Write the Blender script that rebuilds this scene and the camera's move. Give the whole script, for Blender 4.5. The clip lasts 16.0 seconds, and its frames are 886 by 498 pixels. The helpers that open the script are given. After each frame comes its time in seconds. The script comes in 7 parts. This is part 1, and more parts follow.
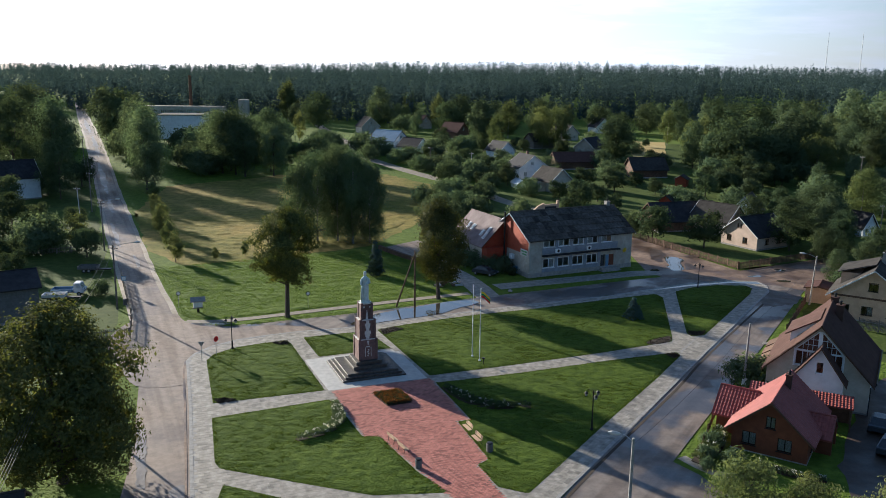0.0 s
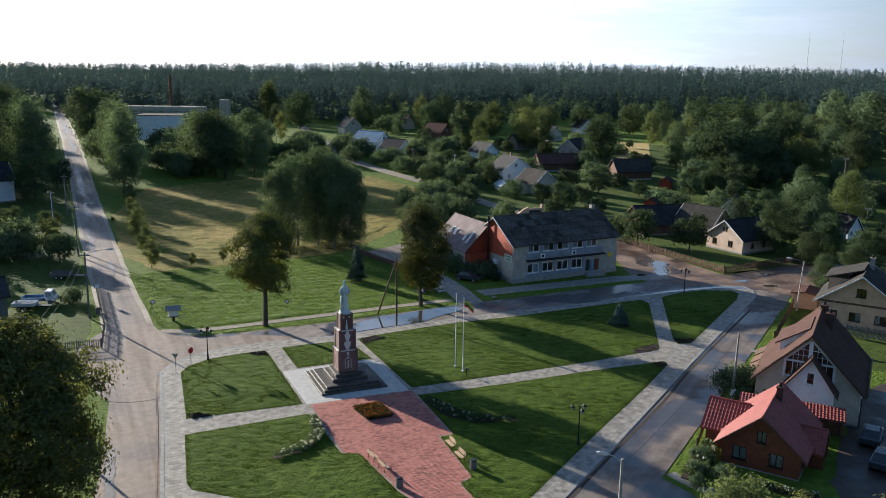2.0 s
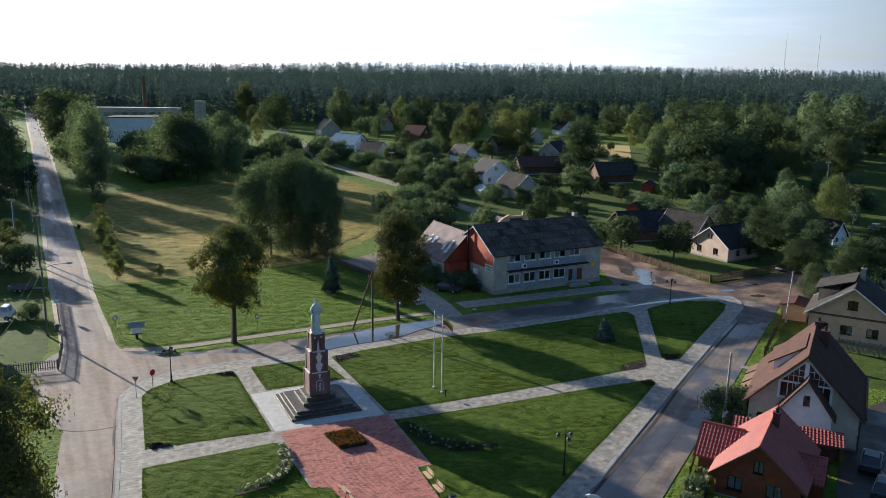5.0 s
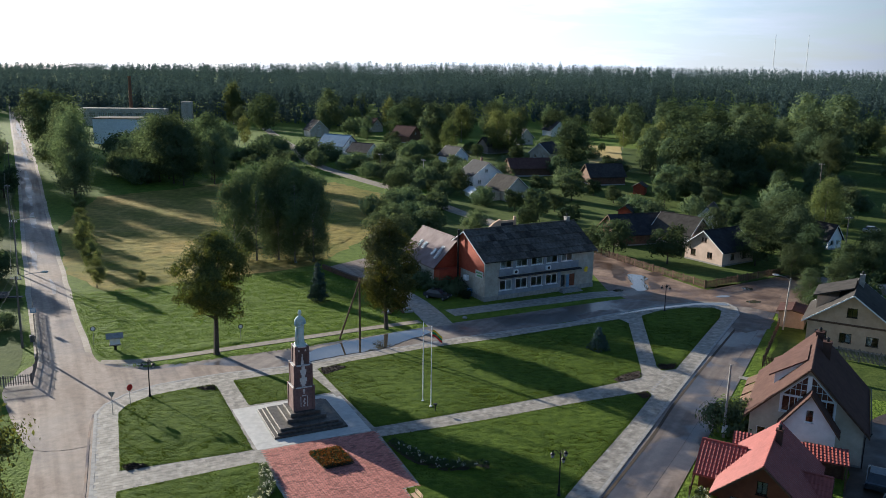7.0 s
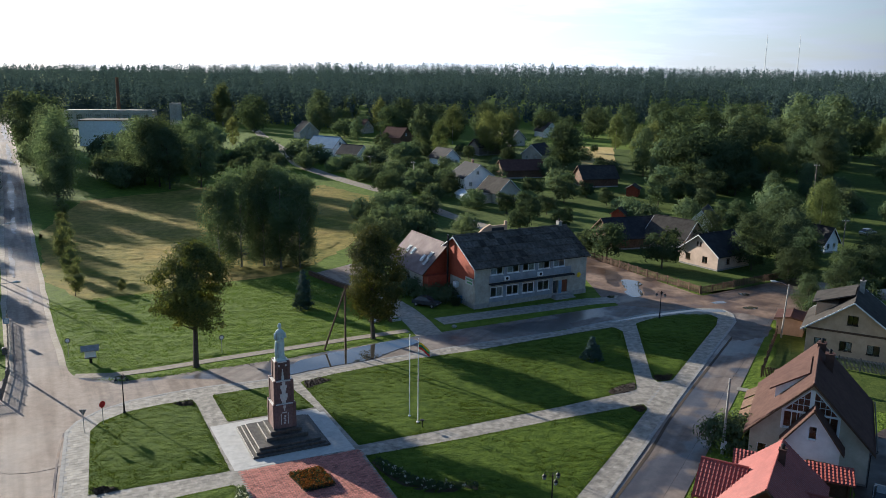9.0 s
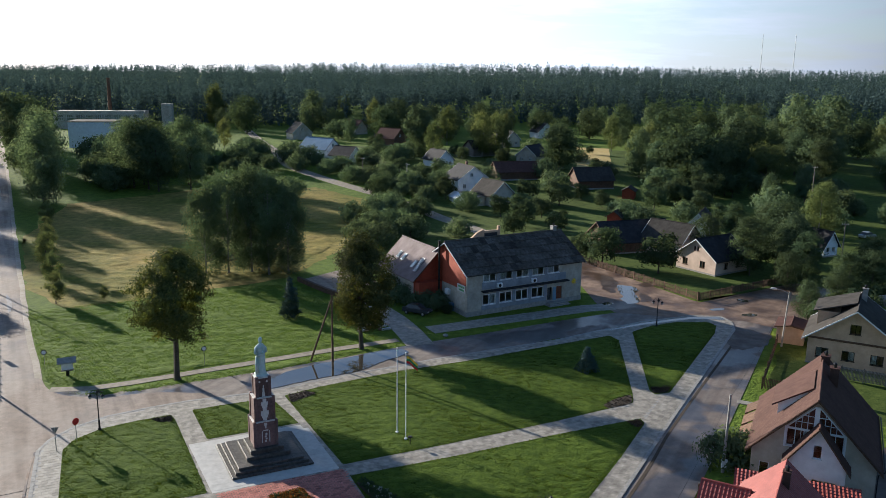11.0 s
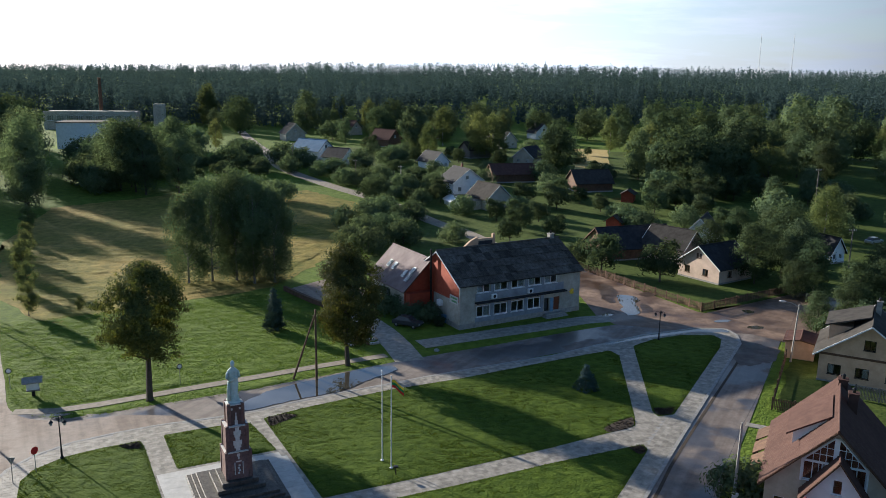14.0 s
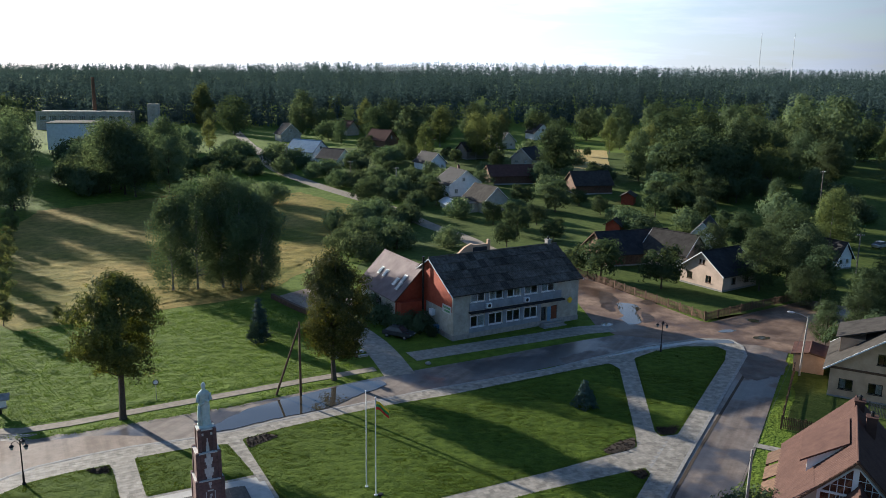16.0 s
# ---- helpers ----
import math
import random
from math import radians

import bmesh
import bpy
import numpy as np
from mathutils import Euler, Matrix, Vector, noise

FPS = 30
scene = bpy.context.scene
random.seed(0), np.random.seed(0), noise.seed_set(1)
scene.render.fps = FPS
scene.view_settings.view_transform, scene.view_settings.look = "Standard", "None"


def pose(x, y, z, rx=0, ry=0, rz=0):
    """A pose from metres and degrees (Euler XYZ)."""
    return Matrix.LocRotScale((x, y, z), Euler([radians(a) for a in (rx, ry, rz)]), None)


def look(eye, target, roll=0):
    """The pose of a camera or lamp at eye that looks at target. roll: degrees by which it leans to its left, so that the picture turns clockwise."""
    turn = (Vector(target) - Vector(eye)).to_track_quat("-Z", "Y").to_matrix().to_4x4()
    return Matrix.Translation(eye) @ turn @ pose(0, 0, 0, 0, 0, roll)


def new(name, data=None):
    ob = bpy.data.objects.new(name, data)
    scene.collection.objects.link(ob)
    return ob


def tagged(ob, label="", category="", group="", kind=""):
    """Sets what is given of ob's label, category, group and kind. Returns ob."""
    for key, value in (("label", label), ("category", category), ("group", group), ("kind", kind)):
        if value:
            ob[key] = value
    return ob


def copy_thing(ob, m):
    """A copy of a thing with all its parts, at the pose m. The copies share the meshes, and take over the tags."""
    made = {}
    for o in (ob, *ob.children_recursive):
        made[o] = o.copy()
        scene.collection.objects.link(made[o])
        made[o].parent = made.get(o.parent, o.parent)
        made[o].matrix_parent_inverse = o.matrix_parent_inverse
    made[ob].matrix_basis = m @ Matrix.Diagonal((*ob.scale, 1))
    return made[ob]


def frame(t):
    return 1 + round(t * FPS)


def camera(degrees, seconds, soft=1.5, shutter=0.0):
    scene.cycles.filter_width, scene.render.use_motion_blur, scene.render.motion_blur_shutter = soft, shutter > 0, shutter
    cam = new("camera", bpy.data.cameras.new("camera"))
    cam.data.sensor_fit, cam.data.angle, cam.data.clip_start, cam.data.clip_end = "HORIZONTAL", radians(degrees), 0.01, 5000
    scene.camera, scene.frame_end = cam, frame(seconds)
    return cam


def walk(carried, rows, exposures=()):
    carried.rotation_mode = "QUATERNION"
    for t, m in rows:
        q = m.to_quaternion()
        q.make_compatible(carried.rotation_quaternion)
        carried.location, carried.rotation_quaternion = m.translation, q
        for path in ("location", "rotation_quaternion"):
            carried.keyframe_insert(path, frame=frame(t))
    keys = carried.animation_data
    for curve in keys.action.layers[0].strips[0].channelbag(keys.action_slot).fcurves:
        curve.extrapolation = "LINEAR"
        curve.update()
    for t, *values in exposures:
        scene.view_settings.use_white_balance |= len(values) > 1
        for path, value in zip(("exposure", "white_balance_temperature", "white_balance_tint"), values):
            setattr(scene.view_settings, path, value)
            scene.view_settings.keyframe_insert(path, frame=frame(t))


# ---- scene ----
cam = camera(57.0, 16.0, soft=0.8)
EXPOSURE, KELVIN, SKY, SUN, CLOUD = 1.4, 5780, 0.061, 4.7, 5.5
PATH = [
    (0, (2.822, -0.79, 32.926), (2.629, 1.155, 32.502), 0.7),
    (0.5, (2.843, -0.228, 32.97), (2.66, 1.717, 32.546), 0.7),
    (1, (2.855, 0.394, 33.058), (2.682, 2.341, 32.633), 0.8),
    (1.5, (2.82, 1.129, 33.189), (2.656, 3.076, 32.765), 0.8),
    (2, (2.779, 1.863, 33.318), (2.625, 3.812, 32.893), 0.8),
    (2.5, (2.739, 2.643, 33.432), (2.593, 4.592, 33.008), 0.8),
    (3, (2.695, 3.483, 33.559), (2.558, 5.433, 33.135), 0.8),
    (3.5, (2.668, 4.37, 33.644), (2.539, 6.32, 33.22), 0.9),
    (4, (2.696, 5.176, 33.723), (2.575, 7.127, 33.299), 0.9),
    (4.5, (2.703, 6.01, 33.794), (2.59, 7.961, 33.37), 0.9),
    (7, (2.636, 10.066, 34.116), (2.554, 12.018, 33.692), 0.9),
    (7.5, (2.651, 10.967, 34.18), (2.574, 12.919, 33.755), 0.9),
    (8, (2.739, 11.885, 34.209), (2.666, 13.838, 33.786), 0.9),
    (8.5, (2.89, 12.775, 34.226), (2.822, 14.729, 33.803), 0.9),
    (9, (3.089, 13.612, 34.234), (3.024, 15.566, 33.811), 0.8),
    (11.5, (3.804, 17.869, 34.52), (3.75, 19.823, 34.097), 0.8),
    (12, (3.916, 18.739, 34.572), (3.863, 20.693, 34.149), 0.8),
    (12.5, (3.97, 19.63, 34.577), (3.918, 21.584, 34.154), 0.8),
    (13, (4.077, 20.585, 34.613), (4.026, 22.539, 34.189), 0.8),
    (13.5, (4.186, 21.631, 34.619), (4.136, 23.585, 34.195), 0.8),
    (14, (4.341, 22.717, 34.618), (4.291, 24.671, 34.194), 0.8),
    (14.5, (4.503, 23.903, 34.656), (4.454, 25.857, 34.232), 0.8),
    (15, (4.705, 25.108, 34.668), (4.656, 27.062, 34.244), 0.8),
    (15.5, (4.926, 26.392, 34.66), (4.877, 28.345, 34.236), 0.8),
    (16, (5.147, 27.61, 34.625), (5.098, 29.564, 34.2), 0.8),
]
walk(cam, [(t, look(eye, target, roll)) for t, eye, target, roll in PATH], [(0, EXPOSURE, KELVIN, 10), (16, EXPOSURE, KELVIN, 10)])

# ---- world and sun ----
SUN_ELEVATION = radians(13.5)
SUN_WAY = Vector((-0.764, 0.645, 0)).normalized()      # towards the sun, on the plan
sun_azimuth = math.atan2(SUN_WAY.x, SUN_WAY.y)         # clockwise from +y
world = bpy.data.worlds.new("sky")
scene.world = world
world.use_nodes = True
wn, wl = world.node_tree.nodes, world.node_tree.links
wn.clear()
w_out = wn.new("ShaderNodeOutputWorld")
w_back = wn.new("ShaderNodeBackground")
w_sky = wn.new("ShaderNodeTexSky")
w_sky.sky_type = "NISHITA"
w_sky.sun_disc = False
w_sky.sun_elevation = SUN_ELEVATION
w_sky.sun_rotation = sun_azimuth
w_sky.altitude = 100
w_sky.air_density, w_sky.dust_density, w_sky.ozone_density = 1.0, 0.6, 3.0
# thin streaks of cloud over the hazy sky
w_co = wn.new("ShaderNodeTexCoord")
w_map = wn.new("ShaderNodeMapping")
w_map.inputs["Scale"].default_value = (2.2, 2.2, 16.0)
w_noise = wn.new("ShaderNodeTexNoise")
w_noise.inputs["Scale"].default_value = 2.4
w_noise.inputs["Detail"].default_value = 7
w_noise.inputs["Roughness"].default_value = 0.6
w_ramp = wn.new("ShaderNodeValToRGB")
w_ramp.color_ramp.elements[0].position, w_ramp.color_ramp.elements[1].position = 0.45, 0.72
w_mix = wn.new("ShaderNodeMix")
w_mix.data_type = "RGBA"
w_fac = wn.new("ShaderNodeMath")
w_fac.operation = "MULTIPLY_ADD"
w_fac.inputs[1].default_value, w_fac.inputs[2].default_value = 0.55, -0.3
wl.new(w_co.outputs["Generated"], w_map.inputs["Vector"])
wl.new(w_map.outputs["Vector"], w_noise.inputs["Vector"])
wl.new(w_noise.outputs["Fac"], w_ramp.inputs["Fac"])
wl.new(w_ramp.outputs["Color"], w_fac.inputs[0])
# pale haze low over the horizon, brightest towards the sun
w_sep = wn.new("ShaderNodeSeparateXYZ")
wl.new(w_co.outputs["Generated"], w_sep.inputs["Vector"])
w_low = wn.new("ShaderNodeMapRange")
w_low.interpolation_type = "SMOOTHSTEP"
w_low.inputs["From Min"].default_value, w_low.inputs["From Max"].default_value = 0.02, 0.45
w_low.inputs["To Min"].default_value, w_low.inputs["To Max"].default_value = 0.92, 0.1
wl.new(w_sep.outputs["Z"], w_low.inputs["Value"])
w_sum = wn.new("ShaderNodeMath")
w_sum.operation, w_sum.use_clamp = "ADD", True
wl.new(w_low.outputs["Result"], w_sum.inputs[0])
wl.new(w_fac.outputs["Value"], w_sum.inputs[1])
wl.new(w_sum.outputs["Value"], w_mix.inputs["Factor"])
w_dot = wn.new("ShaderNodeVectorMath")
w_dot.operation = "DOT_PRODUCT"
w_dot.inputs[1].default_value = SUN_WAY
wl.new(w_co.outputs["Generated"], w_dot.inputs[0])
w_side = wn.new("ShaderNodeMapRange")
w_side.interpolation_type = "SMOOTHSTEP"
w_side.inputs["From Min"].default_value, w_side.inputs["From Max"].default_value = -0.05, 1.0
w_side.inputs["To Min"].default_value, w_side.inputs["To Max"].default_value = CLOUD * 0.13, CLOUD * 2.4
wl.new(w_dot.outputs["Value"], w_side.inputs["Value"])
w_haze = wn.new("ShaderNodeMix")
w_haze.data_type, w_haze.blend_type = "RGBA", "MULTIPLY"
w_haze.inputs["Factor"].default_value = 1
w_haze.inputs["A"].default_value = (0.91, 0.97, 1.07, 1)
wl.new(w_side.outputs["Result"], w_haze.inputs["B"])
wl.new(w_haze.outputs["Result"], w_mix.inputs["B"])
wl.new(w_sky.outputs["Color"], w_mix.inputs["A"])
wl.new(w_mix.outputs["Result"], w_back.inputs["Color"])
wl.new(w_back.outputs["Background"], w_out.inputs["Surface"])
w_back.inputs["Strength"].default_value = SKY

sun_data = bpy.data.lights.new("sun", "SUN")
sun_data.energy, sun_data.angle, sun_data.color = SUN, radians(0.6), (1.0, 0.87, 0.68)
sun = new("sun", sun_data)
sun_from = SUN_WAY * math.cos(SUN_ELEVATION) + Vector((0, 0, math.sin(SUN_ELEVATION)))
sun.matrix_world = look(sun_from * 300, (0, 0, 0))


# ---- materials ----
def mat(name, dark, light, scale=1.0, rough=0.85, bump=0.3, bump_scale=None, metal=0.0, detail=6.0, big=0.05, big_mix=0.35, big_tint=(0.6, 0.6, 0.6), island=0.0, obj_random=0.0, spec=0.3, rough_vary=0.0, bump_dist=0.02, run=None, crisp=0.14):
    """Two colours mixed by fine noise, toned by a broad noise, with relief; run: the heading, in degrees from +y, along which wear is drawn out."""
    m = bpy.data.materials.new(name)
    m.use_nodes = True
    n, l = m.node_tree.nodes, m.node_tree.links
    b = n["Principled BSDF"]
    co = n.new("ShaderNodeTexCoord")
    geo = n.new("ShaderNodeNewGeometry")
    fine = n.new("ShaderNodeTexNoise")
    fine.inputs["Scale"].default_value, fine.inputs["Detail"].default_value = scale, detail
    fine.inputs["Roughness"].default_value = 0.65
    l.new(geo.outputs["Position"], fine.inputs["Vector"])
    ramp = n.new("ShaderNodeMapRange")
    ramp.inputs["From Min"].default_value, ramp.inputs["From Max"].default_value = 0.32, 0.68
    l.new(fine.outputs["Fac"], ramp.inputs["Value"])
    mix = n.new("ShaderNodeMix")
    mix.data_type = "RGBA"
    mix.inputs["A"].default_value, mix.inputs["B"].default_value = (*dark, 1), (*light, 1)
    l.new(ramp.outputs["Result"], mix.inputs["Factor"])
    broad = n.new("ShaderNodeTexNoise")
    broad.inputs["Scale"].default_value, broad.inputs["Detail"].default_value = big, 4
    l.new(geo.outputs["Position"], broad.inputs["Vector"])
    r2 = n.new("ShaderNodeMapRange")
    r2.inputs["From Min"].default_value, r2.inputs["From Max"].default_value = 0.52 - crisp, 0.52 + crisp
    r2.inputs["To Max"].default_value = big_mix
    l.new(broad.outputs["Fac"], r2.inputs["Value"])
    tone = n.new("ShaderNodeMix")
    tone.data_type, tone.blend_type = "RGBA", "MULTIPLY"
    tone.inputs["B"].default_value = (*big_tint, 1)
    l.new(r2.outputs["Result"], tone.inputs["Factor"])
    l.new(mix.outputs["Result"], tone.inputs["A"])
    last = tone.outputs["Result"]
    if run is not None:
        spin = n.new("ShaderNodeVectorRotate")
        spin.rotation_type = "Z_AXIS"
        spin.inputs["Angle"].default_value = -radians(run)
        l.new(geo.outputs["Position"], spin.inputs["Vector"])
        pull = n.new("ShaderNodeVectorMath")
        pull.operation = "MULTIPLY"
        pull.inputs[1].default_value = (0.9, 0.055, 1)
        l.new(spin.outputs["Vector"], pull.inputs[0])
        wear = n.new("ShaderNodeTexNoise")
        wear.inputs["Scale"].default_value, wear.inputs["Detail"].default_value = 1.0, 5
        l.new(pull.outputs["Vector"], wear.inputs["Vector"])
        r3 = n.new("ShaderNodeMapRange")
        r3.inputs["From Min"].default_value, r3.inputs["From Max"].default_value = 0.42, 0.62
        r3.inputs["To Max"].default_value = 0.8
        l.new(wear.outputs["Fac"], r3.inputs["Value"])
        rub = n.new("ShaderNodeMix")
        rub.data_type, rub.blend_type = "RGBA", "MULTIPLY"
        rub.inputs["B"].default_value = (0.62, 0.57, 0.54, 1)
        l.new(r3.outputs["Result"], rub.inputs["Factor"])
        l.new(last, rub.inputs["A"])
        last = rub.outputs["Result"]
    if island or obj_random:
        hsv = n.new("ShaderNodeHueSaturation")
        mr = n.new("ShaderNodeMapRange")
        amount = island or obj_random
        mr.inputs["To Min"].default_value, mr.inputs["To Max"].default_value = 1 - 1.6 * amount, 1 + 0.5 * amount
        few = n.new("ShaderNodeMath")                  # most pieces alike, a few much darker
        few.operation = "POWER"
        few.inputs[1].default_value = 0.4
        if island:
            l.new(geo.outputs["Random Per Island"], few.inputs[0])
        else:
            info = n.new("ShaderNodeObjectInfo")
            l.new(info.outputs["Random"], few.inputs[0])
        l.new(few.outputs["Value"], mr.inputs["Value"])
        l.new(mr.outputs["Result"], hsv.inputs["Value"])
        l.new(last, hsv.inputs["Color"])
        last = hsv.outputs["Color"]
    l.new(last, b.inputs["Base Color"])
    b.inputs["Metallic"].default_value = metal
    b.inputs["Specular IOR Level"].default_value = spec
    if rough_vary:
        rr = n.new("ShaderNodeMapRange")
        rr.inputs["From Min"].default_value, rr.inputs["From Max"].default_value = 0.51 - crisp * 0.8, 0.51 + crisp * 0.8
        rr.inputs["To Min"].default_value, rr.inputs["To Max"].default_value = rough, max(0.05, rough - rough_vary)
        l.new(broad.outputs["Fac"], rr.inputs["Value"])
        l.new(rr.outputs["Result"], b.inputs["Roughness"])
    else:
        b.inputs["Roughness"].default_value = rough
    if bump:
        bn = n.new("ShaderNodeTexNoise")
        bn.inputs["Scale"].default_value, bn.inputs["Detail"].default_value = bump_scale or scale * 2, 4
        l.new(geo.outputs["Position"], bn.inputs["Vector"])
        bp = n.new("ShaderNodeBump")
        bp.inputs["Strength"].default_value, bp.inputs["Distance"].default_value = bump, bump_dist
        l.new(bn.outputs["Fac"], bp.inputs["Height"])
        l.new(bp.outputs["Normal"], b.inputs["Normal"])
    return m


def leaf_mat(name, dark, light, through_light=0.35, tip=None, gloss=0.03, hues=(0.484, 0.514), warmth=(1.35, 1.2, 0.55)):
    """Leaves: each one its own tone, some light shining through."""
    m = bpy.data.materials.new(name)
    m.use_nodes = True
    n, l = m.node_tree.nodes, m.node_tree.links
    n.clear()
    out = n.new("ShaderNodeOutputMaterial")
    geo = n.new("ShaderNodeNewGeometry")
    info = n.new("ShaderNodeObjectInfo")
    ramp = n.new("ShaderNodeValToRGB")
    ramp.color_ramp.elements[0].color, ramp.color_ramp.elements[1].color = (*dark, 1), (*light, 1)
    if tip:
        e = ramp.color_ramp.elements.new(0.9)
        e.color = (*light, 1)
        ramp.color_ramp.elements[2].color = (*tip, 1)
    l.new(geo.outputs["Random Per Island"], ramp.inputs["Fac"])
    hsv = n.new("ShaderNodeHueSaturation")
    mr = n.new("ShaderNodeMapRange")
    mr.inputs["To Min"].default_value, mr.inputs["To Max"].default_value = 0.75, 1.25
    l.new(info.outputs["Random"], mr.inputs["Value"])
    l.new(mr.outputs["Result"], hsv.inputs["Value"])
    l.new(ramp.outputs["Color"], hsv.inputs["Color"])
    turn = n.new("ShaderNodeMath")
    turn.operation = "MULTIPLY"
    turn.inputs[1].default_value = 7.3
    l.new(info.outputs["Random"], turn.inputs[0])
    part_of = n.new("ShaderNodeMath")
    part_of.operation = "FRACT"
    l.new(turn.outputs["Value"], part_of.inputs[0])
    hue = n.new("ShaderNodeMapRange")
    hue.inputs["To Min"].default_value, hue.inputs["To Max"].default_value = hues
    l.new(part_of.outputs["Value"], hue.inputs["Value"])
    l.new(hue.outputs["Result"], hsv.inputs["Hue"])
    d, tr = n.new("ShaderNodeBsdfDiffuse"), n.new("ShaderNodeBsdfTranslucent")
    l.new(hsv.outputs["Color"], d.inputs["Color"])
    warm = n.new("ShaderNodeMix")
    warm.data_type, warm.blend_type = "RGBA", "MULTIPLY"
    warm.inputs["Factor"].default_value = 1
    warm.inputs["B"].default_value = (*warmth, 1)
    l.new(hsv.outputs["Color"], warm.inputs["A"])
    l.new(warm.outputs["Result"], tr.inputs["Color"])
    mx = n.new("ShaderNodeMixShader")
    mx.inputs["Fac"].default_value = through_light
    l.new(d.outputs["BSDF"], mx.inputs[1])
    l.new(tr.outputs["BSDF"], mx.inputs[2])
    gl = n.new("ShaderNodeBsdfGlossy")
    gl.inputs["Roughness"].default_value = 0.55
    gl.inputs["Color"].default_value = (0.5, 0.5, 0.5, 1)
    mg = n.new("ShaderNodeMixShader")
    mg.inputs["Fac"].default_value = gloss
    l.new(mx.outputs["Shader"], mg.inputs[1])
    l.new(gl.outputs["BSDF"], mg.inputs[2])
    l.new(mg.outputs["Shader"], out.inputs["Surface"])
    return m


def glass_mat():
    m = bpy.data.materials.new("window_glass")
    m.use_nodes = True
    b = m.node_tree.nodes["Principled BSDF"]
    b.inputs["Base Color"].default_value = (0.75, 0.82, 0.85, 1)
    b.inputs["Roughness"].default_value = 0.03
    b.inputs["IOR"].default_value = 1.5
    b.inputs["Transmission Weight"].default_value = 1.0
    return m


def water_mat():
    m = bpy.data.materials.new("puddle_water")
    m.use_nodes = True
    n, l = m.node_tree.nodes, m.node_tree.links
    b = n["Principled BSDF"]
    b.inputs["Base Color"].default_value = (0.05, 0.045, 0.035, 1)
    b.inputs["Roughness"].default_value = 0.03
    b.inputs["IOR"].default_value = 1.9
    nz = n.new("ShaderNodeTexNoise")
    nz.inputs["Scale"].default_value = 3
    bp = n.new("ShaderNodeBump")
    bp.inputs["Strength"].default_value, bp.inputs["Distance"].default_value = 0.015, 0.01
    l.new(nz.outputs["Fac"], bp.inputs["Height"])
    l.new(bp.outputs["Normal"], b.inputs["Normal"])
    return m


M_LAWN = mat("lawn_grass", (0.042, 0.074, 0.008), (0.092, 0.134, 0.015), 1.1, 0.95, 0.9, 5.0, big=0.11, big_mix=0.75, big_tint=(0.72, 0.78, 0.6), spec=0.08, bump_dist=0.12)
M_FIELD = mat("rough_grass", (0.066, 0.108, 0.014), (0.142, 0.2, 0.028), 0.7, 0.95, 0.9, 2.5, big=0.03, big_mix=0.75, big_tint=(0.72, 0.76, 0.5), spec=0.1, bump_dist=0.2)
M_HAY = mat("dry_meadow", (0.165, 0.14, 0.038), (0.37, 0.265, 0.075), 0.5, 0.95, 0.8, 2.5, big=0.05, big_mix=1.0, big_tint=(0.44, 0.62, 0.36), spec=0.08, bump_dist=0.2)
M_STUBBLE = mat("ripe_stubble", (0.36, 0.27, 0.11), (0.5, 0.39, 0.17), 0.6, 0.95, 0.6, 2.5, big=0.06, big_mix=0.4, big_tint=(0.8, 0.8, 0.6), spec=0.1)
M_BLADE = leaf_mat("grass_blades", (0.046, 0.08, 0.008), (0.08, 0.116, 0.012), 0.45, hues=(0.5, 0.5))
M_FIELDBLADE = leaf_mat("field_grass_blades", (0.07, 0.112, 0.014), (0.088, 0.13, 0.017), 0.38, hues=(0.5, 0.5), warmth=(1.15, 1.2, 0.55))
M_ASPHALT = mat("worn_asphalt", (0.222, 0.174, 0.138), (0.345, 0.276, 0.222), 1.2, 0.85, 0.35, 9.0, big=0.11, big_mix=0.8, big_tint=(0.58, 0.56, 0.55), spec=0.22, rough_vary=0.35, run=30)
M_STREET = mat("damp_street_asphalt", (0.13, 0.108, 0.092), (0.235, 0.192, 0.162), 0.8, 0.8, 0.35, 9.0, big=0.16, big_mix=1.0, big_tint=(0.4, 0.43, 0.48), spec=0.5, rough_vary=0.52, run=-27, crisp=0.05)
M_DIRT = mat("wet_dirt", (0.14, 0.09, 0.06), (0.28, 0.19, 0.134), 0.8, 0.85, 0.5, 5.0, big=0.17, big_mix=1.0, big_tint=(0.28, 0.25, 0.24), spec=0.35, rough_vary=0.5)
M_GRAVEL = mat("gravel", (0.2, 0.17, 0.13), (0.34, 0.29, 0.23), 1.5, 0.9, 0.5, 8.0, big=0.1, big_mix=0.5)
M_SLAB = mat("concrete_slabs", (0.235, 0.214, 0.18), (0.385, 0.352, 0.296), 1.2, 0.75, 0.3, 8.0, big=1.5, big_mix=0.6, big_tint=(0.42, 0.41, 0.38), crisp=0.15, spec=0.4, obj_random=0.24)
M_SLABS = mat("concrete_slab_run", (0.235, 0.214, 0.18), (0.385, 0.352, 0.296), 1.2, 0.75, 0.3, 8.0, big=1.5, big_mix=0.6, big_tint=(0.42, 0.41, 0.38), crisp=0.15, spec=0.4, island=0.24)
M_JOINT = mat("sand_joint", (0.09, 0.085, 0.07), (0.15, 0.135, 0.11), 4, 0.95)
M_KERB = mat("kerb_concrete", (0.22, 0.21, 0.2), (0.36, 0.35, 0.32), 2, 0.8)
M_PAD = mat("smooth_pale_concrete", (0.4, 0.385, 0.355), (0.52, 0.505, 0.465), 1.5, 0.75, 0.2, 10.0, big=0.4, big_mix=0.3, big_tint=(0.78, 0.77, 0.75), spec=0.4, obj_random=0.05)
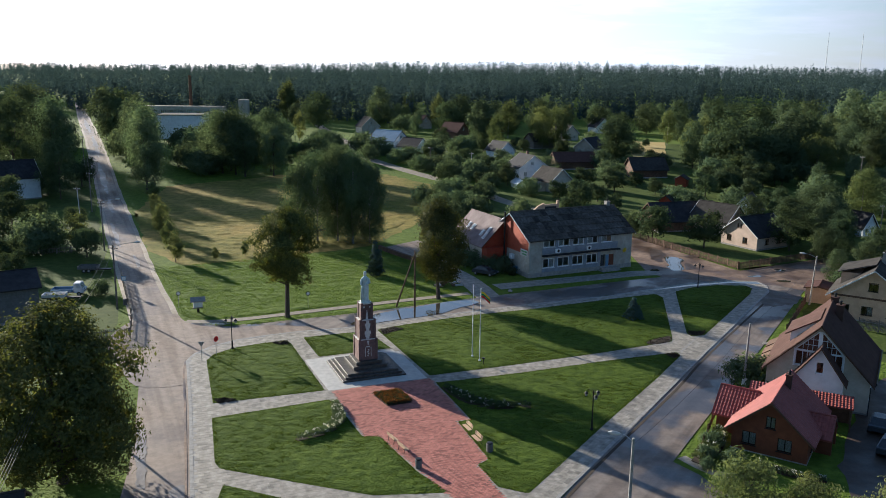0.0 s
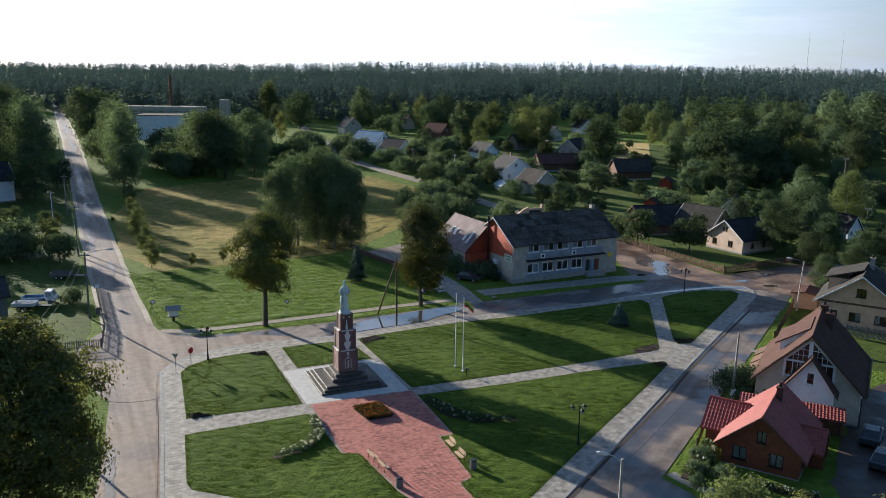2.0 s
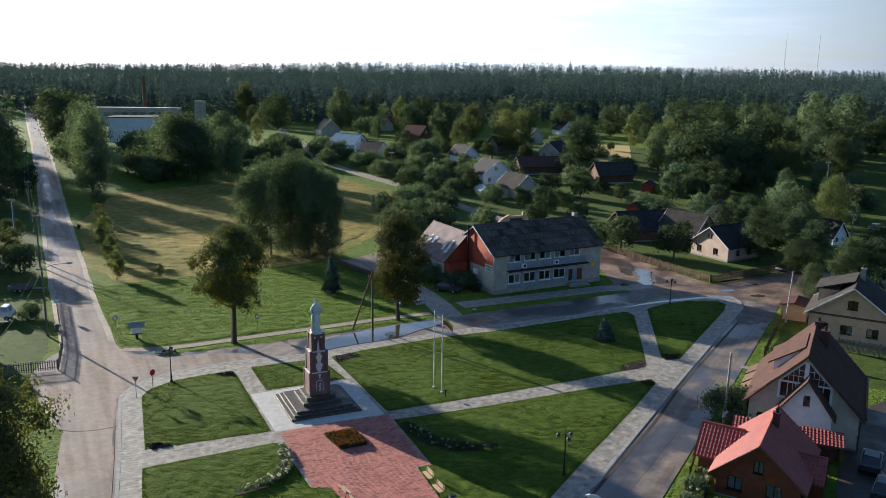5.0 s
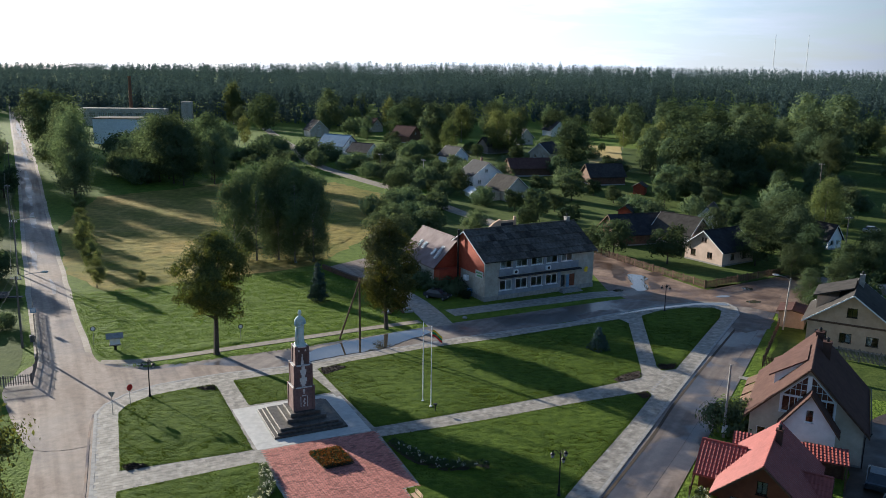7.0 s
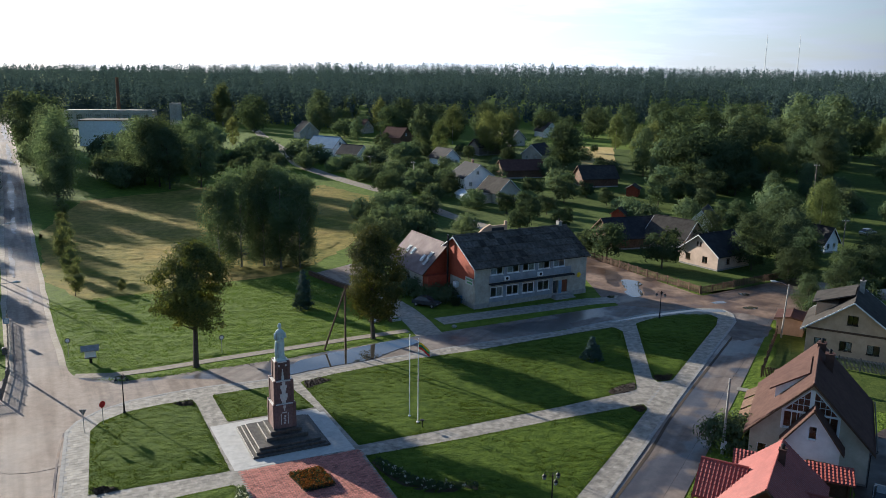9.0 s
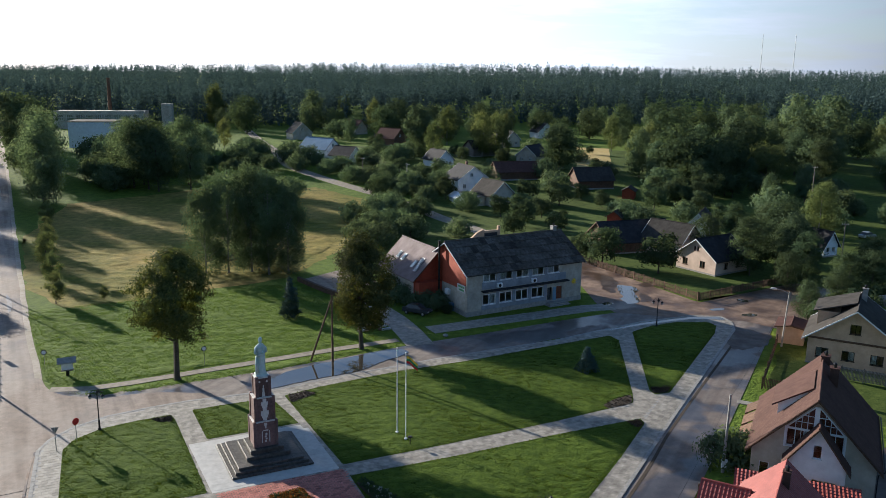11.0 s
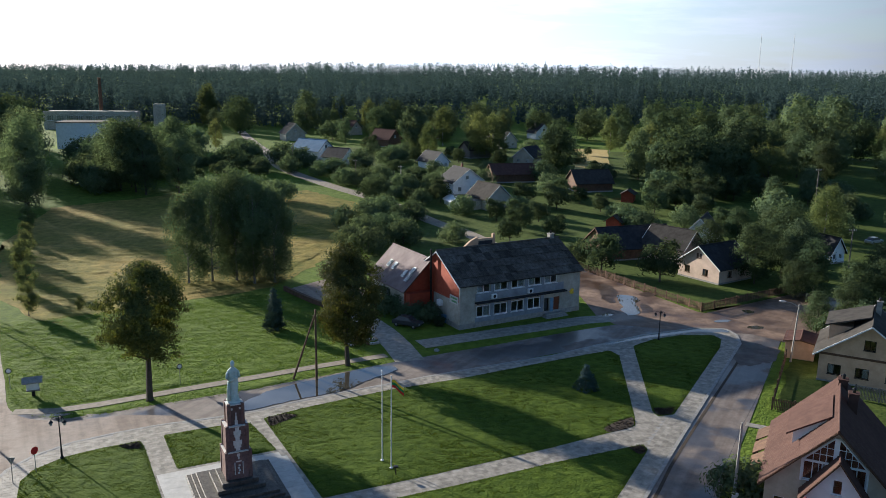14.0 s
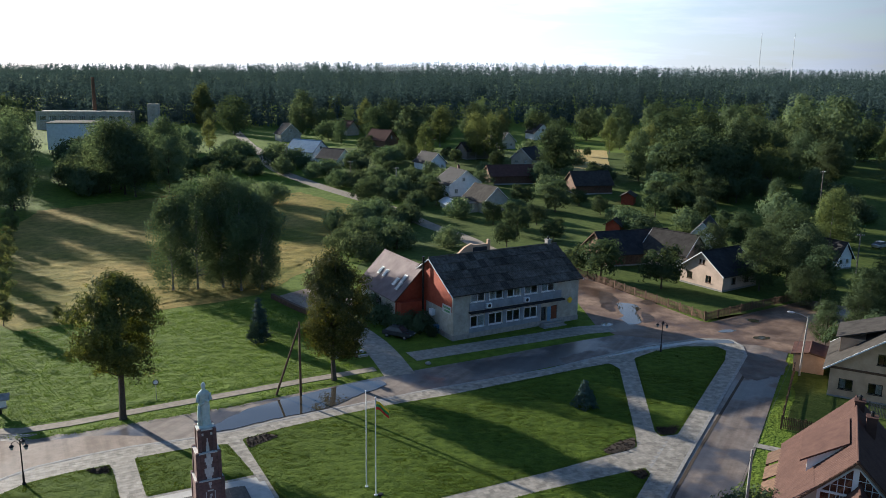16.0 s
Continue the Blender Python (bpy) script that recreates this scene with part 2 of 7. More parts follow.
M_RED = mat("red_paver", (0.36, 0.134, 0.106), (0.46, 0.184, 0.144), 2.4, 0.85, 0.3, 8.0, big=0.35, big_mix=0.4, big_tint=(0.7, 0.66, 0.64), spec=0.2, island=0.36)
M_GRANITE = mat("grey_granite", (0.046, 0.04, 0.034), (0.12, 0.106, 0.09), 3, 0.6, 0.3, big=0.5, big_mix=0.6)
M_BLIND = mat("red_brown_blind", (0.2, 0.07, 0.04), (0.3, 0.11, 0.06), 2, 0.85, 0.1)
M_SAND = mat("pale_sand", (0.3, 0.25, 0.2), (0.45, 0.39, 0.32), 1.4, 0.92, 0.4, 8.0, big=0.25, big_mix=0.6, big_tint=(0.6, 0.62, 0.5))
M_REDSTONE = mat("red_granite", (0.11, 0.066, 0.06), (0.22, 0.135, 0.12), 4, 0.6, 0.35, big=0.7, big_mix=0.5, obj_random=0.2)
M_STATUE = mat("pale_patina", (0.42, 0.52, 0.5), (0.62, 0.71, 0.68), 3, 0.7, 0.4, big=1.2, big_mix=0.5, big_tint=(0.6, 0.65, 0.62))
M_PALE = mat("pale_stone", (0.5, 0.48, 0.45), (0.68, 0.66, 0.62), 3, 0.7)
M_SOIL = mat("dark_soil", (0.035, 0.026, 0.018), (0.075, 0.055, 0.038), 4, 0.95, 0.8)
M_FLOWER = leaf_mat("marigolds", (0.1, 0.036, 0.012), (0.28, 0.1, 0.02), 0.2)
M_WHITEFLOWER = leaf_mat("white_blooms", (0.4, 0.42, 0.36), (0.75, 0.75, 0.7), 0.2)
M_BARK = mat("bark", (0.045, 0.036, 0.028), (0.11, 0.09, 0.07), 6, 0.95, 0.8)
M_BIRCHBARK = mat("birch_bark", (0.1, 0.095, 0.085), (0.36, 0.345, 0.32), 3, 0.9, 0.4)
M_OAK = leaf_mat("oak_leaves", (0.06, 0.08, 0.026), (0.11, 0.128, 0.04), 0.4, (0.16, 0.15, 0.045))
M_MAPLE = leaf_mat("maple_leaves", (0.045, 0.062, 0.016), (0.1, 0.118, 0.03), 0.3, (0.14, 0.135, 0.035))
# grass of gardens and yards, its colour darkened to stand for shade
M_SHADEDGRASS = mat("shade_darkened_grass", (0.044, 0.074, 0.013), (0.096, 0.13, 0.027), 0.7, 0.95, 0.6, 2.5, big=0.05, big_mix=0.8, big_tint=(0.62, 0.6, 0.5), spec=0.1, bump_dist=0.12)
M_MAST = mat("grey_paint", (0.5, 0.51, 0.53), (0.6, 0.61, 0.63), 1, 0.8, 0)
M_CURTAIN = mat("net_curtain", (0.42, 0.42, 0.4), (0.56, 0.56, 0.53), 6, 0.9, 0.2)
M_BIN = mat("dark_grey_concrete", (0.1, 0.1, 0.1), (0.17, 0.17, 0.165), 3, 0.85, 0.3)
M_BIRCH = leaf_mat("birch_leaves", (0.084, 0.126, 0.072), (0.116, 0.16, 0.092), 0.42, gloss=0.0, warmth=(1.2, 1.12, 0.75))
M_LIME = leaf_mat("bright_leaves", (0.098, 0.124, 0.055), (0.134, 0.16, 0.068), 0.4, gloss=0.0, warmth=(1.2, 1.12, 0.7))
M_DARKLEAF = leaf_mat("dark_leaves", (0.052, 0.077, 0.042), (0.074, 0.102, 0.052), 0.34, gloss=0.0, warmth=(1.2, 1.12, 0.75))
# the blue of distance haze is put into the needle colour
M_HAZENEEDLE = leaf_mat("haze_blue_pine_needles", (0.042, 0.064, 0.066), (0.068, 0.098, 0.098), 0.28, gloss=0.0, warmth=(1.05, 1.1, 0.9))
M_BLUENEEDLE = leaf_mat("blue_spruce_needles", (0.03, 0.06, 0.055), (0.07, 0.12, 0.11), 0.1)
M_PLASTER = mat("grey_white_plaster", (0.33, 0.31, 0.265), (0.47, 0.445, 0.385), 1.4, 0.9, 0.3, 12, big=0.5, big_mix=0.75, big_tint=(0.72, 0.7, 0.66))
M_PANEL = mat("grey_panel", (0.2, 0.22, 0.25), (0.28, 0.31, 0.35), 1.2, 0.7, 0.1, big=0.5, big_mix=0.4)
M_REDWALL = mat("red_cladding", (0.26, 0.045, 0.022), (0.36, 0.075, 0.035), 1.5, 0.75, 0.2, 10, big=0.3)
M_SLATE = mat("grey_slate_sheet", (0.056, 0.05, 0.043), (0.155, 0.14, 0.122), 2.2, 0.92, 0.5, 7, big=0.3, big_mix=0.75, big_tint=(0.5, 0.47, 0.43), obj_random=0.4, spec=0.15)
M_METALROOF = mat("pinkish_metal_roof", (0.16, 0.12, 0.12), (0.225, 0.172, 0.17), 0.8, 0.75, 0.1, big=0.45, big_mix=0.6, big_tint=(0.62, 0.58, 0.56), spec=0.2)
M_REDTILE = mat("red_metal_tile", (0.23, 0.054, 0.042), (0.32, 0.084, 0.065), 1.5, 0.55, 0.15, big=0.3, big_mix=0.3, spec=0.4)
M_BROWNTILE = mat("dark_brown_tile", (0.072, 0.039, 0.033), (0.118, 0.064, 0.053), 1.5, 0.85, 0.15, big=0.3, big_mix=0.3, spec=0.08)
M_HOUSETILE = mat("brown_metal_tile", (0.072, 0.04, 0.033), (0.104, 0.059, 0.047), 1.5, 0.8, 0.15, big=0.3, big_mix=0.3, spec=0.1)
M_ORANGEWALL = mat("red_brown_boards", (0.13, 0.042, 0.02), (0.2, 0.066, 0.03), 1.5, 0.75, 0.2, 8, big=0.3)
M_CREAM = mat("cream_render", (0.42, 0.37, 0.295), (0.55, 0.49, 0.4), 1.0, 0.9, 0.2, 10, big=0.4, big_mix=0.4, big_tint=(0.75, 0.7, 0.64))
M_WHITE = mat("white_paint", (0.66, 0.67, 0.68), (0.8, 0.81, 0.82), 1.2, 0.8, 0.15, 10, big=0.4, big_mix=0.3, big_tint=(0.8, 0.8, 0.8))
M_TAN = mat("tan_boards", (0.45, 0.31, 0.2), (0.58, 0.41, 0.275), 1.2, 0.8, 0.2, 8, big=0.4, big_mix=0.4)
M_TIMBER = mat("brown_timber", (0.075, 0.042, 0.026), (0.15, 0.088, 0.055), 2.5, 0.85, 0.4, big=0.6, obj_random=0.25)
M_GREYWOOD = mat("weathered_timber", (0.12, 0.105, 0.09), (0.24, 0.21, 0.185), 3, 0.9, 0.4, obj_random=0.2)
M_PINK = mat("pink_beige_render", (0.52, 0.4, 0.32), (0.64, 0.5, 0.41), 1.0, 0.9, 0.2, 10, big=0.4, big_mix=0.4)
M_DARKROOF = mat("dark_sheet_roof", (0.02, 0.02, 0.022), (0.046, 0.045, 0.048), 1.0, 0.8, 0.3, 6, big=0.3, big_mix=0.5, spec=0.15)
M_GREYROOF = mat("old_grey_roof", (0.034, 0.031, 0.028), (0.072, 0.066, 0.06), 1.2, 0.9, 0.3, 6, big=0.3, big_mix=0.6, spec=0.1)
M_BLUE = mat("faded_blue_paint", (0.12, 0.22, 0.32), (0.2, 0.33, 0.44), 1.2, 0.6, 0.15, big=0.3)
M_BRICK = mat("red_brick", (0.15, 0.085, 0.068), (0.24, 0.14, 0.11), 3, 0.9, 0.3, big=0.5)
M_POST = mat("concrete_post", (0.22, 0.215, 0.2), (0.36, 0.345, 0.32), 3, 0.85, 0.3)
M_BLACK = mat("black_iron", (0.012, 0.012, 0.013), (0.03, 0.03, 0.032), 5, 0.45, 0.1, metal=0.4)
M_STEEL = mat("galvanised_steel", (0.34, 0.35, 0.36), (0.5, 0.51, 0.52), 4, 0.4, 0.1, metal=0.7)
M_DAMP = mat("damp_asphalt", (0.13, 0.112, 0.1), (0.22, 0.19, 0.17), 1.2, 0.55, 0.15, 6.0, big=0.3, big_mix=0.6, spec=0.45, rough_vary=0.2)
M_MUDSHADE = mat("wet_mud_and_shaded_earth", (0.035, 0.024, 0.017), (0.085, 0.058, 0.042), 1.0, 0.6, 0.4, 5.0, big=0.4, big_mix=0.6, spec=0.4, rough_vary=0.25)
M_GLASS = glass_mat()
M_WATER = water_mat()
M_LAMPGLASS = mat("milky_lamp_glass", (0.22, 0.23, 0.23), (0.3, 0.31, 0.31), 3, 0.35, 0)
M_YELLOW = mat("yellow_cloth", (0.75, 0.5, 0.03), (0.85, 0.6, 0.05), 3, 0.8, 0)
M_GREEN = mat("green_cloth", (0.02, 0.2, 0.06), (0.03, 0.28, 0.09), 3, 0.8, 0)
M_REDCLOTH = mat("red_paint", (0.5, 0.02, 0.02), (0.62, 0.04, 0.035), 3, 0.6, 0)
M_SIGNGREEN = mat("green_sign", (0.1, 0.3, 0.12), (0.14, 0.36, 0.16), 3, 0.6, 0)
M_RUBBER = mat("black_rubber", (0.015, 0.015, 0.015), (0.03, 0.03, 0.03), 6, 0.85, 0.1)
M_DARKPAINT = mat("dark_car_paint", (0.03, 0.035, 0.04), (0.05, 0.055, 0.06), 2, 0.25, 0, spec=0.6)
M_BLUEPAINT = mat("blue_car_paint", (0.06, 0.16, 0.3), (0.09, 0.2, 0.36), 2, 0.3, 0, spec=0.6)
M_SILVER = mat("silver_car_paint", (0.4, 0.41, 0.42), (0.52, 0.53, 0.54), 2, 0.3, 0, metal=0.5)


# ---- builders ----
def part(name, bm, material, parent=None, label=""):
    """Links a bmesh as one mesh object under a thing or a part."""
    me = bpy.data.meshes.new(name)
    bm.to_mesh(me)
    bm.free()
    me.materials.append(material)
    ob = new(name, me)
    ob.parent = parent
    return tagged(ob, label)


def thing(name, label, category, x=0, y=0, z=0, turn=0, group=""):
    ob = new(name)
    ob.empty_display_size = 0.2
    ob.matrix_basis = pose(x, y, z, 0, 0, turn)
    return tagged(ob, label, category, group)


def box(bm, x0, y0, z0, x1, y1, z1, m=None):
    vs = [bm.verts.new((x, y, z)) for z in (z0, z1) for x, y in ((x0, y0), (x1, y0), (x1, y1), (x0, y1))]
    if m is not None:
        for v in vs:
            v.co = m @ v.co
    for f in ((3, 2, 1, 0), (4, 5, 6, 7), (0, 1, 5, 4), (1, 2, 6, 5), (2, 3, 7, 6), (3, 0, 4, 7)):
        bm.faces.new([vs[i] for i in f])
    return bm


def prism(bm, poly, z0, z1, m=None):
    """A flat outline pushed from z0 to z1."""
    n = len(poly)
    vs = [bm.verts.new((x, y, z)) for z in (z0, z1) for x, y in poly]
    if m is not None:
        for v in vs:
            v.co = m @ v.co
    bm.faces.new(vs[:n][::-1])
    bm.faces.new(vs[n:])
    for i in range(n):
        j = (i + 1) % n
        bm.faces.new((vs[i], vs[j], vs[n + j], vs[n + i]))
    return bm


def tube(bm, pts, radii, segs=8):
    """A round bar through points, with a radius for each."""
    rings = []
    pts = [Vector(p) for p in pts]
    for i, p in enumerate(pts):
        d = (pts[min(i + 1, len(pts) - 1)] - pts[max(i - 1, 0)]).normalized()
        a = d.orthogonal().normalized()
        b = d.cross(a)
        r = radii[i] if isinstance(radii, (list, tuple)) else radii
        rings.append([bm.verts.new(p + (a * math.cos(q) + b * math.sin(q)) * r) for q in (2 * math.pi * k / segs for k in range(segs))])
    for r0, r1 in zip(rings, rings[1:]):
        for k in range(segs):
            bm.faces.new((r0[k], r0[(k + 1) % segs], r1[(k + 1) % segs], r1[k]))
    bm.faces.new(rings[0][::-1])
    bm.faces.new(rings[-1])
    return bm


def lathe(bm, profile, segs=12, x=0, y=0):
    """A turned shape: (radius, height) pairs round an upright axis."""
    rings = [[bm.verts.new((x + r * math.cos(2 * math.pi * k / segs), y + r * math.sin(2 * math.pi * k / segs), z)) for k in range(segs)] for r, z in profile]
    for r0, r1 in zip(rings, rings[1:]):
        for k in range(segs):
            bm.faces.new((r0[k], r0[(k + 1) % segs], r1[(k + 1) % segs], r1[k]))
    bm.faces.new(rings[0][::-1])
    bm.faces.new(rings[-1])
    return bm


def BM():
    return bmesh.new()


def smooth_step(a, b, v):
    t = min(1.0, max(0.0, (v - a) / (b - a)))
    return t * t * (3 - 2 * t)


def height(x, y):
    """The lie of the land: level round the square, rising to the wooded hill."""
    return 5 * smooth_step(200, 340, y) + 16 * smooth_step(400, 760, y)


def catmull(pts, step=4.0):
    pts = [Vector((*p, 0)) if len(p) == 2 else Vector(p) for p in pts]
    out = []
    ext = [2 * pts[0] - pts[1], *pts, 2 * pts[-1] - pts[-2]]
    for a, b, c, d in zip(ext, ext[1:], ext[2:], ext[3:]):
        n = max(1, int((c - b).length / step))
        for i in range(n):
            t = i / n
            out.append(0.5 * (2 * b + (c - a) * t + (2 * a - 5 * b + 4 * c - d) * t * t + (3 * b - a - 3 * c + d) * t * t * t))
    out.append(pts[-1])
    return out


def ribbon(bm, pts, width, lift, thick=0.08, step=3.0):
    """A road or path along a line: top, sides and ends."""
    line = catmull(pts, step)
    rows = []
    for i, p in enumerate(line):
        d = (line[min(i + 1, len(line) - 1)] - line[max(i - 1, 0)]).normalized()
        s = Vector((d.y, -d.x, 0))
        w = width[0] + (width[1] - width[0]) * i / (len(line) - 1) if isinstance(width, tuple) else width
        row = []
        for k in (-0.5, 0.5):
            q = p + s * w * k
            h = height(q.x, q.y)
            row += [bm.verts.new((q.x, q.y, h + lift)), bm.verts.new((q.x, q.y, h + lift - thick))]
        rows.append(row)
    for a, b in zip(rows, rows[1:]):
        bm.faces.new((a[0], a[2], b[2], b[0]))
        bm.faces.new((a[1], a[0], b[0], b[1]))
        bm.faces.new((a[2], a[3], b[3], b[2]))
    return bm


def rounded(poly, r=0.6, n=3):
    """Cuts the corners of an outline to small arcs."""
    out = []
    pts = [Vector(p) for p in poly]
    for i, p in enumerate(pts):
        a, b = pts[i - 1], pts[(i + 1) % len(pts)]
        ra = min(r, (a - p).length * 0.45, (b - p).length * 0.45)
        p0, p1 = p + (a - p).normalized() * ra, p + (b - p).normalized() * ra
        for k in range(n + 1):
            t = k / n
            q = p0 * (1 - t) ** 2 + p * 2 * t * (1 - t) + p1 * t * t
            out.append((q.x, q.y))
    return out


def structure(name, bm, material, label=""):
    ob = part(name, bm, material)
    return tagged(ob, label, kind="structure")


def mesh_of(name, verts, faces):
    """A mesh from arrays of four-cornered faces."""
    me = bpy.data.meshes.new(name)
    verts, faces = np.asarray(verts, dtype=np.float32), np.asarray(faces, dtype=np.int32)
    me.vertices.add(len(verts))
    me.vertices.foreach_set("co", verts.ravel())
    k = faces.shape[1]
    me.loops.add(faces.size)
    me.loops.foreach_set("vertex_index", faces.ravel())
    me.polygons.add(len(faces))
    me.polygons.foreach_set("loop_start", np.arange(0, faces.size, k, dtype=np.int32))
    me.polygons.foreach_set("use_smooth", np.zeros(len(faces), dtype=bool))
    me.update(calc_edges=True)
    return me

# ---- ground, roads and square ----
def ground_sheet():
    xs = [-2600, -1800, -1200, -800, -600] + list(range(-450, 451, 25)) + [600, 800, 1200, 1800, 2600]
    ys = [-1200, -600, -300, -100, 0, 50] + list(range(75, 181, 15)) + list(range(185, 471, 5)) + list(range(480, 801, 10)) + [900, 1100, 1400, 1900, 2600, 3400]
    verts = [(x, y, height(x, y)) for y in ys for x in xs]
    w = len(xs)
    faces = [(j * w + i, j * w + i + 1, (j + 1) * w + i + 1, (j + 1) * w + i) for j in range(len(ys) - 1) for i in range(w - 1)]
    me = mesh_of("ground", verts, faces)
    me.materials.append(M_FIELD)
    return tagged(new("ground", me), "rough green grass over level land and hill", "ground", kind="structure")


ground_sheet()


def sheet(name, poly, lift, material, label, step=6.0):
    """An area laid over the land, cut into cells so that it follows it."""
    bm = BM()
    vs = [bm.verts.new((x, y, 0)) for x, y in poly]
    bm.faces.new(vs)
    bmesh.ops.triangulate(bm, faces=bm.faces[:])
    lo, hi = min(p[1] for p in poly), max(p[1] for p in poly)
    y = 200.0
    while y < hi:
        if y > lo:
            bmesh.ops.bisect_plane(bm, geom=bm.verts[:] + bm.edges[:] + bm.faces[:], plane_co=(0, y, 0), plane_no=(0, 1, 0))
        y += 5
    for v in bm.verts:
        v.co.z = height(v.co.x, v.co.y) + lift
    bm.normal_update()
    bmesh.ops.reverse_faces(bm, faces=[f for f in bm.faces if f.normal.z < 0])
    return structure(name, bm, material, label)


def ragged(poly, step, amp, seed):
    """Breaks the sides of an outline into short uneven pieces."""
    rng = random.Random(seed)
    out = []
    for (x0, y0), (x1, y1) in zip(poly, poly[1:] + poly[:1]):
        n = max(1, int(math.hypot(x1 - x0, y1 - y0) / step))
        out += [(x0 + (x1 - x0) * i / n + rng.uniform(-amp, amp), y0 + (y1 - y0) * i / n + rng.uniform(-amp, amp)) for i in range(n)]
    return out


sheet("meadow", ragged([(-66, 140), (-52, 128), (-40, 140), (-27, 150), (-21, 172), (-17, 210), (-22, 232), (-40, 250), (-72, 244), (-98, 220), (-88, 180)], 2.2, 0.6, 21), 0.03, M_HAY, "dry mown meadow with golden stubble")
# three sheets of darker grass paint shade over gardens and yards
sheet("village_gardens", ragged([(-14, 168), (8, 158), (22, 174), (27, 166), (40.6, 142), (60, 152), (160, 150), (190, 330), (60, 345), (-60, 345), (-44, 300), (-16, 250), (-6, 230), (-12, 190)], 3.0, 0.7, 24), 0.014, M_SHADEDGRASS, "village garden grass with shade put into its dark colour")
sheet("yard_grass", ragged([(-47.5, 90), (-49.5, 97), (-65, 124.5), (-94, 174), (-141, 256), (-200, 256), (-160, 150), (-110, 90), (-70, 70), (-44, 60)], 3.0, 0.4, 26), 0.012, M_SHADEDGRASS, "roadside yard grass with shade put into its dark colour")
sheet("house_garden", ragged([(37.8, 104.4), (45.2, 120.4), (50, 127), (76, 122), (62, 88), (43, 97)], 2.0, 0.25, 27), 0.012, M_SHADEDGRASS, "fenced garden grass with shade put into its dark colour")
sheet("far_field", ragged([(39.6, 284), (50.8, 287), (56, 318), (61, 352), (48, 355), (43, 318)], 4, 0.5, 29), 0.05, M_STUBBLE, "strip of ripe yellow field")

# roads
W_ROAD = [(6, -120), (-2, -60), (-9, -10), (-15, 20), (-25.2, 55.3), (-33.5, 75.5), (-40.8, 91.0), (-45.0, 98.5), (-60.5, 124.3), (-90, 175), (-136.8, 256), (-247, 444), (-300, 535)]
N_STREET = [(-44, 96.2), (-33, 96.6), (-24.6, 100.3), (-12, 107.6), (-1.5, 114.4), (9.8, 121.0), (18.2, 126.0), (27.3, 131.0), (36, 134.8), (46, 138), (58, 141), (80, 146)]
E_STREET = [(-12.6, 14), (-6, 28), (2, 44), (9.2, 58), (21.3, 82.5), (29, 98), (37.5, 115.5), (45, 131), (48, 138)]
structure("road_west", ribbon(BM(), W_ROAD, 5.4, 0.02), M_ASPHALT, "worn damp asphalt road running to the woods")
structure("road_north", ribbon(BM(), N_STREET, 6.3, 0.026), M_STREET, "damp asphalt street past the square")
structure("road_east", ribbon(BM(), E_STREET, (5.1, 6.2), 0.032), M_STREET, "patched asphalt street with damp stains")
for side in (-1, 1):
    line = catmull(W_ROAD[6:], 6)
    rng = random.Random(30 + side)
    pts = []
    for a, b in zip(line, line[1:]):
        d = (b - a).normalized()
        o = side * (2.75 + rng.uniform(-0.12, 0.12))
        pts.append((a.x + d.y * o, a.y - d.x * o))
    structure("road_shoulder", ribbon(BM(), pts, 0.75, 0.034), M_SAND, "sandy verge worn along the road")
sheet("junction", rounded([(-49, 98), (-44.4, 103.4), (-42.2, 100.0), (-39.6, 98.0), (-35.2, 97.4), (-30, 99.6), (-22, 99.5), (-27, 93.6), (-32, 90), (-34.6, 85.5), (-31.5, 78), (-37, 76), (-42, 82), (-48, 90)], 2.5), 0.038, M_ASPHALT, "worn asphalt crossing")
sheet("dirt_yard", [(24, 138), (26, 134), (34, 132), (44, 131), (49, 126), (54, 131), (70, 146), (60, 154), (40.5, 140.6), (39.5, 141.4), (36, 148), (28, 163), (23.5, 171), (19.5, 171), (22.5, 155)], 0.044, M_DIRT, "wet brown dirt yard and crossing")
structure("village_road", ribbon(BM(), [(12, 182), (5, 199), (-3, 212), (-11, 227), (-20, 240), (-39, 263), (-56, 288), (-67, 318), (-82, 356), (-105, 420)], 4.0, 0.05), M_GRAVEL, "pale gravel village road")
structure("driveway", ribbon(BM(), [(-1.9, 117.2), (-3.8, 122.5), (-6.6, 128.8), (-10.2, 135.0), (-13.4, 142)], 3.7, 0.05), M_SLABS, "concrete driveway slabs beside the house")
structure("footpath", ribbon(BM(), [(-41.4, 99.4), (-37.4, 100.0), (-33.6, 101.9), (-27.5, 105.7), (-21.4, 109.4), (-11.8, 115.2), (-5.0, 119.0)], 1.35, 0.045), M_GRAVEL, "trodden pale footpath along the street")
structure("forecourt", ribbon(BM(), [(-1, 123.5), (7, 127.8), (15, 132), (22, 135.8), (26, 137)], 3.2, 0.048), M_SLABS, "grey paved strip before the shop")


# the square: sand bed, slabs, lawns
def lawn(poly, r=0.35):
    bm = BM()
    prism(bm, rounded(poly, r), 0.0, 0.088)
    return structure("lawn", bm, M_LAWN, "short green lawn of the square")


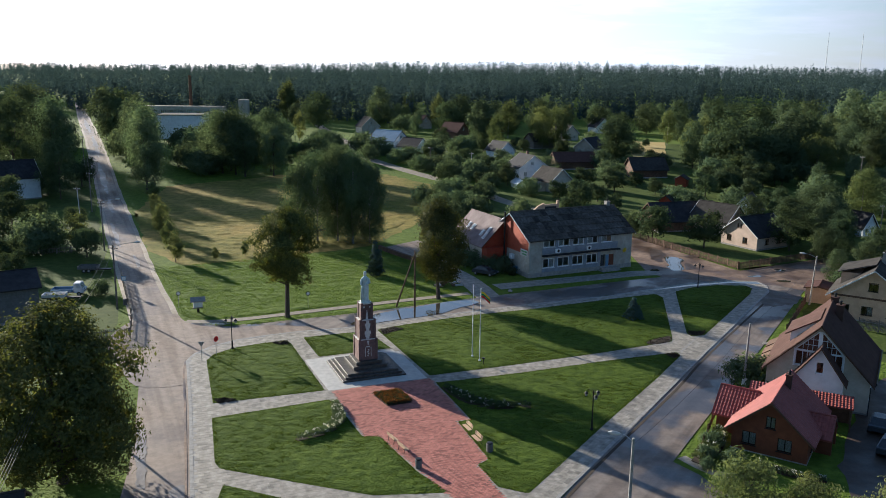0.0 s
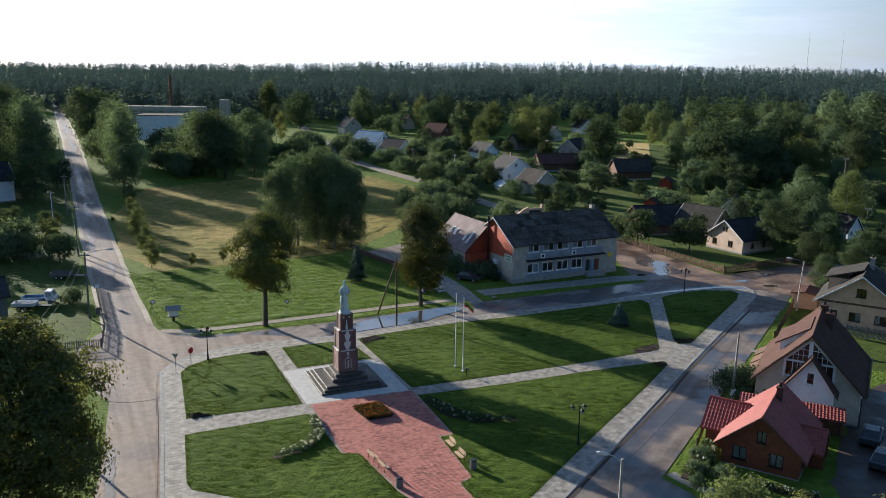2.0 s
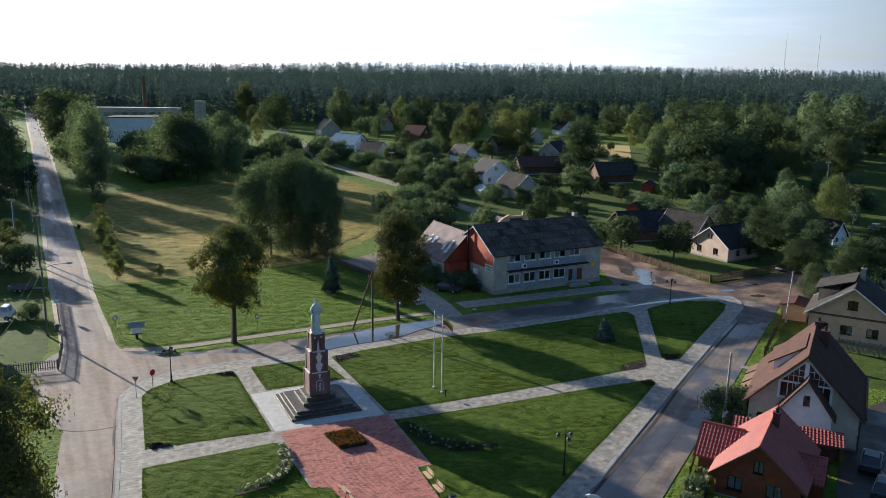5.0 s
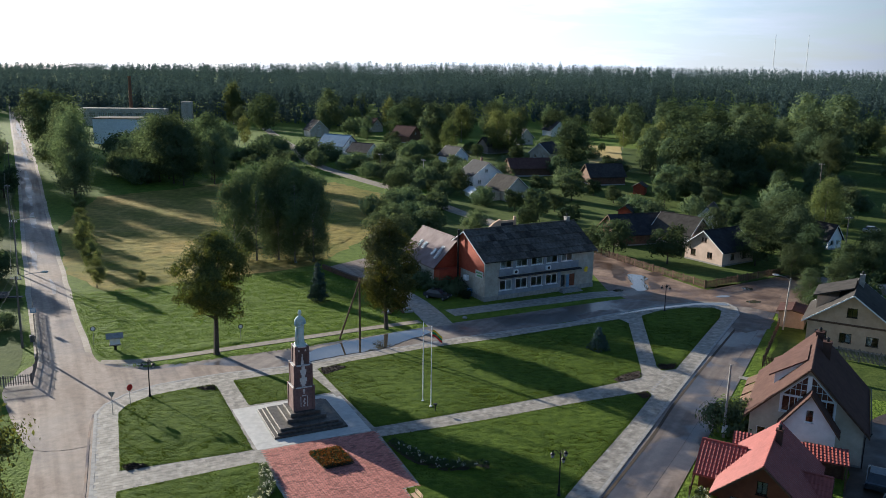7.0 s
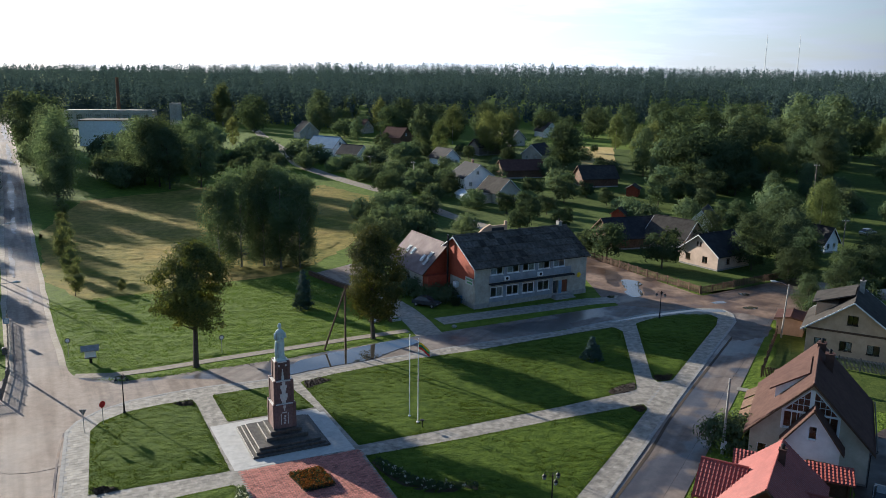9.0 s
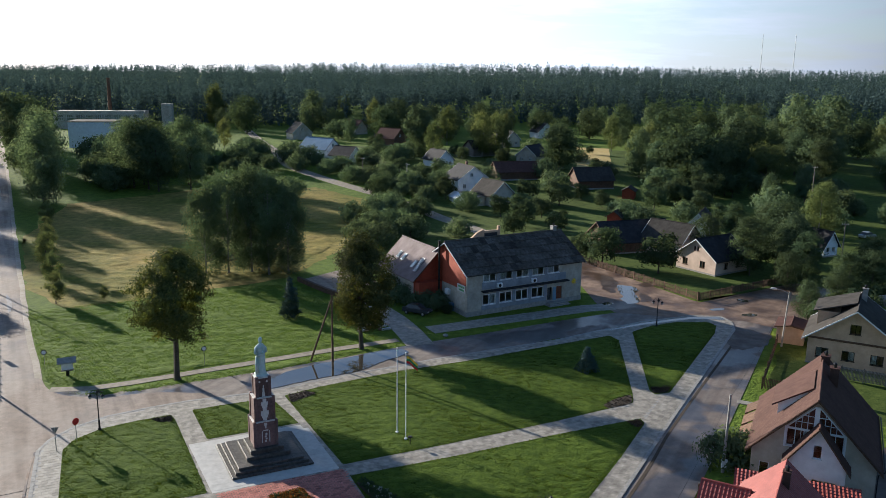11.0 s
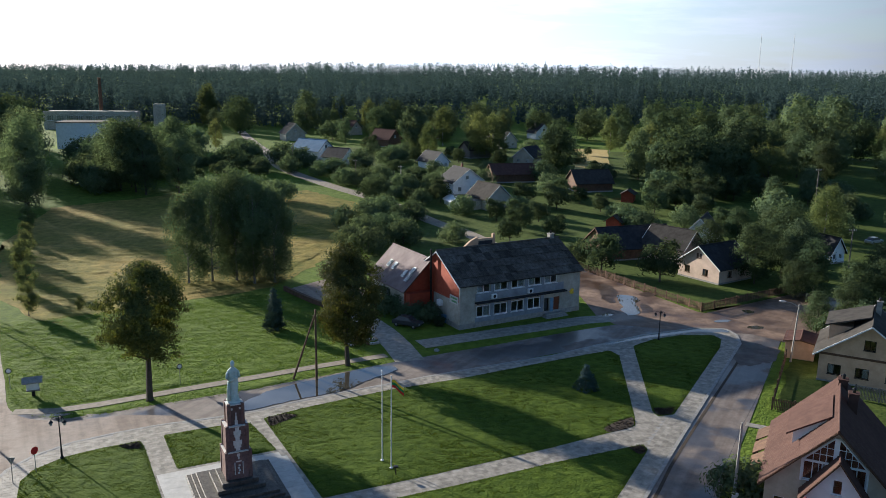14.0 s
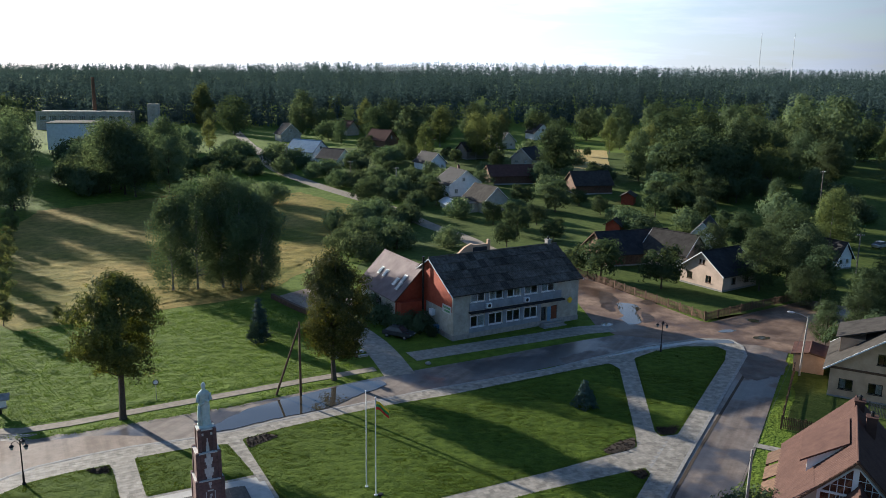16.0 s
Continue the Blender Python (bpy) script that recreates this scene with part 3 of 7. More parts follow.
PAVED = [(-35.1, 84.9), (-29.3, 71.9), (-22.4, 55.6), (-18.4, 46), (-1.0, 40), (6.4, 59.1), (19.3, 84.2), (25.2, 95.9), (41.2, 126.6), (41.9, 130.4), (41.2, 132.9), (37.0, 133.0), (29.1, 129.5), (21.9, 124.6), (15.7, 120.2), (7.7, 116.0), (0.5, 112.1), (-3.7, 109.5), (-7.9, 107.1), (-13.2, 103.8), (-16.9, 101.1), (-20.6, 99.2), (-25.4, 97.2), (-29.0, 95.1), (-32.2, 92.8), (-34.3, 90.0), (-35.2, 87.2)]
bm = BM()
prism(bm, PAVED, -0.05, 0.078)
structure("square_bed", bm, M_KERB, "sandy bed under the paving of the square")

LAWNS = [
    [(-33.0, 85.3), (-32.9, 87.5), (-31.4, 90.0), (-29.0, 91.8), (-25.9, 93.6), (-24.7, 91.8), (-17.3, 78.2), (-27.6, 73.4)],
    [(-24.2, 94.9), (-21.0, 96.6), (-18.2, 97.9), (-16.6, 98.2), (-12.6, 92.4), (-20.5, 88.2)],
    [(-26.4, 70.0), (-16.3, 75.9), (-14.9, 74.2), (-11.3, 67.9), (-9.6, 68.2), (-7.7, 65.2), (-5.2, 61.6), (-2.2, 58.6), (-8.3, 57.4), (-13.9, 58.5), (-21.9, 60.2), (-22.7, 61.2)],
    [(-20.6, 57.6), (-10.5, 54.8), (-2.0, 52.0), (-4, 46), (-19, 48)],
    [(-15.6, 99.3), (-12.3, 102.0), (-7.0, 105.5), (-3.1, 107.9), (4.1, 111.5), (11.7, 116.0), (20.1, 120.9), (23.3, 122.6), (24.2, 120.8), (22.4, 102.2), (22.0, 99.7), (13.0, 94.3), (2.2, 88.5), (-6.9, 83.9)],
    [(-6.0, 81.9), (-1.4, 84.0), (4.2, 86.7), (12.7, 91.2), (21.9, 95.6), (22.1, 94.4), (18.3, 86.7), (12.2, 75.2), (4.0, 59.2), (1.5, 60.0), (-0.4, 63.6), (0.55, 64.7), (-2.8, 72.2), (-1.6, 72.9)],
    [(24.5, 103.4), (24.8, 102.2), (26.6, 102.8), (38.0, 124.8), (39.2, 128.3), (38.5, 129.9), (34.0, 129.6), (29.9, 127.5), (26.7, 124.6)],
]
for poly in LAWNS:
    lawn(poly)

RED = [(-16.6, 78.1), (-6.8, 83.2), (-1.7, 72.8), (-2.9, 72.3), (0.5, 64.8), (-0.5, 63.6), (1.4, 60.0), (2.4, 58.0), (-1.9, 57.6), (-9.7, 68.0), (-10.9, 67.7)]

# ---- buildings ----
def wall(bm, length, top, thick, holes, m):
    """A wall with openings through it. top: (u, z) pairs of its upper edge; holes: (u0, z0, u1, z1); m: its place."""
    cuts = sorted({round(c, 4) for c in [0, length, *[p[0] for p in top], *[h[0] for h in holes], *[h[2] for h in holes]] if 0 <= c <= length})

    def roof(u):
        for (a, za), (b, zb) in zip(top, top[1:]):
            if a - 1e-6 <= u <= b + 1e-6:
                return za + (zb - za) * (u - a) / (b - a)
        return top[-1][1]

    for a, b in zip(cuts, cuts[1:]):
        mid = (a + b) / 2
        z = -0.4
        spans = []
        for h in sorted((h for h in holes if h[0] - 1e-6 <= a and h[2] + 1e-6 >= b), key=lambda q: q[1]):
            spans.append((z, z, h[1], h[1]))
            z = h[3]
        spans.append((z, z, roof(a), roof(b)))
        for z0, z1, z2, z3 in spans:
            if max(z2, z3) - z0 < 0.01:
                continue
            vs = [bm.verts.new(m @ Vector(c)) for v in (0, thick) for c in ((a, v, z0), (b, v, z1), (b, v, z3), (a, v, z2))]
            for f in ((0, 1, 2, 3), (7, 6, 5, 4), (0, 4, 5, 1), (1, 5, 6, 2), (2, 6, 7, 3), (3, 7, 4, 0)):
                bm.faces.new([vs[i] for i in f])
    bmesh.ops.remove_doubles(bm, verts=bm.verts[:], dist=0.001)
    return bm


def window(parent, m, hole, cols=2, rows=1, frame=None, sill=True, name="window", bar=0.07, curtain=0):
    """Frame bars in the opening, a pane behind each light, a sill below."""
    frame = frame or M_WHITE
    u0, z0, u1, z1 = hole
    bm = BM()
    t = bar
    box(bm, u0, 0.05, z0, u0 + t, 0.14, z1, m)
    box(bm, u1 - t, 0.05, z0, u1, 0.14, z1, m)
    box(bm, u0 + t, 0.05, z0, u1 - t, 0.14, z0 + t, m)
    box(bm, u0 + t, 0.05, z1 - t, u1 - t, 0.14, z1, m)
    for i in range(1, cols):
        u = u0 + (u1 - u0) * i / cols
        box(bm, u - bar / 2, 0.06, z0 + t, u + bar / 2, 0.13, z1 - t, m)
    for i in range(1, rows):
        z = z0 + (z1 - z0) * i / rows
        box(bm, u0 + t, 0.063, z - 0.03, u1 - t, 0.127, z + 0.03, m)
    w = part(name, bm, frame, parent)
    for i in range(cols):
        a, b = u0 + (u1 - u0) * i / cols, u0 + (u1 - u0) * (i + 1) / cols
        bm = BM()
        box(bm, a + 0.03, 0.085, z0 + 0.05, b - 0.03, 0.1, z1 - 0.05, m)
        part("pane", bm, M_GLASS, w)
        if curtain and (i + int(u0 * 3)) % curtain == 0:
            bm = BM()
            n = 8
            vs = [(a + 0.04 + (b - a - 0.08) * k / n, 0.17 + 0.02 * (k % 2)) for k in range(n + 1)]
            lo = [bm.verts.new(m @ Vector((x, y, z0 + 0.06))) for x, y in vs]
            hi = [bm.verts.new(m @ Vector((x, y, z1 - 0.06))) for x, y in vs]
            for k in range(n):
                bm.faces.new((lo[k], lo[k + 1], hi[k + 1], hi[k]))
            part("curtain", bm, M_CURTAIN, w, "pale net curtain")
    if sill:
        bm = BM()
        box(bm, u0 - 0.08, -0.1, z0 - 0.06, u1 + 0.08, 0.04, z0 - 0.005, m)
        part("sill", bm, frame, w)
    return w


def tiled(bm, length, run, amp, pitch, step, m):
    """A roof skin of pressed tiles: waves along the eaves, a small step at each row. Local x along the eaves, y up the slope."""
    nu = max(2, int(length / pitch * 4))
    nv = max(1, int(run / step))
    rows = []
    for j in range(nv):
        for k in (0, 1):
            y = run * (j + k) / nv
            lift = 0.035 * (1 - k)
            rows.append([bm.verts.new(m @ Vector((length * i / nu, y, lift + amp * math.cos(2 * math.pi * i / 4)))) for i in range(nu + 1)])
    for a, b in zip(rows, rows[1:]):
        for i in range(nu):
            bm.faces.new((a[i], a[i + 1], b[i + 1], b[i]))
    return bm


def slope(m, x_eave, z_eave, x_ridge, z_ridge, y0, y1):
    """The frame of a roof slope seen from outside: x along the eaves, y up to the ridge, z outwards."""
    up = Vector((x_ridge - x_eave, 0, z_ridge - z_eave))
    run = up.length
    up.normalize()
    along = Vector((0, -1, 0)) if x_eave < x_ridge else Vector((0, 1, 0))
    out = along.cross(up)
    start = Vector((x_eave, y1 if x_eave < x_ridge else y0, z_eave))
    f = Matrix((along, up, out)).transposed().to_4x4()
    f.translation = start
    return m @ f, run


def gable_roof(parent, W, y0, y1, eave, ridge, over, material, thick=0.16, tile=None, m=Matrix(), edge=None):
    """Two slopes, each a slab of its own, with a skin of pressed tiles where tile is given, and a ridge cap."""
    k = (ridge - eave) / (W / 2)
    xe, ze = W / 2 + over, eave - k * over
    for s in (-1, 1):
        bm = BM()
        poly = [(s * xe, ze), (0, ridge), (0, ridge + thick), (s * xe, ze + thick)]
        if s > 0:
            poly = poly[::-1]
        fr = m @ Matrix(((1, 0, 0, 0), (0, 0, -1, 0), (0, 1, 0, 0), (0, 0, 0, 1)))
        prism(bm, poly, -y1, -y0, fr)
        bmesh.ops.recalc_face_normals(bm, faces=bm.faces[:])
        r = part("roof", bm, material, parent)
        if tile:
            f, run = slope(m, s * xe, ze + thick + 0.012, 0, ridge + thick + 0.012, y0, y1)
            part("tile_skin", tiled(BM(), y1 - y0, run, tile[0], tile[1], tile[2], f), material, r)
    bm = BM()
    tube(bm, [m @ Vector((0, y0, ridge + thick)), m @ Vector((0, y1, ridge + thick))], 0.11, 8)
    part("ridge_cap", bm, material, parent)
    for y in (y0, y1):
        for s in (-1, 1):
            bm = BM()
            d = 0.03 if y == y0 else -0.03
            a, b = Vector((s * xe, y - d, ze - 0.02)), Vector((0, y - d, ridge - 0.02))
            q = Vector((0, 0, thick + 0.03))
            e = Vector((0, d * 1.8, 0))
            vs = [bm.verts.new(m @ p) for p in (a, b, b + q, a + q, a + e, b + e, b + q + e, a + q + e)]
            for f in ((0, 1, 2, 3), (7, 6, 5, 4), (0, 4, 5, 1), (1, 5, 6, 2), (2, 6, 7, 3), (3, 7, 4, 0)):
                bm.faces.new([vs[i] for i in f])
            part("bargeboard", bm, edge or (M_WHITE if material in (M_DARKROOF, M_GREYROOF) else M_TIMBER), parent)


def chimney(parent, x, y, z0, z1, w=0.55, material=None):
    bm = BM()
    box(bm, x - w / 2, y - w / 2, z0, x + w / 2, y + w / 2, z1)
    box(bm, x - w / 2 - 0.06, y - w / 2 - 0.06, z1, x + w / 2 + 0.06, y + w / 2 + 0.06, z1 + 0.1)
    c = part("chimney", bm, material or M_BRICK, parent)
    bm = BM()
    lathe(bm, [(0.14, z1 + 0.1), (0.13, z1 + 0.4), (0.19, z1 + 0.42), (0.03, z1 + 0.55)], 8, x, y)
    part("flue", bm, M_BLACK, c)


house_of = {}


def house(name, label, x, y, turn, W, L, eave, ridge, wall_mat, roof_mat, front=(), left=(), right=(), over=0.45, tile=None, chim=None, z=None, frame=None, cols=2, gable_mat=None, plinth=True, category="house"):
    """A gabled house: its front gable at y = 0 looks along -y, the ridge runs along +y."""
    h = thing(name, label, category, x, y, height(x, y) if z is None else z, turn)
    t = 0.3
    mf = Matrix.Translation((-W / 2, 0, 0))
    mb = Matrix.Translation((W / 2, L, 0)) @ Matrix.Rotation(math.pi, 4, "Z")
    ml = Matrix.Translation((-W / 2, L - t, 0)) @ Matrix.Rotation(-math.pi / 2, 4, "Z")
    mr = Matrix.Translation((W / 2, t, 0)) @ Matrix.Rotation(math.pi / 2, 4, "Z")
    peak = [(0, eave), (W / 2, ridge - 0.02), (W, eave)]
    part("wall", wall(BM(), W, peak, t, list(front), mf), gable_mat or wall_mat, h)
    part("wall", wall(BM(), W, peak, t, [], mb), wall_mat, h)
    part("wall", wall(BM(), L - 2 * t, [(0, eave), (L - 2 * t, eave)], t, list(left), ml), wall_mat, h)
    part("wall", wall(BM(), L - 2 * t, [(0, eave), (L - 2 * t, eave)], t, list(right), mr), wall_mat, h)
    for holes, m in ((front, mf), (left, ml), (right, mr)):
        for q in holes:
            window(h, m, q, cols if q[2] - q[0] > 0.8 else 1, 1, frame, curtain=1 if name in ("orange_house", "white_cottage") else 3)
    gable_roof(h, W, -over, L + over, eave, ridge, over, roof_mat, tile=tile, edge=None if category == "house" else M_TIMBER)
    if plinth:
        bm = BM()
        box(bm, -W / 2 - 0.05, -0.05, -0.5, W / 2 + 0.05, L + 0.05, 0.3)
        part("plinth", bm, M_KERB, h)
    if chim:
        cx, cy, top = chim
        chimney(h, cx, cy, ridge - 1.4, top)
    house_of[name] = h
    return h


# the shop: two storeys, sheets of slate on the roof, red gable
def shop():
    s = thing("shop_building", "two-storey grey shop with slate roof and red gable", "building", 4.0, 129.9, 0.42, 31.8)
    L, D, EH, RH, t = 20.9, 12.0, 5.95, 9.5, 0.3
    uppers = [(2.7 + 2.9 * i, 4.45, 4.95 + 2.9 * i, 5.65) for i in range(5)]
    lowers = [(2.7 + 2.9 * i, 1.0, 4.95 + 2.9 * i, 2.6) for i in range(4)]
    doors = [(14.4, 0.1, 15.3, 2.25), (16.1, 0.1, 17.2, 2.25)]
    top = [(0, EH), (L, EH)]
    part("wall", wall(BM(), L, top, t, uppers + lowers + doors, Matrix()), M_PLASTER, s)
    part("wall", wall(BM(), L, top, t, [], Matrix.Translation((L, D, 0)) @ Matrix.Rotation(math.pi, 4, "Z")), M_PLASTER, s)
    ml = Matrix.Translation((0, D - t, 0)) @ Matrix.Rotation(-math.pi / 2, 4, "Z")
    mr = Matrix.Translation((L, t, 0)) @ Matrix.Rotation(math.pi / 2, 4, "Z")
    w = D - 2 * t
    part("wall", wall(BM(), w, [(0, 3.4), (w, 3.4)], t, [], ml), M_PLASTER, s)
    k = (RH - EH) / (D / 2)
    tri = [(0, EH + k * t), (w / 2, RH - 0.02), (w, EH + k * t)]
    bm = BM()
    wall(bm, w, tri, t, [(-1, -1, w + 1, 3.4)], ml)
    part("gable_cladding", bm, M_REDWALL, s, "red boarded gable")
    part("wall", wall(BM(), w, tri, t, [], mr), M_PLASTER, s)
    # grey panels between the rows of windows
    bm = BM()
    for z0, z1 in ((3.3, 4.4), (0.3, 0.95), (5.68, 5.9)):
        box(bm, 2.5, -0.06, z0, 17.8 if z0 > 1 else 14.2, -0.003, z1)
    for i in range(4):
        box(bm, 5.0 + 2.9 * i, -0.06, 4.4, 5.55 + 2.9 * i, -0.003, 5.68)
        box(bm, 5.0 + 2.9 * i, -0.06, 0.95, 5.55 + 2.9 * i, -0.003, 3.2)
    part("facade_panel", bm, M_PANEL, s, "blue-grey facing panel")
    bm = BM()
    box(bm, 2.4, -0.75, 3.05, 18.0, -0.003, 3.22)
    part("canopy", bm, M_DARKROOF, s, "thin dark canopy over the ground floor")
    for q in uppers:
        window(s, Matrix(), q, 2, 1, bar=0.1, curtain=2)
    for q in lowers:
        window(s, Matrix(), q, 2, 1, bar=0.11, curtain=3)
    bm = BM()
    box(bm, 14.45, 0.08, 0.12, 14.95, 0.14, 2.2)
    part("door", bm, M_DARKPAINT, s, "dark glazed door")
    bm = BM()
    box(bm, 15.42, -0.12, 0.12, 15.48, 0.75 - 0.8, 2.2)
    box(bm, 15.48, -0.09, 0.12, 16.0, -0.05, 2.2)
    part("door", bm, M_BLUE, s, "blue door standing open")
    bm = BM()
    box(bm, 16.15, 0.08, 0.12, 17.15, 0.15, 2.2)
    for a in (16.25, 16.7):
        box(bm, a, 0.05, 0.3, a + 0.38, 0.08, 1.1)
        box(bm, a, 0.05, 1.25, a + 0.38, 0.08, 2.1)
    part("door", bm, M_ORANGEWALL, s, "orange-brown panelled door")
    bm = BM()
    for i in range(3):
        box(bm, 13.9 + 0.2 * i, -1.5 + 0.35 * i, -0.5, 17.8 - 0.1 * i, -0.065, -0.32 + 0.17 * i)
    part("doorstep", bm, M_KERB, s)
    for x in (5.0, 11.2):
        bm = BM()
        box(bm, x, -0.42, 3.5, x + 0.85, -0.07, 4.1)
        ac = part("air_conditioner", bm, M_WHITE, s, "white air conditioner box")
        bm = BM()
        tube(bm, [(x + 0.42, -0.45, 3.8), (x + 0.42, -0.43, 3.8)], 0.24, 14)
        part("fan_grille", bm, M_BLACK, ac)
    bm = BM()
    for i in range(10):
        a = 2 * math.pi * i / 10
        tube(bm, [(19.4, -0.03, 2.7), (19.4 + 0.45 * math.cos(a), -0.03, 2.7 + 0.45 * math.sin(a))], 0.07, 5)
    part("wall_emblem", bm, M_YELLOW, s, "yellow painted emblem")
    # sign on the gable: unreadable writing as bars
    bm = BM()
    box(bm, -0.08, 0.4, 3.0, -0.004, 2.6, 4.1)
    sign = part("sign_board", bm, M_PALE, s, "pale sign board with green bars")
    for z, a, b in ((3.66, 0.6, 2.4), (3.2, 0.7, 2.1)):
        for i in range(6):
            u = a + (b - a) * i / 6
            bm = BM()
            box(bm, -0.11, u, z, -0.082, u + (b - a) / 8, z + 0.26)
            part("sign_bar", bm, M_SIGNGREEN, sign)
    bm = BM()
    box(bm, -0.5, 4.6, 1.9, -0.004, 5.5, 2.7)
    part("air_conditioner", bm, M_WHITE, s, "white air conditioner box")
    bm = BM()
    box(bm, -0.06, -0.06, -0.7, L + 0.06, D + 0.06, 0.28)
    part("plinth", bm, M_KERB, s)
    # roof boards below, slate sheets above
    f = Matrix.Translation((L / 2, D / 2, 0)) @ Matrix.Rotation(math.pi / 2, 4, "Z")
    over, th = 0.5, 0.1
    xe, ze = D / 2 + over, EH - k * over
    for sgn in (-1, 1):
        bm = BM()
        poly = [(sgn * xe, ze), (0, RH), (0, RH + th), (sgn * xe, ze + th)]
        fr = f @ Matrix(((1, 0, 0, 0), (0, 0, -1, 0), (0, 1, 0, 0), (0, 0, 0, 1)))
        prism(bm, poly, -L / 2 - 0.35, L / 2 + 0.35, fr)
        bmesh.ops.recalc_face_normals(bm, faces=bm.faces[:])
        roof = part("roof", bm, M_DARKROOF, s)
        fs, run = slope(f, sgn * xe, ze + th + 0.01, 0, RH + th + 0.01, -L / 2 - 0.35, L / 2 + 0.35)
        nx, ny = 19, 5
        bm = BM()
        wv, hv = (L + 0.7) / nx, run / ny
        n = 14
        lo = [bm.verts.new((wv * i / n, 0, 0.085 + 0.022 * math.cos(4 * math.pi * i / n * 2))) for i in range(n + 1)]
        hi = [bm.verts.new((wv * i / n, hv + 0.12, 0.012 + 0.022 * math.cos(4 * math.pi * i / n * 2))) for i in range(n + 1)]
        ed = [bm.verts.new((v.co.x, 0, v.co.z - 0.06)) for v in lo]
        for i in range(n):
            bm.faces.new((lo[i], lo[i + 1], hi[i + 1], hi[i]))
            bm.faces.new((ed[i], ed[i + 1], lo[i + 1], lo[i]))
        first = part("slate_sheet", bm, M_SLATE, roof)
        rng = random.Random(4)
        for j in range(ny):
            for i in range(nx):
                o = first if i == j == 0 else new("slate_sheet", first.data)
                o.parent = roof
                o.matrix_basis = fs @ pose(wv * i + rng.uniform(-0.02, 0.02), hv * j - (0.0 if j else 0.05), rng.uniform(0, 0.012), rng.uniform(-0.25, 0.25), 0, rng.uniform(-0.3, 0.3))
    bm = BM()
    tube(bm, [(-0.4, D / 2, RH + 0.16), (L + 0.4, D / 2, RH + 0.16)], 0.13, 8)
    part("ridge_cap", bm, M_SLATE, s)
    for x in (-0.36, L + 0.36):
        for sg in (-1, 1):
            bm = BM()
            a, b = Vector((x, D / 2 + sg * (xe + 0.02), ze - 0.06)), Vector((x, D / 2, RH - 0.06))
            tube(bm, [a, b], 0.09, 6)
            part("bargeboard", bm, M_WHITE, s)
    chimney(s, L - 1.0, D / 2 + 0.2, RH - 1, RH + 0.75, 0.7, M_POST)
    # lift house and parapet behind the ridge
    bm = BM()
    tri = [(6.2, 7.0), (8.6, 7.0), (8.6, 10.2), (7.4, 9.7), (6.2, 8.8)]
    prism(bm, tri, -9.6, -9.2, Matrix(((1, 0, 0, 0), (0, 0, -1, 0), (0, 1, 0, 0), (0, 0, 0, 1))))
    box(bm, 8.6, 9.25, 7.0, 11.3, 9.55, 9.9)
    box(bm, 11.3, 9.2, 7.0, 11.7, 9.6, 10.5)
    parapet = part("rear_parapet", bm, M_TAN, s, "stepped tan brick parapet behind the ridge")
    bm = BM()
    box(bm, 8.75, 9.22, 8.5, 11.15, 9.247, 9.55)
    part("hatch", bm, M_DARKPAINT, parapet, "dark hatch opening")
    bm = BM()
    tube(bm, [(-0.5, 7.2, 0), (-0.5, 7.2, 9.6)], 0.16, 8)
    part("stove_pipe", bm, M_BLACK, s, "tall dark stove pipe")
    return s


shop()


def annex():
    """The steep house behind the shop, with roof windows."""
    q = Vector((4.0, 129.9, 0)) + Vector((0.85, 0.527, 0)) * 0.1 + Vector((-0.527, 0.85, 0)) * 8.5
    W, L, EH, RH = 8.2, 11.4, 4.1, 8.1
    h = house("annex_house", "steep house with pinkish metal roof and roof windows", q.x, q.y, 31.8, W, L, EH, RH, M_PLASTER, M_METALROOF,
              left=[(1.2, 1.6, 2.2, 3.2), (3.2, 1.6, 4.2, 3.2), (5.2, 1.6, 6.4, 3.2)], gable_mat=M_REDWALL, z=0.1)
    k = (RH - EH) / (W / 2)
    f, run = slope(Matrix(), -W / 2 - 0.45, EH - 0.45 * k + 0.17, 0, RH + 0.17, -0.45, L + 0.45)
    for x, y in ((3.0, 2.6), (4.7, 2.5), (8.6, 2.0), (9.9, 2.9), (10.1, 1.6)):
        bm = BM()
        box(bm, x, y, 0, x + 0.85, y + 1.25, 0.1, f)
        w = part("roof_window", bm, M_STEEL, h, "roof window")
        bm = BM()
        box(bm, x + 0.08, y + 0.08, 0.1, x + 0.77, y + 1.17, 0.13, f)
        part("pane", bm, M_GLASS, w)
    bm = BM()
    for i in range(21):
        x = 0.2 + i * 0.575
        box(bm, x, 0, 0.0, x + 0.02, run, 0.012, f)
    part("standing_seam", bm, M_METALROOF, h)
    # low red lean-to by the entrance
    bm = BM()
    box(bm, -W / 2 + 0.1, -1.3, 1.9, 0.4, -0.02, 3.7)
    part("porch_wall", bm, M_REDWALL, h, "red boarded bay")


annex()

# houses east of the street
orange = house("orange_house", "orange-brown wooden house with red tile roof", 25.05, 68.6, -26.8, 6.4, 8.4, 2.48, 5.25, M_ORANGEWALL, M_REDTILE,
               front=[(0.9, 0.9, 2.1, 2.1), (3.9, 0.9, 5.1, 2.1), (2.8, 2.8, 3.6, 3.9)], right=[(1.4, 0.8, 2.4, 2.0)], left=[(1.0, 0.8, 2.0, 2.0)], over=0.6, tile=(0.025, 0.3, 0.4), frame=M_BLACK, z=-0.2)
chimney(orange, 0.35, 5.2, 4.0, 6.2, 0.5, M_BROWNTILE)


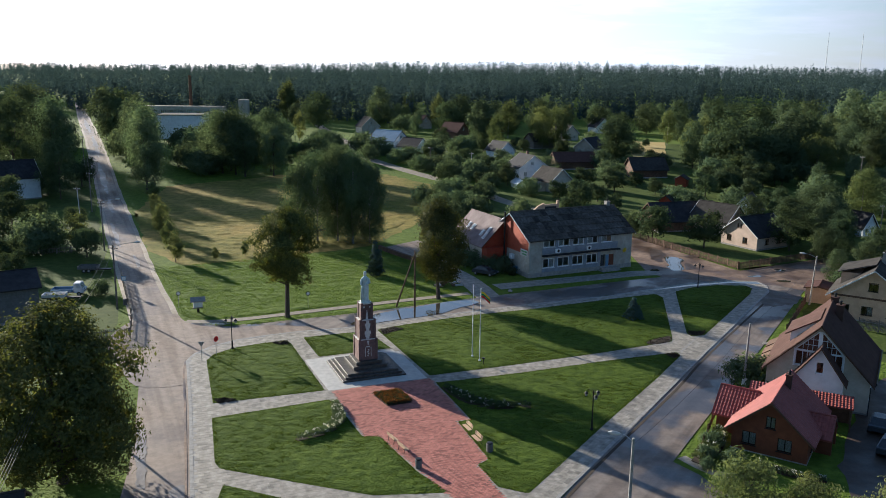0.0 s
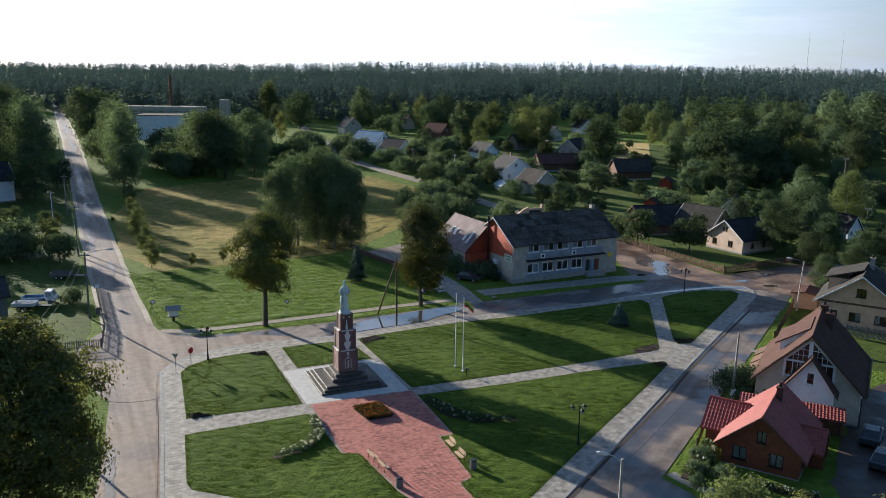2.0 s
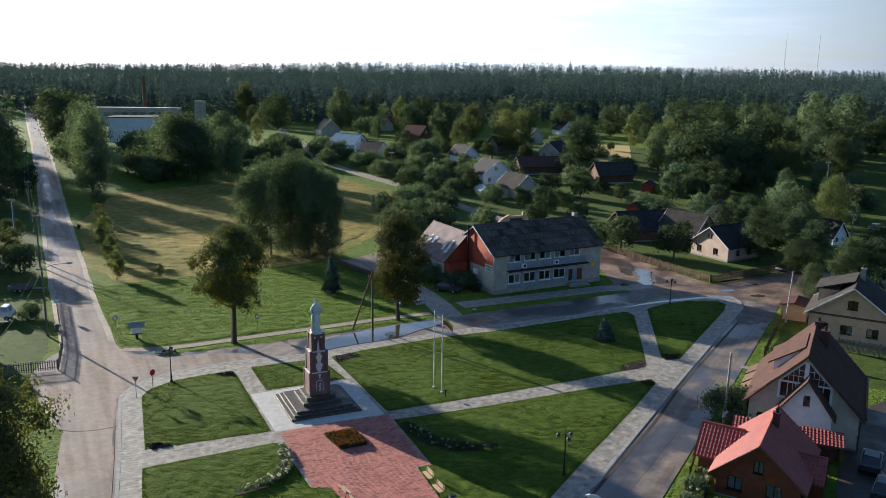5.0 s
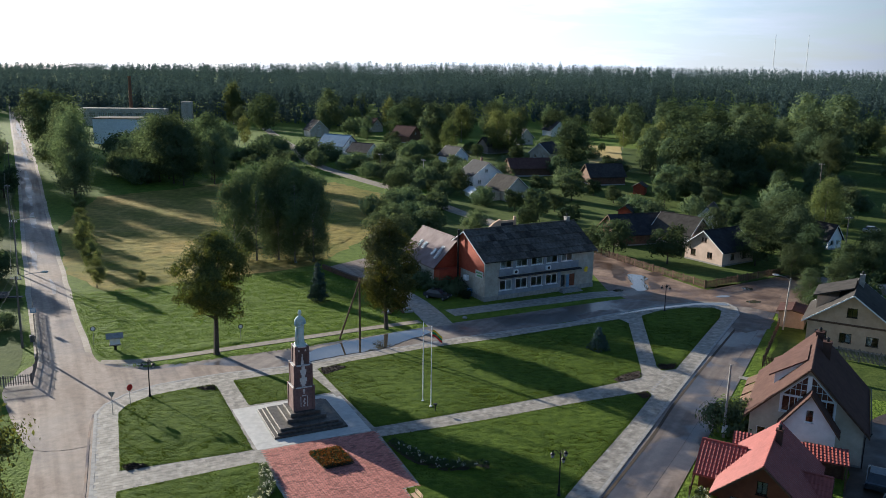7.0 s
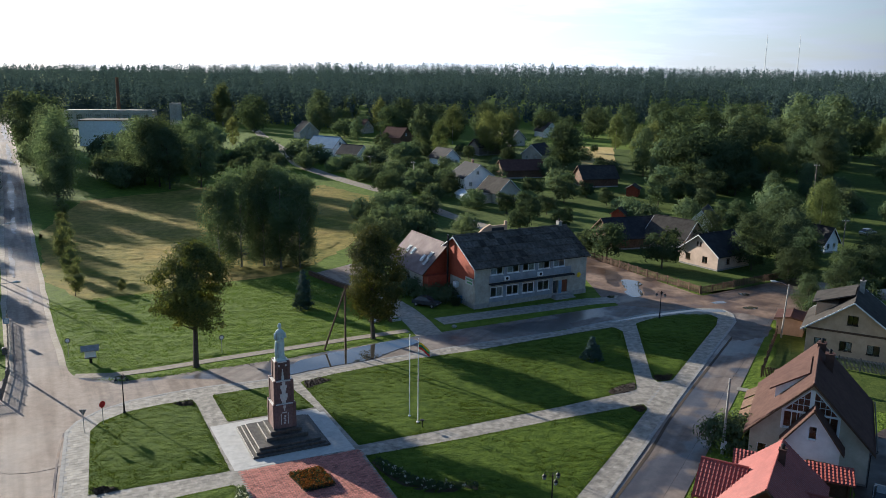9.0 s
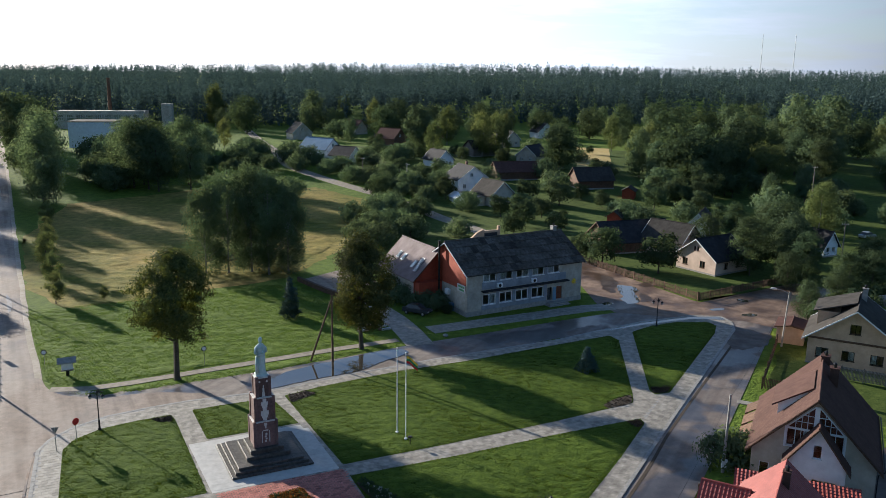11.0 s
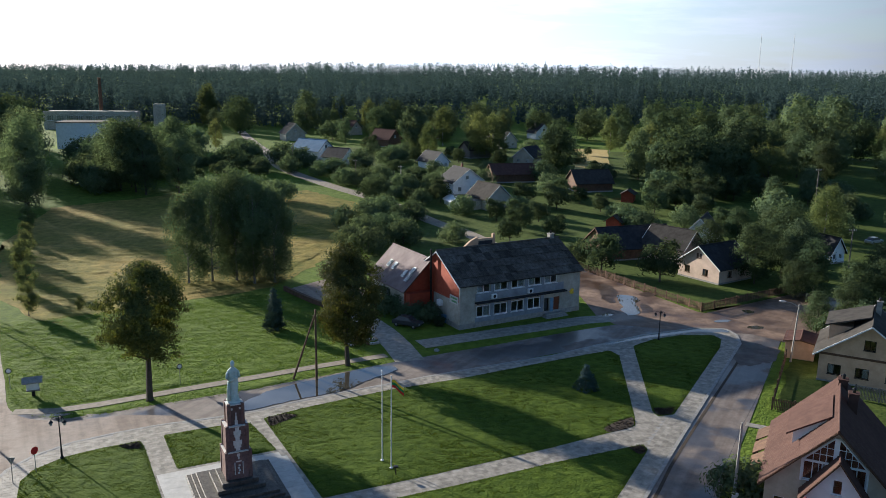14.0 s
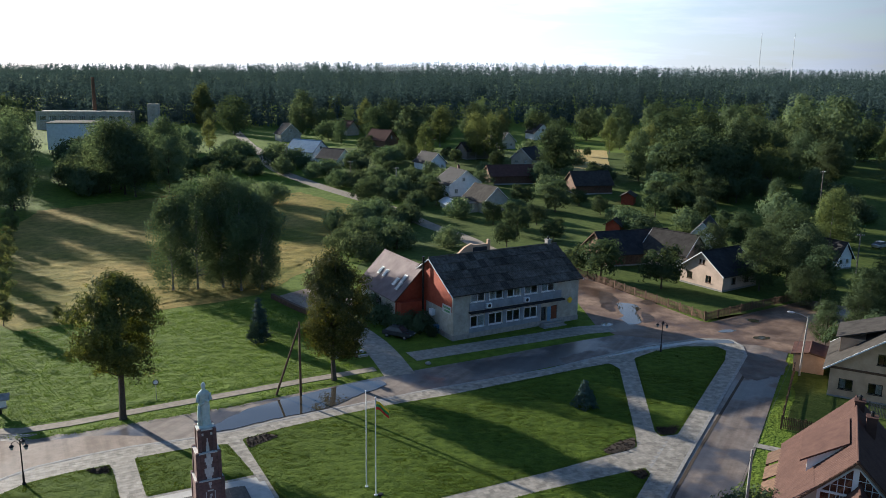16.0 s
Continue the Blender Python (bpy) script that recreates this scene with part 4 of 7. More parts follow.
def wing(parent, x0, x1, y0, y1, eave, ridge, wall_mat, roof_mat, tile=None):
    """A low wing whose ridge runs across, along x."""
    yc = (y0 + y1) / 2
    W, L = y1 - y0, x1 - x0
    part("wing_wall", wall(BM(), W, [(0, eave), (W / 2, ridge - 0.02), (W, eave)], 0.25, [(W / 2 - 0.6, 0.9, W / 2 + 0.6, 2.0)], Matrix.Translation((x0, y1, 0)) @ Matrix.Rotation(-math.pi / 2, 4, "Z")), wall_mat, parent)
    window(parent, Matrix.Translation((x0, y1, 0)) @ Matrix.Rotation(-math.pi / 2, 4, "Z"), (W / 2 - 0.6, 0.9, W / 2 + 0.6, 2.0), 2, 1, M_BLACK)
    for y in (y0, y1 - 0.25):
        bm = BM()
        box(bm, x0 + 0.25, y, -0.4, x1, y + 0.25, eave)
        part("wing_wall", bm, wall_mat, parent)
    gable_roof(parent, W, -0.4, L, eave, ridge, 0.4, roof_mat, tile=tile, m=Matrix.Translation((x0, yc, 0)) @ Matrix.Rotation(-math.pi / 2, 4, "Z"))


wing(orange, -5.3, -2.0, 3.0, 7.9, 2.1, 3.8, M_ORANGEWALL, M_REDTILE, (0.025, 0.3, 0.4))
wing(orange, 2.0, 4.7, 3.2, 6.2, 1.9, 3.2, M_ORANGEWALL, M_REDTILE, (0.025, 0.3, 0.4))


def white_house():
    """Large house with a glazed gable, a smaller white gable before it and a long dormer."""
    W, L, EH, RH = 9.6, 12.2, 3.6, 8.55
    h = house("white_house", "cream and white house with dark brown roof and glazed gable", 33.0, 80.9, -24.3, W, L, EH, RH, M_CREAM, M_HOUSETILE,
              front=[(2.6, 4.2, 4.6, 5.75), (5.0, 4.2, 7.0, 5.75), (0.7, 0.9, 1.5, 2.3)], right=[(2.0, 0.9, 3.2, 2.2), (6.0, 0.9, 7.2, 2.2)], over=0.5, tile=(0.02, 0.3, 0.4), z=-0.1, cols=3)
    # the smaller gable in front
    w, l, eh, rh, cx = 4.5, 1.5, 3.6, 6.7, 0.3
    m = Matrix.Translation((cx - w / 2, -l, 0))
    part("front_gable_wall", wall(BM(), w, [(0, eh), (w / 2, rh - 0.02), (w, eh)], 0.25, [(w / 2 - 0.35, 4.1, w / 2 + 0.35, 5.3), (2.0, 0.8, 3.9, 2.3)], m), M_WHITE, h)
    window(h, m, (w / 2 - 0.35, 4.1, w / 2 + 0.35, 5.3), 1, 1, M_WHITE)
    window(h, m, (2.0, 0.8, 3.9, 2.3), 2, 1)
    for x in (cx - w / 2, cx + w / 2 - 0.25):
        bm = BM()
        box(bm, x, -l + 0.25, -0.4, x + 0.25, 0, eh)
        part("front_gable_side", bm, M_WHITE, h)
    gable_roof(h, w, -l - 0.4, 0, eh, rh, 0.35, M_HOUSETILE, tile=(0.02, 0.3, 0.4), m=Matrix.Translation((cx, 0, 0)))
    # white post and beams, with raking lights above and red-brown blinds behind the glass
    bm = BM()
    box(bm, -0.19, -0.12, 4.1, 0.19, -0.004, 8.0)
    part("gable_post", bm, M_WHITE, h, "white painted gable post")
    turned = Matrix(((1, 0, 0, 0), (0, 0, -1, 0), (0, 1, 0, 0), (0, 0, 0, 1)))
    for s in (-1, 1):
        bm = BM()
        box(bm, min(s * 0.19, s * 2.35), -0.1, 5.76, max(s * 0.19, s * 2.35), -0.004, 5.92)
        part("gable_beam", bm, M_WHITE, h, "white painted gable beam")
        bm = BM()
        box(bm, min(s * 2.2, s * 2.36), -0.1, 4.1, max(s * 2.2, s * 2.36), -0.004, 5.755)
        part("gable_beam", bm, M_WHITE, h, "white painted gable beam")
        bm = BM()
        box(bm, min(s * 0.21, s * 2.2), 0.2, 4.2, max(s * 0.21, s * 2.2), 0.24, 5.75)
        part("blind", bm, M_BLIND, h, "red-brown blind behind the glass")
        tri = [(s * 0.19, 5.92), (s * 2.1, 5.92), (s * 0.19, 7.85)]
        bm = BM()
        prism(bm, tri if s > 0 else tri[::-1], 0.004, 0.03, turned)
        bmesh.ops.recalc_face_normals(bm, faces=bm.faces[:])
        light = part("raking_light", bm, M_BLIND, h, "three-cornered gable window with red-brown blind")
        bm = BM()
        prism(bm, tri if s > 0 else tri[::-1], 0.04, 0.05, turned)
        bmesh.ops.recalc_face_normals(bm, faces=bm.faces[:])
        part("pane", bm, M_GLASS, light)
        for x in (0.65, 1.1, 1.55):
            bm = BM()
            box(bm, s * x - 0.025, -0.07, 5.92, s * x + 0.025, -0.052, 7.85 - (x - 0.19) * 1.01)
            part("glazing_bar", bm, M_WHITE, light)
            bm = BM()
            box(bm, s * x - 0.025, 0.04, 4.25, s * x + 0.025, 0.07, 5.7)
            part("glazing_bar", bm, M_WHITE, h)
        for z, x in ((6.5, 1.52), (7.1, 0.92)):
            bm = BM()
            box(bm, min(s * 0.19, s * x), -0.072, z - 0.025, max(s * 0.19, s * x), -0.054, z + 0.025)
            part("glazing_bar", bm, M_WHITE, light)
        bm = BM()
        tube(bm, [(s * 2.2, -0.06, 5.9), (s * 0.15, -0.06, 7.97)], 0.07, 4)
        part("rake_frame", bm, M_WHITE, light)
    # dormer with a white cheek on the street side
    k = (RH - EH) / (W / 2)
    bm = BM()
    prism(bm, [(-3.2, 4.9), (-0.5, 7.7), (-0.5, 8.2), (-3.2, 6.45)], -8.4, -3.5, Matrix(((1, 0, 0, 0), (0, 0, -1, 0), (0, 1, 0, 0), (0, 0, 0, 1))))
    bmesh.ops.recalc_face_normals(bm, faces=bm.faces[:])
    d = part("dormer", bm, M_WHITE, h, "white dormer on the street slope")
    bm = BM()
    vs = [(-3.7, 6.2), (-0.5, 8.25), (-0.5, 8.4), (-3.7, 6.35)]
    prism(bm, vs, -8.5, -3.3, Matrix(((1, 0, 0, 0), (0, 0, -1, 0), (0, 1, 0, 0), (0, 0, 0, 1))))
    bmesh.ops.recalc_face_normals(bm, faces=bm.faces[:])
    part("dormer_roof", bm, M_HOUSETILE, d)
    chimney(h, 1.0, 7.6, RH - 2.2, RH + 0.5, 0.75, M_HOUSETILE)
    chimney(h, 0.2, 10.8, RH - 1.0, RH + 0.5, 0.75, M_HOUSETILE)
    # low porch roofs and dark slatted screens towards the street
    for i in range(3):
        bm = BM()
        y = 3.4 + 2.9 * i
        vs = [(-W / 2 - 1.5, 2.55), (-W / 2 + 0.1, 3.6), (-W / 2 + 0.1, 3.7), (-W / 2 - 1.5, 2.65)]
        prism(bm, vs, -y - 2.4, -y, Matrix(((1, 0, 0, 0), (0, 0, -1, 0), (0, 1, 0, 0), (0, 0, 0, 1))))
        bmesh.ops.recalc_face_normals(bm, faces=bm.faces[:])
        part("porch_roof", bm, M_TIMBER, h, "dark brown porch roof")
        for s in (0.1, 2.15):
            bm = BM()
            box(bm, -W / 2 - 1.45, y + s, -0.2, -W / 2 - 1.3, y + s + 0.15, 2.6)
            part("porch_post", bm, M_TIMBER, h)
        for k in range(8):
            bm = BM()
            box(bm, -W / 2 - 1.44, y + 0.27 + 0.235 * k, 0.15, -W / 2 - 1.41, y + 0.46 + 0.235 * k, 2.3)
            part("slat", bm, M_TIMBER, h)
    bm = BM()
    tube(bm, [(W / 2 + 0.6, 0.1, 3.45), (W / 2 + 0.6, L, 3.45)], 0.07, 6)
    tube(bm, [(W / 2 + 0.6, -0.1, 3.45), (W / 2 + 0.12, -0.1, 3.1), (W / 2 + 0.12, -0.1, 0.1)], 0.05, 6)
    part("gutter", bm, M_BLACK, h)


white_house()

lean = thing("lean_to_shed", "low red-tiled lean-to between two houses", "shed", 29.9, 76.0, 0, -20)
bm = BM()
prism(bm, [(-2.5, 2.68), (0, 2.28), (0, 2.36), (-2.5, 2.76)], -4.7, 4.7, Matrix(((0, 0, 1, 0), (-1, 0, 0, 0), (0, 1, 0, 0), (0, 0, 0, 1))))
bmesh.ops.recalc_face_normals(bm, faces=bm.faces[:])
lean_roof = part("roof", bm, M_REDTILE, lean)
part("tile_skin", tiled(BM(), 9.4, 2.53, 0.025, 0.3, 0.4, pose(-4.7, 0, 2.4, 9.1)), M_REDTILE, lean_roof)
for x in (-4.5, -1.5, 1.5, 4.5):
    for y in (0.15, 2.3):
        bm = BM()
        box(bm, x - 0.07, y - 0.07, -0.1, x + 0.07, y + 0.07, 2.28 + 0.16 * y)
        part("post", bm, M_TIMBER, lean)
bm = BM()
box(bm, -4.6, 2.38, -0.1, 4.6, 2.48, 2.6)
part("back_wall", bm, M_TIMBER, lean)

tan = house("tan_house", "tan boarded house with grey roof and street dormer", 50.5, 111.8, -27.5, 10.2, 9.2, 3.7, 7.4, M_TAN, M_GREYROOF,
            front=[(1.0, 1.1, 2.4, 2.3), (3.9, 1.1, 5.3, 2.3), (7.0, 1.1, 8.4, 2.3), (4.5, 4.5, 5.7, 5.7)], right=[(3, 1, 4.2, 2.2)], over=0.7, z=-0.1, frame=M_BLACK)
bm = BM()
box(bm, -4.5, 3.2, 3.7, -1.4, 8.6, 6.1)
dorm = part("dormer", bm, M_TAN, tan, "tan boarded dormer")
bm = BM()
prism(bm, [(-5.0, 6.0), (-0.2, 7.6), (-0.2, 7.75), (-5.0, 6.15)], -9.0, -2.8, Matrix(((1, 0, 0, 0), (0, 0, -1, 0), (0, 1, 0, 0), (0, 0, 0, 1))))
bmesh.ops.recalc_face_normals(bm, faces=bm.faces[:])
part("dormer_roof", bm, M_GREYROOF, dorm)
bm = BM()
box(bm, -5.2, -0.09, 3.35, 5.2, -0.004, 3.6)
part("timber_band", bm, M_TIMBER, tan)
chimney(tan, 0.4, 6.8, 6.5, 8.7, 0.6, M_POST)
house("garden_shed", "small orange timber shed with a flat brown roof", 46.6, 121.0, -26, 3.4, 4.2, 2.2, 2.5, M_TAN, M_BROWNTILE, over=0.3, plinth=False, category="shed", z=0)

# houses beyond the crossing and in the village
house("pink_cottage", "pinkish rendered cottage with dark roof and white bargeboards", 45.0, 161.0, -54, 8.6, 9.0, 2.8, 5.9, M_PINK, M_DARKROOF,
      front=[(1.4, 1.0, 2.5, 2.2), (5.2, 1.0, 6.3, 2.2), (3.7, 3.9, 4.1, 4.7), (4.4, 3.9, 4.8, 4.7)], right=[(2.0, 1.0, 3.1, 2.1), (5.4, 1.0, 6.5, 2.1)], frame=M_TIMBER, gable_mat=M_PINK)
house("cottage_wing", "low wing with weathered grey roof", 47.5, 173.5, 44, 7.0, 9.0, 3.2, 6.2, M_PINK, M_GREYROOF)
house("gabled_cottage", "cottage with white gable and dark roof", 52.3, 187, -24, 5.8, 9.0, 3.0, 6.2, M_WHITE, M_DARKROOF, front=[(2.5, 3.4, 3.3, 4.3)])
house("black_barn", "long barn with black sheet roof", 30.0, 178, -70, 9.0, 15.0, 2.4, 5.6, M_TIMBER, M_DARKROOF, category="barn")
house("red_shed", "small red shed with grey roof", 38, 205, -30, 3.4, 4.0, 2.2, 3.4, M_REDWALL, M_GREYROOF, category="shed", plinth=False)
house("white_cottage", "white gabled cottage with grey roof", 5.6, 248, 27, 9.8, 9.5, 3.5, 7.0, M_WHITE, M_DARKROOF,
      front=[(1.5, 1.0, 2.6, 2.3), (5.4, 1.0, 6.5, 2.3), (3.8, 4.2, 4.8, 5.3)], chim=(0.2, 5, 8.0))
house("tan_cottage", "tan cottage with dark grey roof and porch", 13.2, 228.5, 35, 7.4, 9.0, 3.0, 6.2, M_CREAM, M_GREYROOF, front=[(1.4, 1.0, 2.4, 2.2), (4.6, 1.0, 5.6, 2.2)], left=[(2, 1, 3.2, 2.2), (5, 1, 6.2, 2.2)])
tan_cottage = house_of["tan_cottage"]
bm = BM()
box(bm, -6.3, 2.6, -0.3, -3.72, 6.6, 2.3)
porch = part("porch", bm, M_CREAM, tan_cottage, "cream rendered porch")
bm = BM()
box(bm, -6.5, 2.4, 2.3, -3.72, 6.8, 2.42)
part("porch_roof", bm, M_GREYWOOD, porch)
for y in (3.1, 4.8):
    bm = BM()
    box(bm, -6.33, y, 0.9, -6.3, y + 1.2, 1.9)
    part("porch_window", bm, M_GLASS, porch)
house("greenhouse_shed", "low white garden shelter", 2.5, 230, 20, 3.0, 6.0, 1.6, 2.5, M_WHITE, M_WHITE, category="shed", plinth=False)
house("blue_house", "white house with a faded blue roof", -43.8, 305, 60, 8.5, 12, 3.4, 6.8, M_WHITE, M_BLUE, front=[(1.6, 1.0, 2.8, 2.4), (5.2, 1.0, 6.4, 2.4), (3.6, 4, 4.8, 5.2)], left=[(2, 1, 3.2, 2.4), (6, 1, 7.2, 2.4)])
house("grey_cottage", "grey cottage with tall gable", -68, 371, 30, 8.5, 9, 3.2, 7.2, M_PLASTER, M_GREYROOF, front=[(3.6, 3.9, 4.8, 5.1)])
house("small_cottage", "cream cottage with brown roof", -47, 408, 50, 7.5, 9, 3.0, 6.6, M_CREAM, M_BROWNTILE, front=[(3.2, 3.6, 4.2, 4.7)])
house("low_cottage", "low cottage with white gable and dark roof", -34.6, 296, 58, 6.8, 9, 2.4, 5.2, M_WHITE, M_DARKROOF, front=[(1.2, 0.9, 2.2, 2.0), (4.4, 0.9, 5.4, 2.0)])
house("brown_cottage", "brown timber cottage with rusty roof", -24, 352, 55, 8, 10, 3.0, 6.6, M_TIMBER, M_BROWNTILE, front=[(3.5, 3.6, 4.5, 4.6)])
house("timber_cottage", "grey boarded cottage with white gable", -3.5, 288, 37, 6.4, 8.6, 2.7, 5.6, M_WHITE, M_DARKROOF, front=[(1.2, 1, 2.2, 2.1), (4.6, 1, 5.6, 2.1)])
house("long_barn", "long grey barn with dark roof", 4, 317, -60, 7.5, 12, 3.0, 5.6, M_GREYWOOD, M_GREYROOF, category="barn")
house("timber_barn", "long dark timber barn with brown roof", 12, 269, -75, 7.5, 14, 2.6, 5.2, M_TIMBER, M_BROWNTILE, category="barn")
house("hay_barn", "old timber barn with thatch-grey roof", 35, 257, -75, 8.0, 11, 2.6, 5.8, M_TIMBER, M_GREYROOF, category="barn")
house("tool_shed", "small red tool shed", 48, 241, -20, 3.2, 4.0, 2.3, 3.2, M_REDWALL, M_GREYROOF, category="shed", plinth=False)
house("garden_house", "small blue and white house with steep gable", 75.4, 176.0, 28, 3.8, 4.4, 2.3, 4.9, M_BLUE, M_DARKROOF, gable_mat=M_WHITE, front=[(0.7, 0.9, 1.5, 1.9), (2.3, 0.9, 3.1, 1.9)])
house("far_house", "white house with grey roof before the woods", 150, 470, 20, 10, 14, 4, 8, M_WHITE, M_GREYROOF)
house("far_house", "cream house with brown roof before the woods", 152, 430, -30, 8, 10, 3.4, 7, M_CREAM, M_BROWNTILE)
house("roadside_house", "white rendered house with dark roof beside the road", -131, 190, -40, 9, 11, 5.6, 9.5, M_WHITE, M_DARKROOF)
house("dark_shed", "dark grey shed with black roof and pale eaves", -70.4, 95.4, -52, 9, 9, 4.6, 6.0, M_BIN, M_DARKROOF, category="shed")
house("slatted_shed", "low shed with weathered plank roof", -38.5, 44, -62, 6, 8, 2.2, 4.0, M_GREYWOOD, M_GREYROOF, category="shed")


house("far_cottage", "cottage with dark roof among the trees", 22, 352, 40, 8, 10, 3.0, 6.4, M_CREAM, M_DARKROOF, front=[(1.4, 1, 2.4, 2.2), (5.4, 1, 6.4, 2.2)])
house("far_cottage", "low cottage with brown roof among the trees", -16, 388, -35, 8, 11, 3.0, 6.4, M_TIMBER, M_BROWNTILE)
house("far_cottage", "white gabled cottage before the woods", 40, 398, 20, 8, 10, 3.2, 7.0, M_WHITE, M_DARKROOF, front=[(3.4, 3.8, 4.6, 5.0)])
house("far_cottage", "grey cottage with dark roof among gardens", 24, 300, -30, 7.5, 10, 2.8, 6.0, M_PLASTER, M_DARKROOF, front=[(1.4, 1, 2.4, 2.1), (4.8, 1, 5.8, 2.1)])


def factory():
    f = thing("factory", "derelict pale factory with flat roofs and brick chimney", "factory", -138, 324, height(-138, 324), 12)
    bm = BM()
    box(bm, -9, 0, -1, 9, 14, 9.5)
    part("block", bm, M_WHITE, f, "tall pale windowless block")
    bm = BM()
    box(bm, -9.2, -0.2, 9.5, 9.2, 14.2, 9.8)
    part("parapet", bm, M_GREYROOF, f)
    bm = BM()
    holes = [(1.5 + 4.4 * i, 4.5, 4.5 + 4.4 * i, 7.0) for i in range(9)]
    m = Matrix.Translation((-40, 98, 0))
    wall(bm, 42, [(0, 9.0), (42, 9.0)], 0.4, holes, m)
    box(bm, -40, 98.4, -1, 2, 112, 8.7)
    part("hall", bm, M_PLASTER, f, "long hall with a row of windows")
    for q in holes:
        window(f, m, q, 3, 2)
    bm = BM()
    lathe(bm, [(1.1, -1), (1.0, 6), (0.75, 24), (0.85, 24.1), (0.85, 24.8), (0.6, 24.8)], 12, -17, 114)
    part("factory_chimney", bm, M_TIMBER, f, "tall smoke-browned chimney stack")
    bm = BM()
    box(bm, 10, 100, -1, 15, 106, 12.5)
    part("roof_hut", bm, M_PLASTER, f)


factory()
for x, y, h in ((411, 1200, 92), (462, 1215, 93)):
    bm = BM()
    tube(bm, [(0, 0, -5), (0, 0, h)], [0.55, 0.25], 6)
    for i in range(9):
        z = h * (0.2 + 0.085 * i)
        tube(bm, [(-0.9, 0, z), (0.9, 0, z)], 0.08, 5)
    mast = part("radio_mast", bm, M_MAST)
    mast.location = (x, y, 0)
    tagged(mast, "thin steel radio mast on the wooded hill", "mast")

# ---- trees and forest ----
def crown_points(rng, clumps, r, h0, h1, shape, lobe_count=26):
    """Middles of the leaf clumps of a crown: lobes on limbs, so that the outline is uneven, with gaps."""
    out = []

    def girth(u):
        if shape == "cone":
            return (1 - u) * 0.96 + 0.04
        if shape == "tall":
            return math.sin(math.pi * min(1, u * 0.85 + 0.13)) ** 0.7
        if shape == "full":
            return math.sqrt(max(0.03, 1 - (1.3 * u - 0.4) ** 2))
        if shape == "weep":
            return (0.72 + 0.28 * math.sin(math.pi * min(1, u * 1.1))) * math.sqrt(max(0.04, 1 - max(0.0, (u - 0.5) / 0.52) ** 2))
        if shape == "wide":
            return math.sqrt(max(0.03, 1 - (1.7 * u - 0.75) ** 2))
        return math.sqrt(max(0.05, 1 - (1.9 * u - 0.86) ** 2))

    lobes = []
    n = lobe_count if shape != "cone" else 0
    for i in range(n):
        u = (i + rng.random()) / n
        a = i * 2.4 + rng.uniform(-0.5, 0.5)
        d = girth(u) * r * rng.uniform(0.45, 0.86)
        lobes.append((d * math.cos(a), d * math.sin(a), h0 + (h1 - h0) * (0.06 + 0.86 * u), r * rng.uniform(0.26, 0.42) * (26 / n) ** 0.35))
    while len(out) < clumps:
        if shape == "cone" or rng.random() < 0.16:
            u = 1 - math.sqrt(rng.random()) if shape == "cone" else rng.random()
            a = rng.uniform(0, 2 * math.pi)
            d = girth(u) * r * (rng.uniform(0.1, 1) ** 0.45) * (1 if shape == "cone" else 0.75)
            if shape == "cone":
                u = round(u * 9) / 9 + rng.uniform(-0.02, 0.02) - 0.05 * d / r
            out.append((d * math.cos(a), d * math.sin(a), h0 + (h1 - h0) * max(0, u)))
        else:
            x, y, z, q = rng.choice(lobes)
            v = Vector((rng.gauss(0, 1), rng.gauss(0, 1), rng.gauss(0, 1))).normalized() * q * rng.uniform(0.5, 1.0)
            out.append((x + v.x, y + v.y, min(h1, max(h0, z + v.z * 0.8))))
    return np.array(out)


def leaf_mesh(name, centres, per, spread, size, seed, droop=0.0, flat=1.0, mid=None, strand=0.0, corners=4):
    """Leaves, each a bent four-cornered or a three-cornered blade, strewn round the clump middles; with mid they turn outwards from it; with strand they hang down in tresses."""
    g = np.random.default_rng(seed)
    c = np.repeat(centres, per, axis=0)
    n = len(c)
    off = g.normal(0, 1, (n, 3)) * spread * np.array([1, 1, 0.75 * flat])
    if droop:
        off[:, 2] -= np.abs(g.normal(0, droop, n))
    if strand:
        off[:, 2] = 0.5 * off[:, 2] - strand * g.uniform(0, 1, n) ** 1.2
    c = c + off
    a = g.normal(0, 1, (n, 3))
    a /= np.linalg.norm(a, axis=1)[:, None]
    if mid is None:
        b = np.cross(a, g.normal(0, 1, (n, 3)))
    else:
        far = c - np.array(mid)
        far /= np.linalg.norm(far, axis=1)[:, None] + 1e-6
        own = off / (np.linalg.norm(off, axis=1)[:, None] + 1e-6)
        up = far * 0.85 + own * 0.7 + a * 0.4
        b = np.cross(up, g.normal(0, 1, (n, 3)))
        a = np.cross(b, up)
        a /= np.linalg.norm(a, axis=1)[:, None]
    b /= np.linalg.norm(b, axis=1)[:, None]
    if droop and mid is None:
        a[:, 2] *= 2.0
    k = -np.cross(a, b) * 0.25
    s = (size * g.uniform(0.6, 1.35, n))[:, None]
    if corners == 3:
        v = np.stack([c - a * s * 0.7 - b * s * 0.6, c - a * s * 0.7 + b * s * 0.6, c + a * s], axis=1).reshape(-1, 3)
        return mesh_of(name, v, np.arange(3 * n).reshape(-1, 3))
    v = np.stack([c - a * s, c + b * s * 0.55 + k * s, c + a * s, c - b * s * 0.55 + k * s], axis=1).reshape(-1, 3)
    return mesh_of(name, v, np.arange(4 * n).reshape(-1, 4))


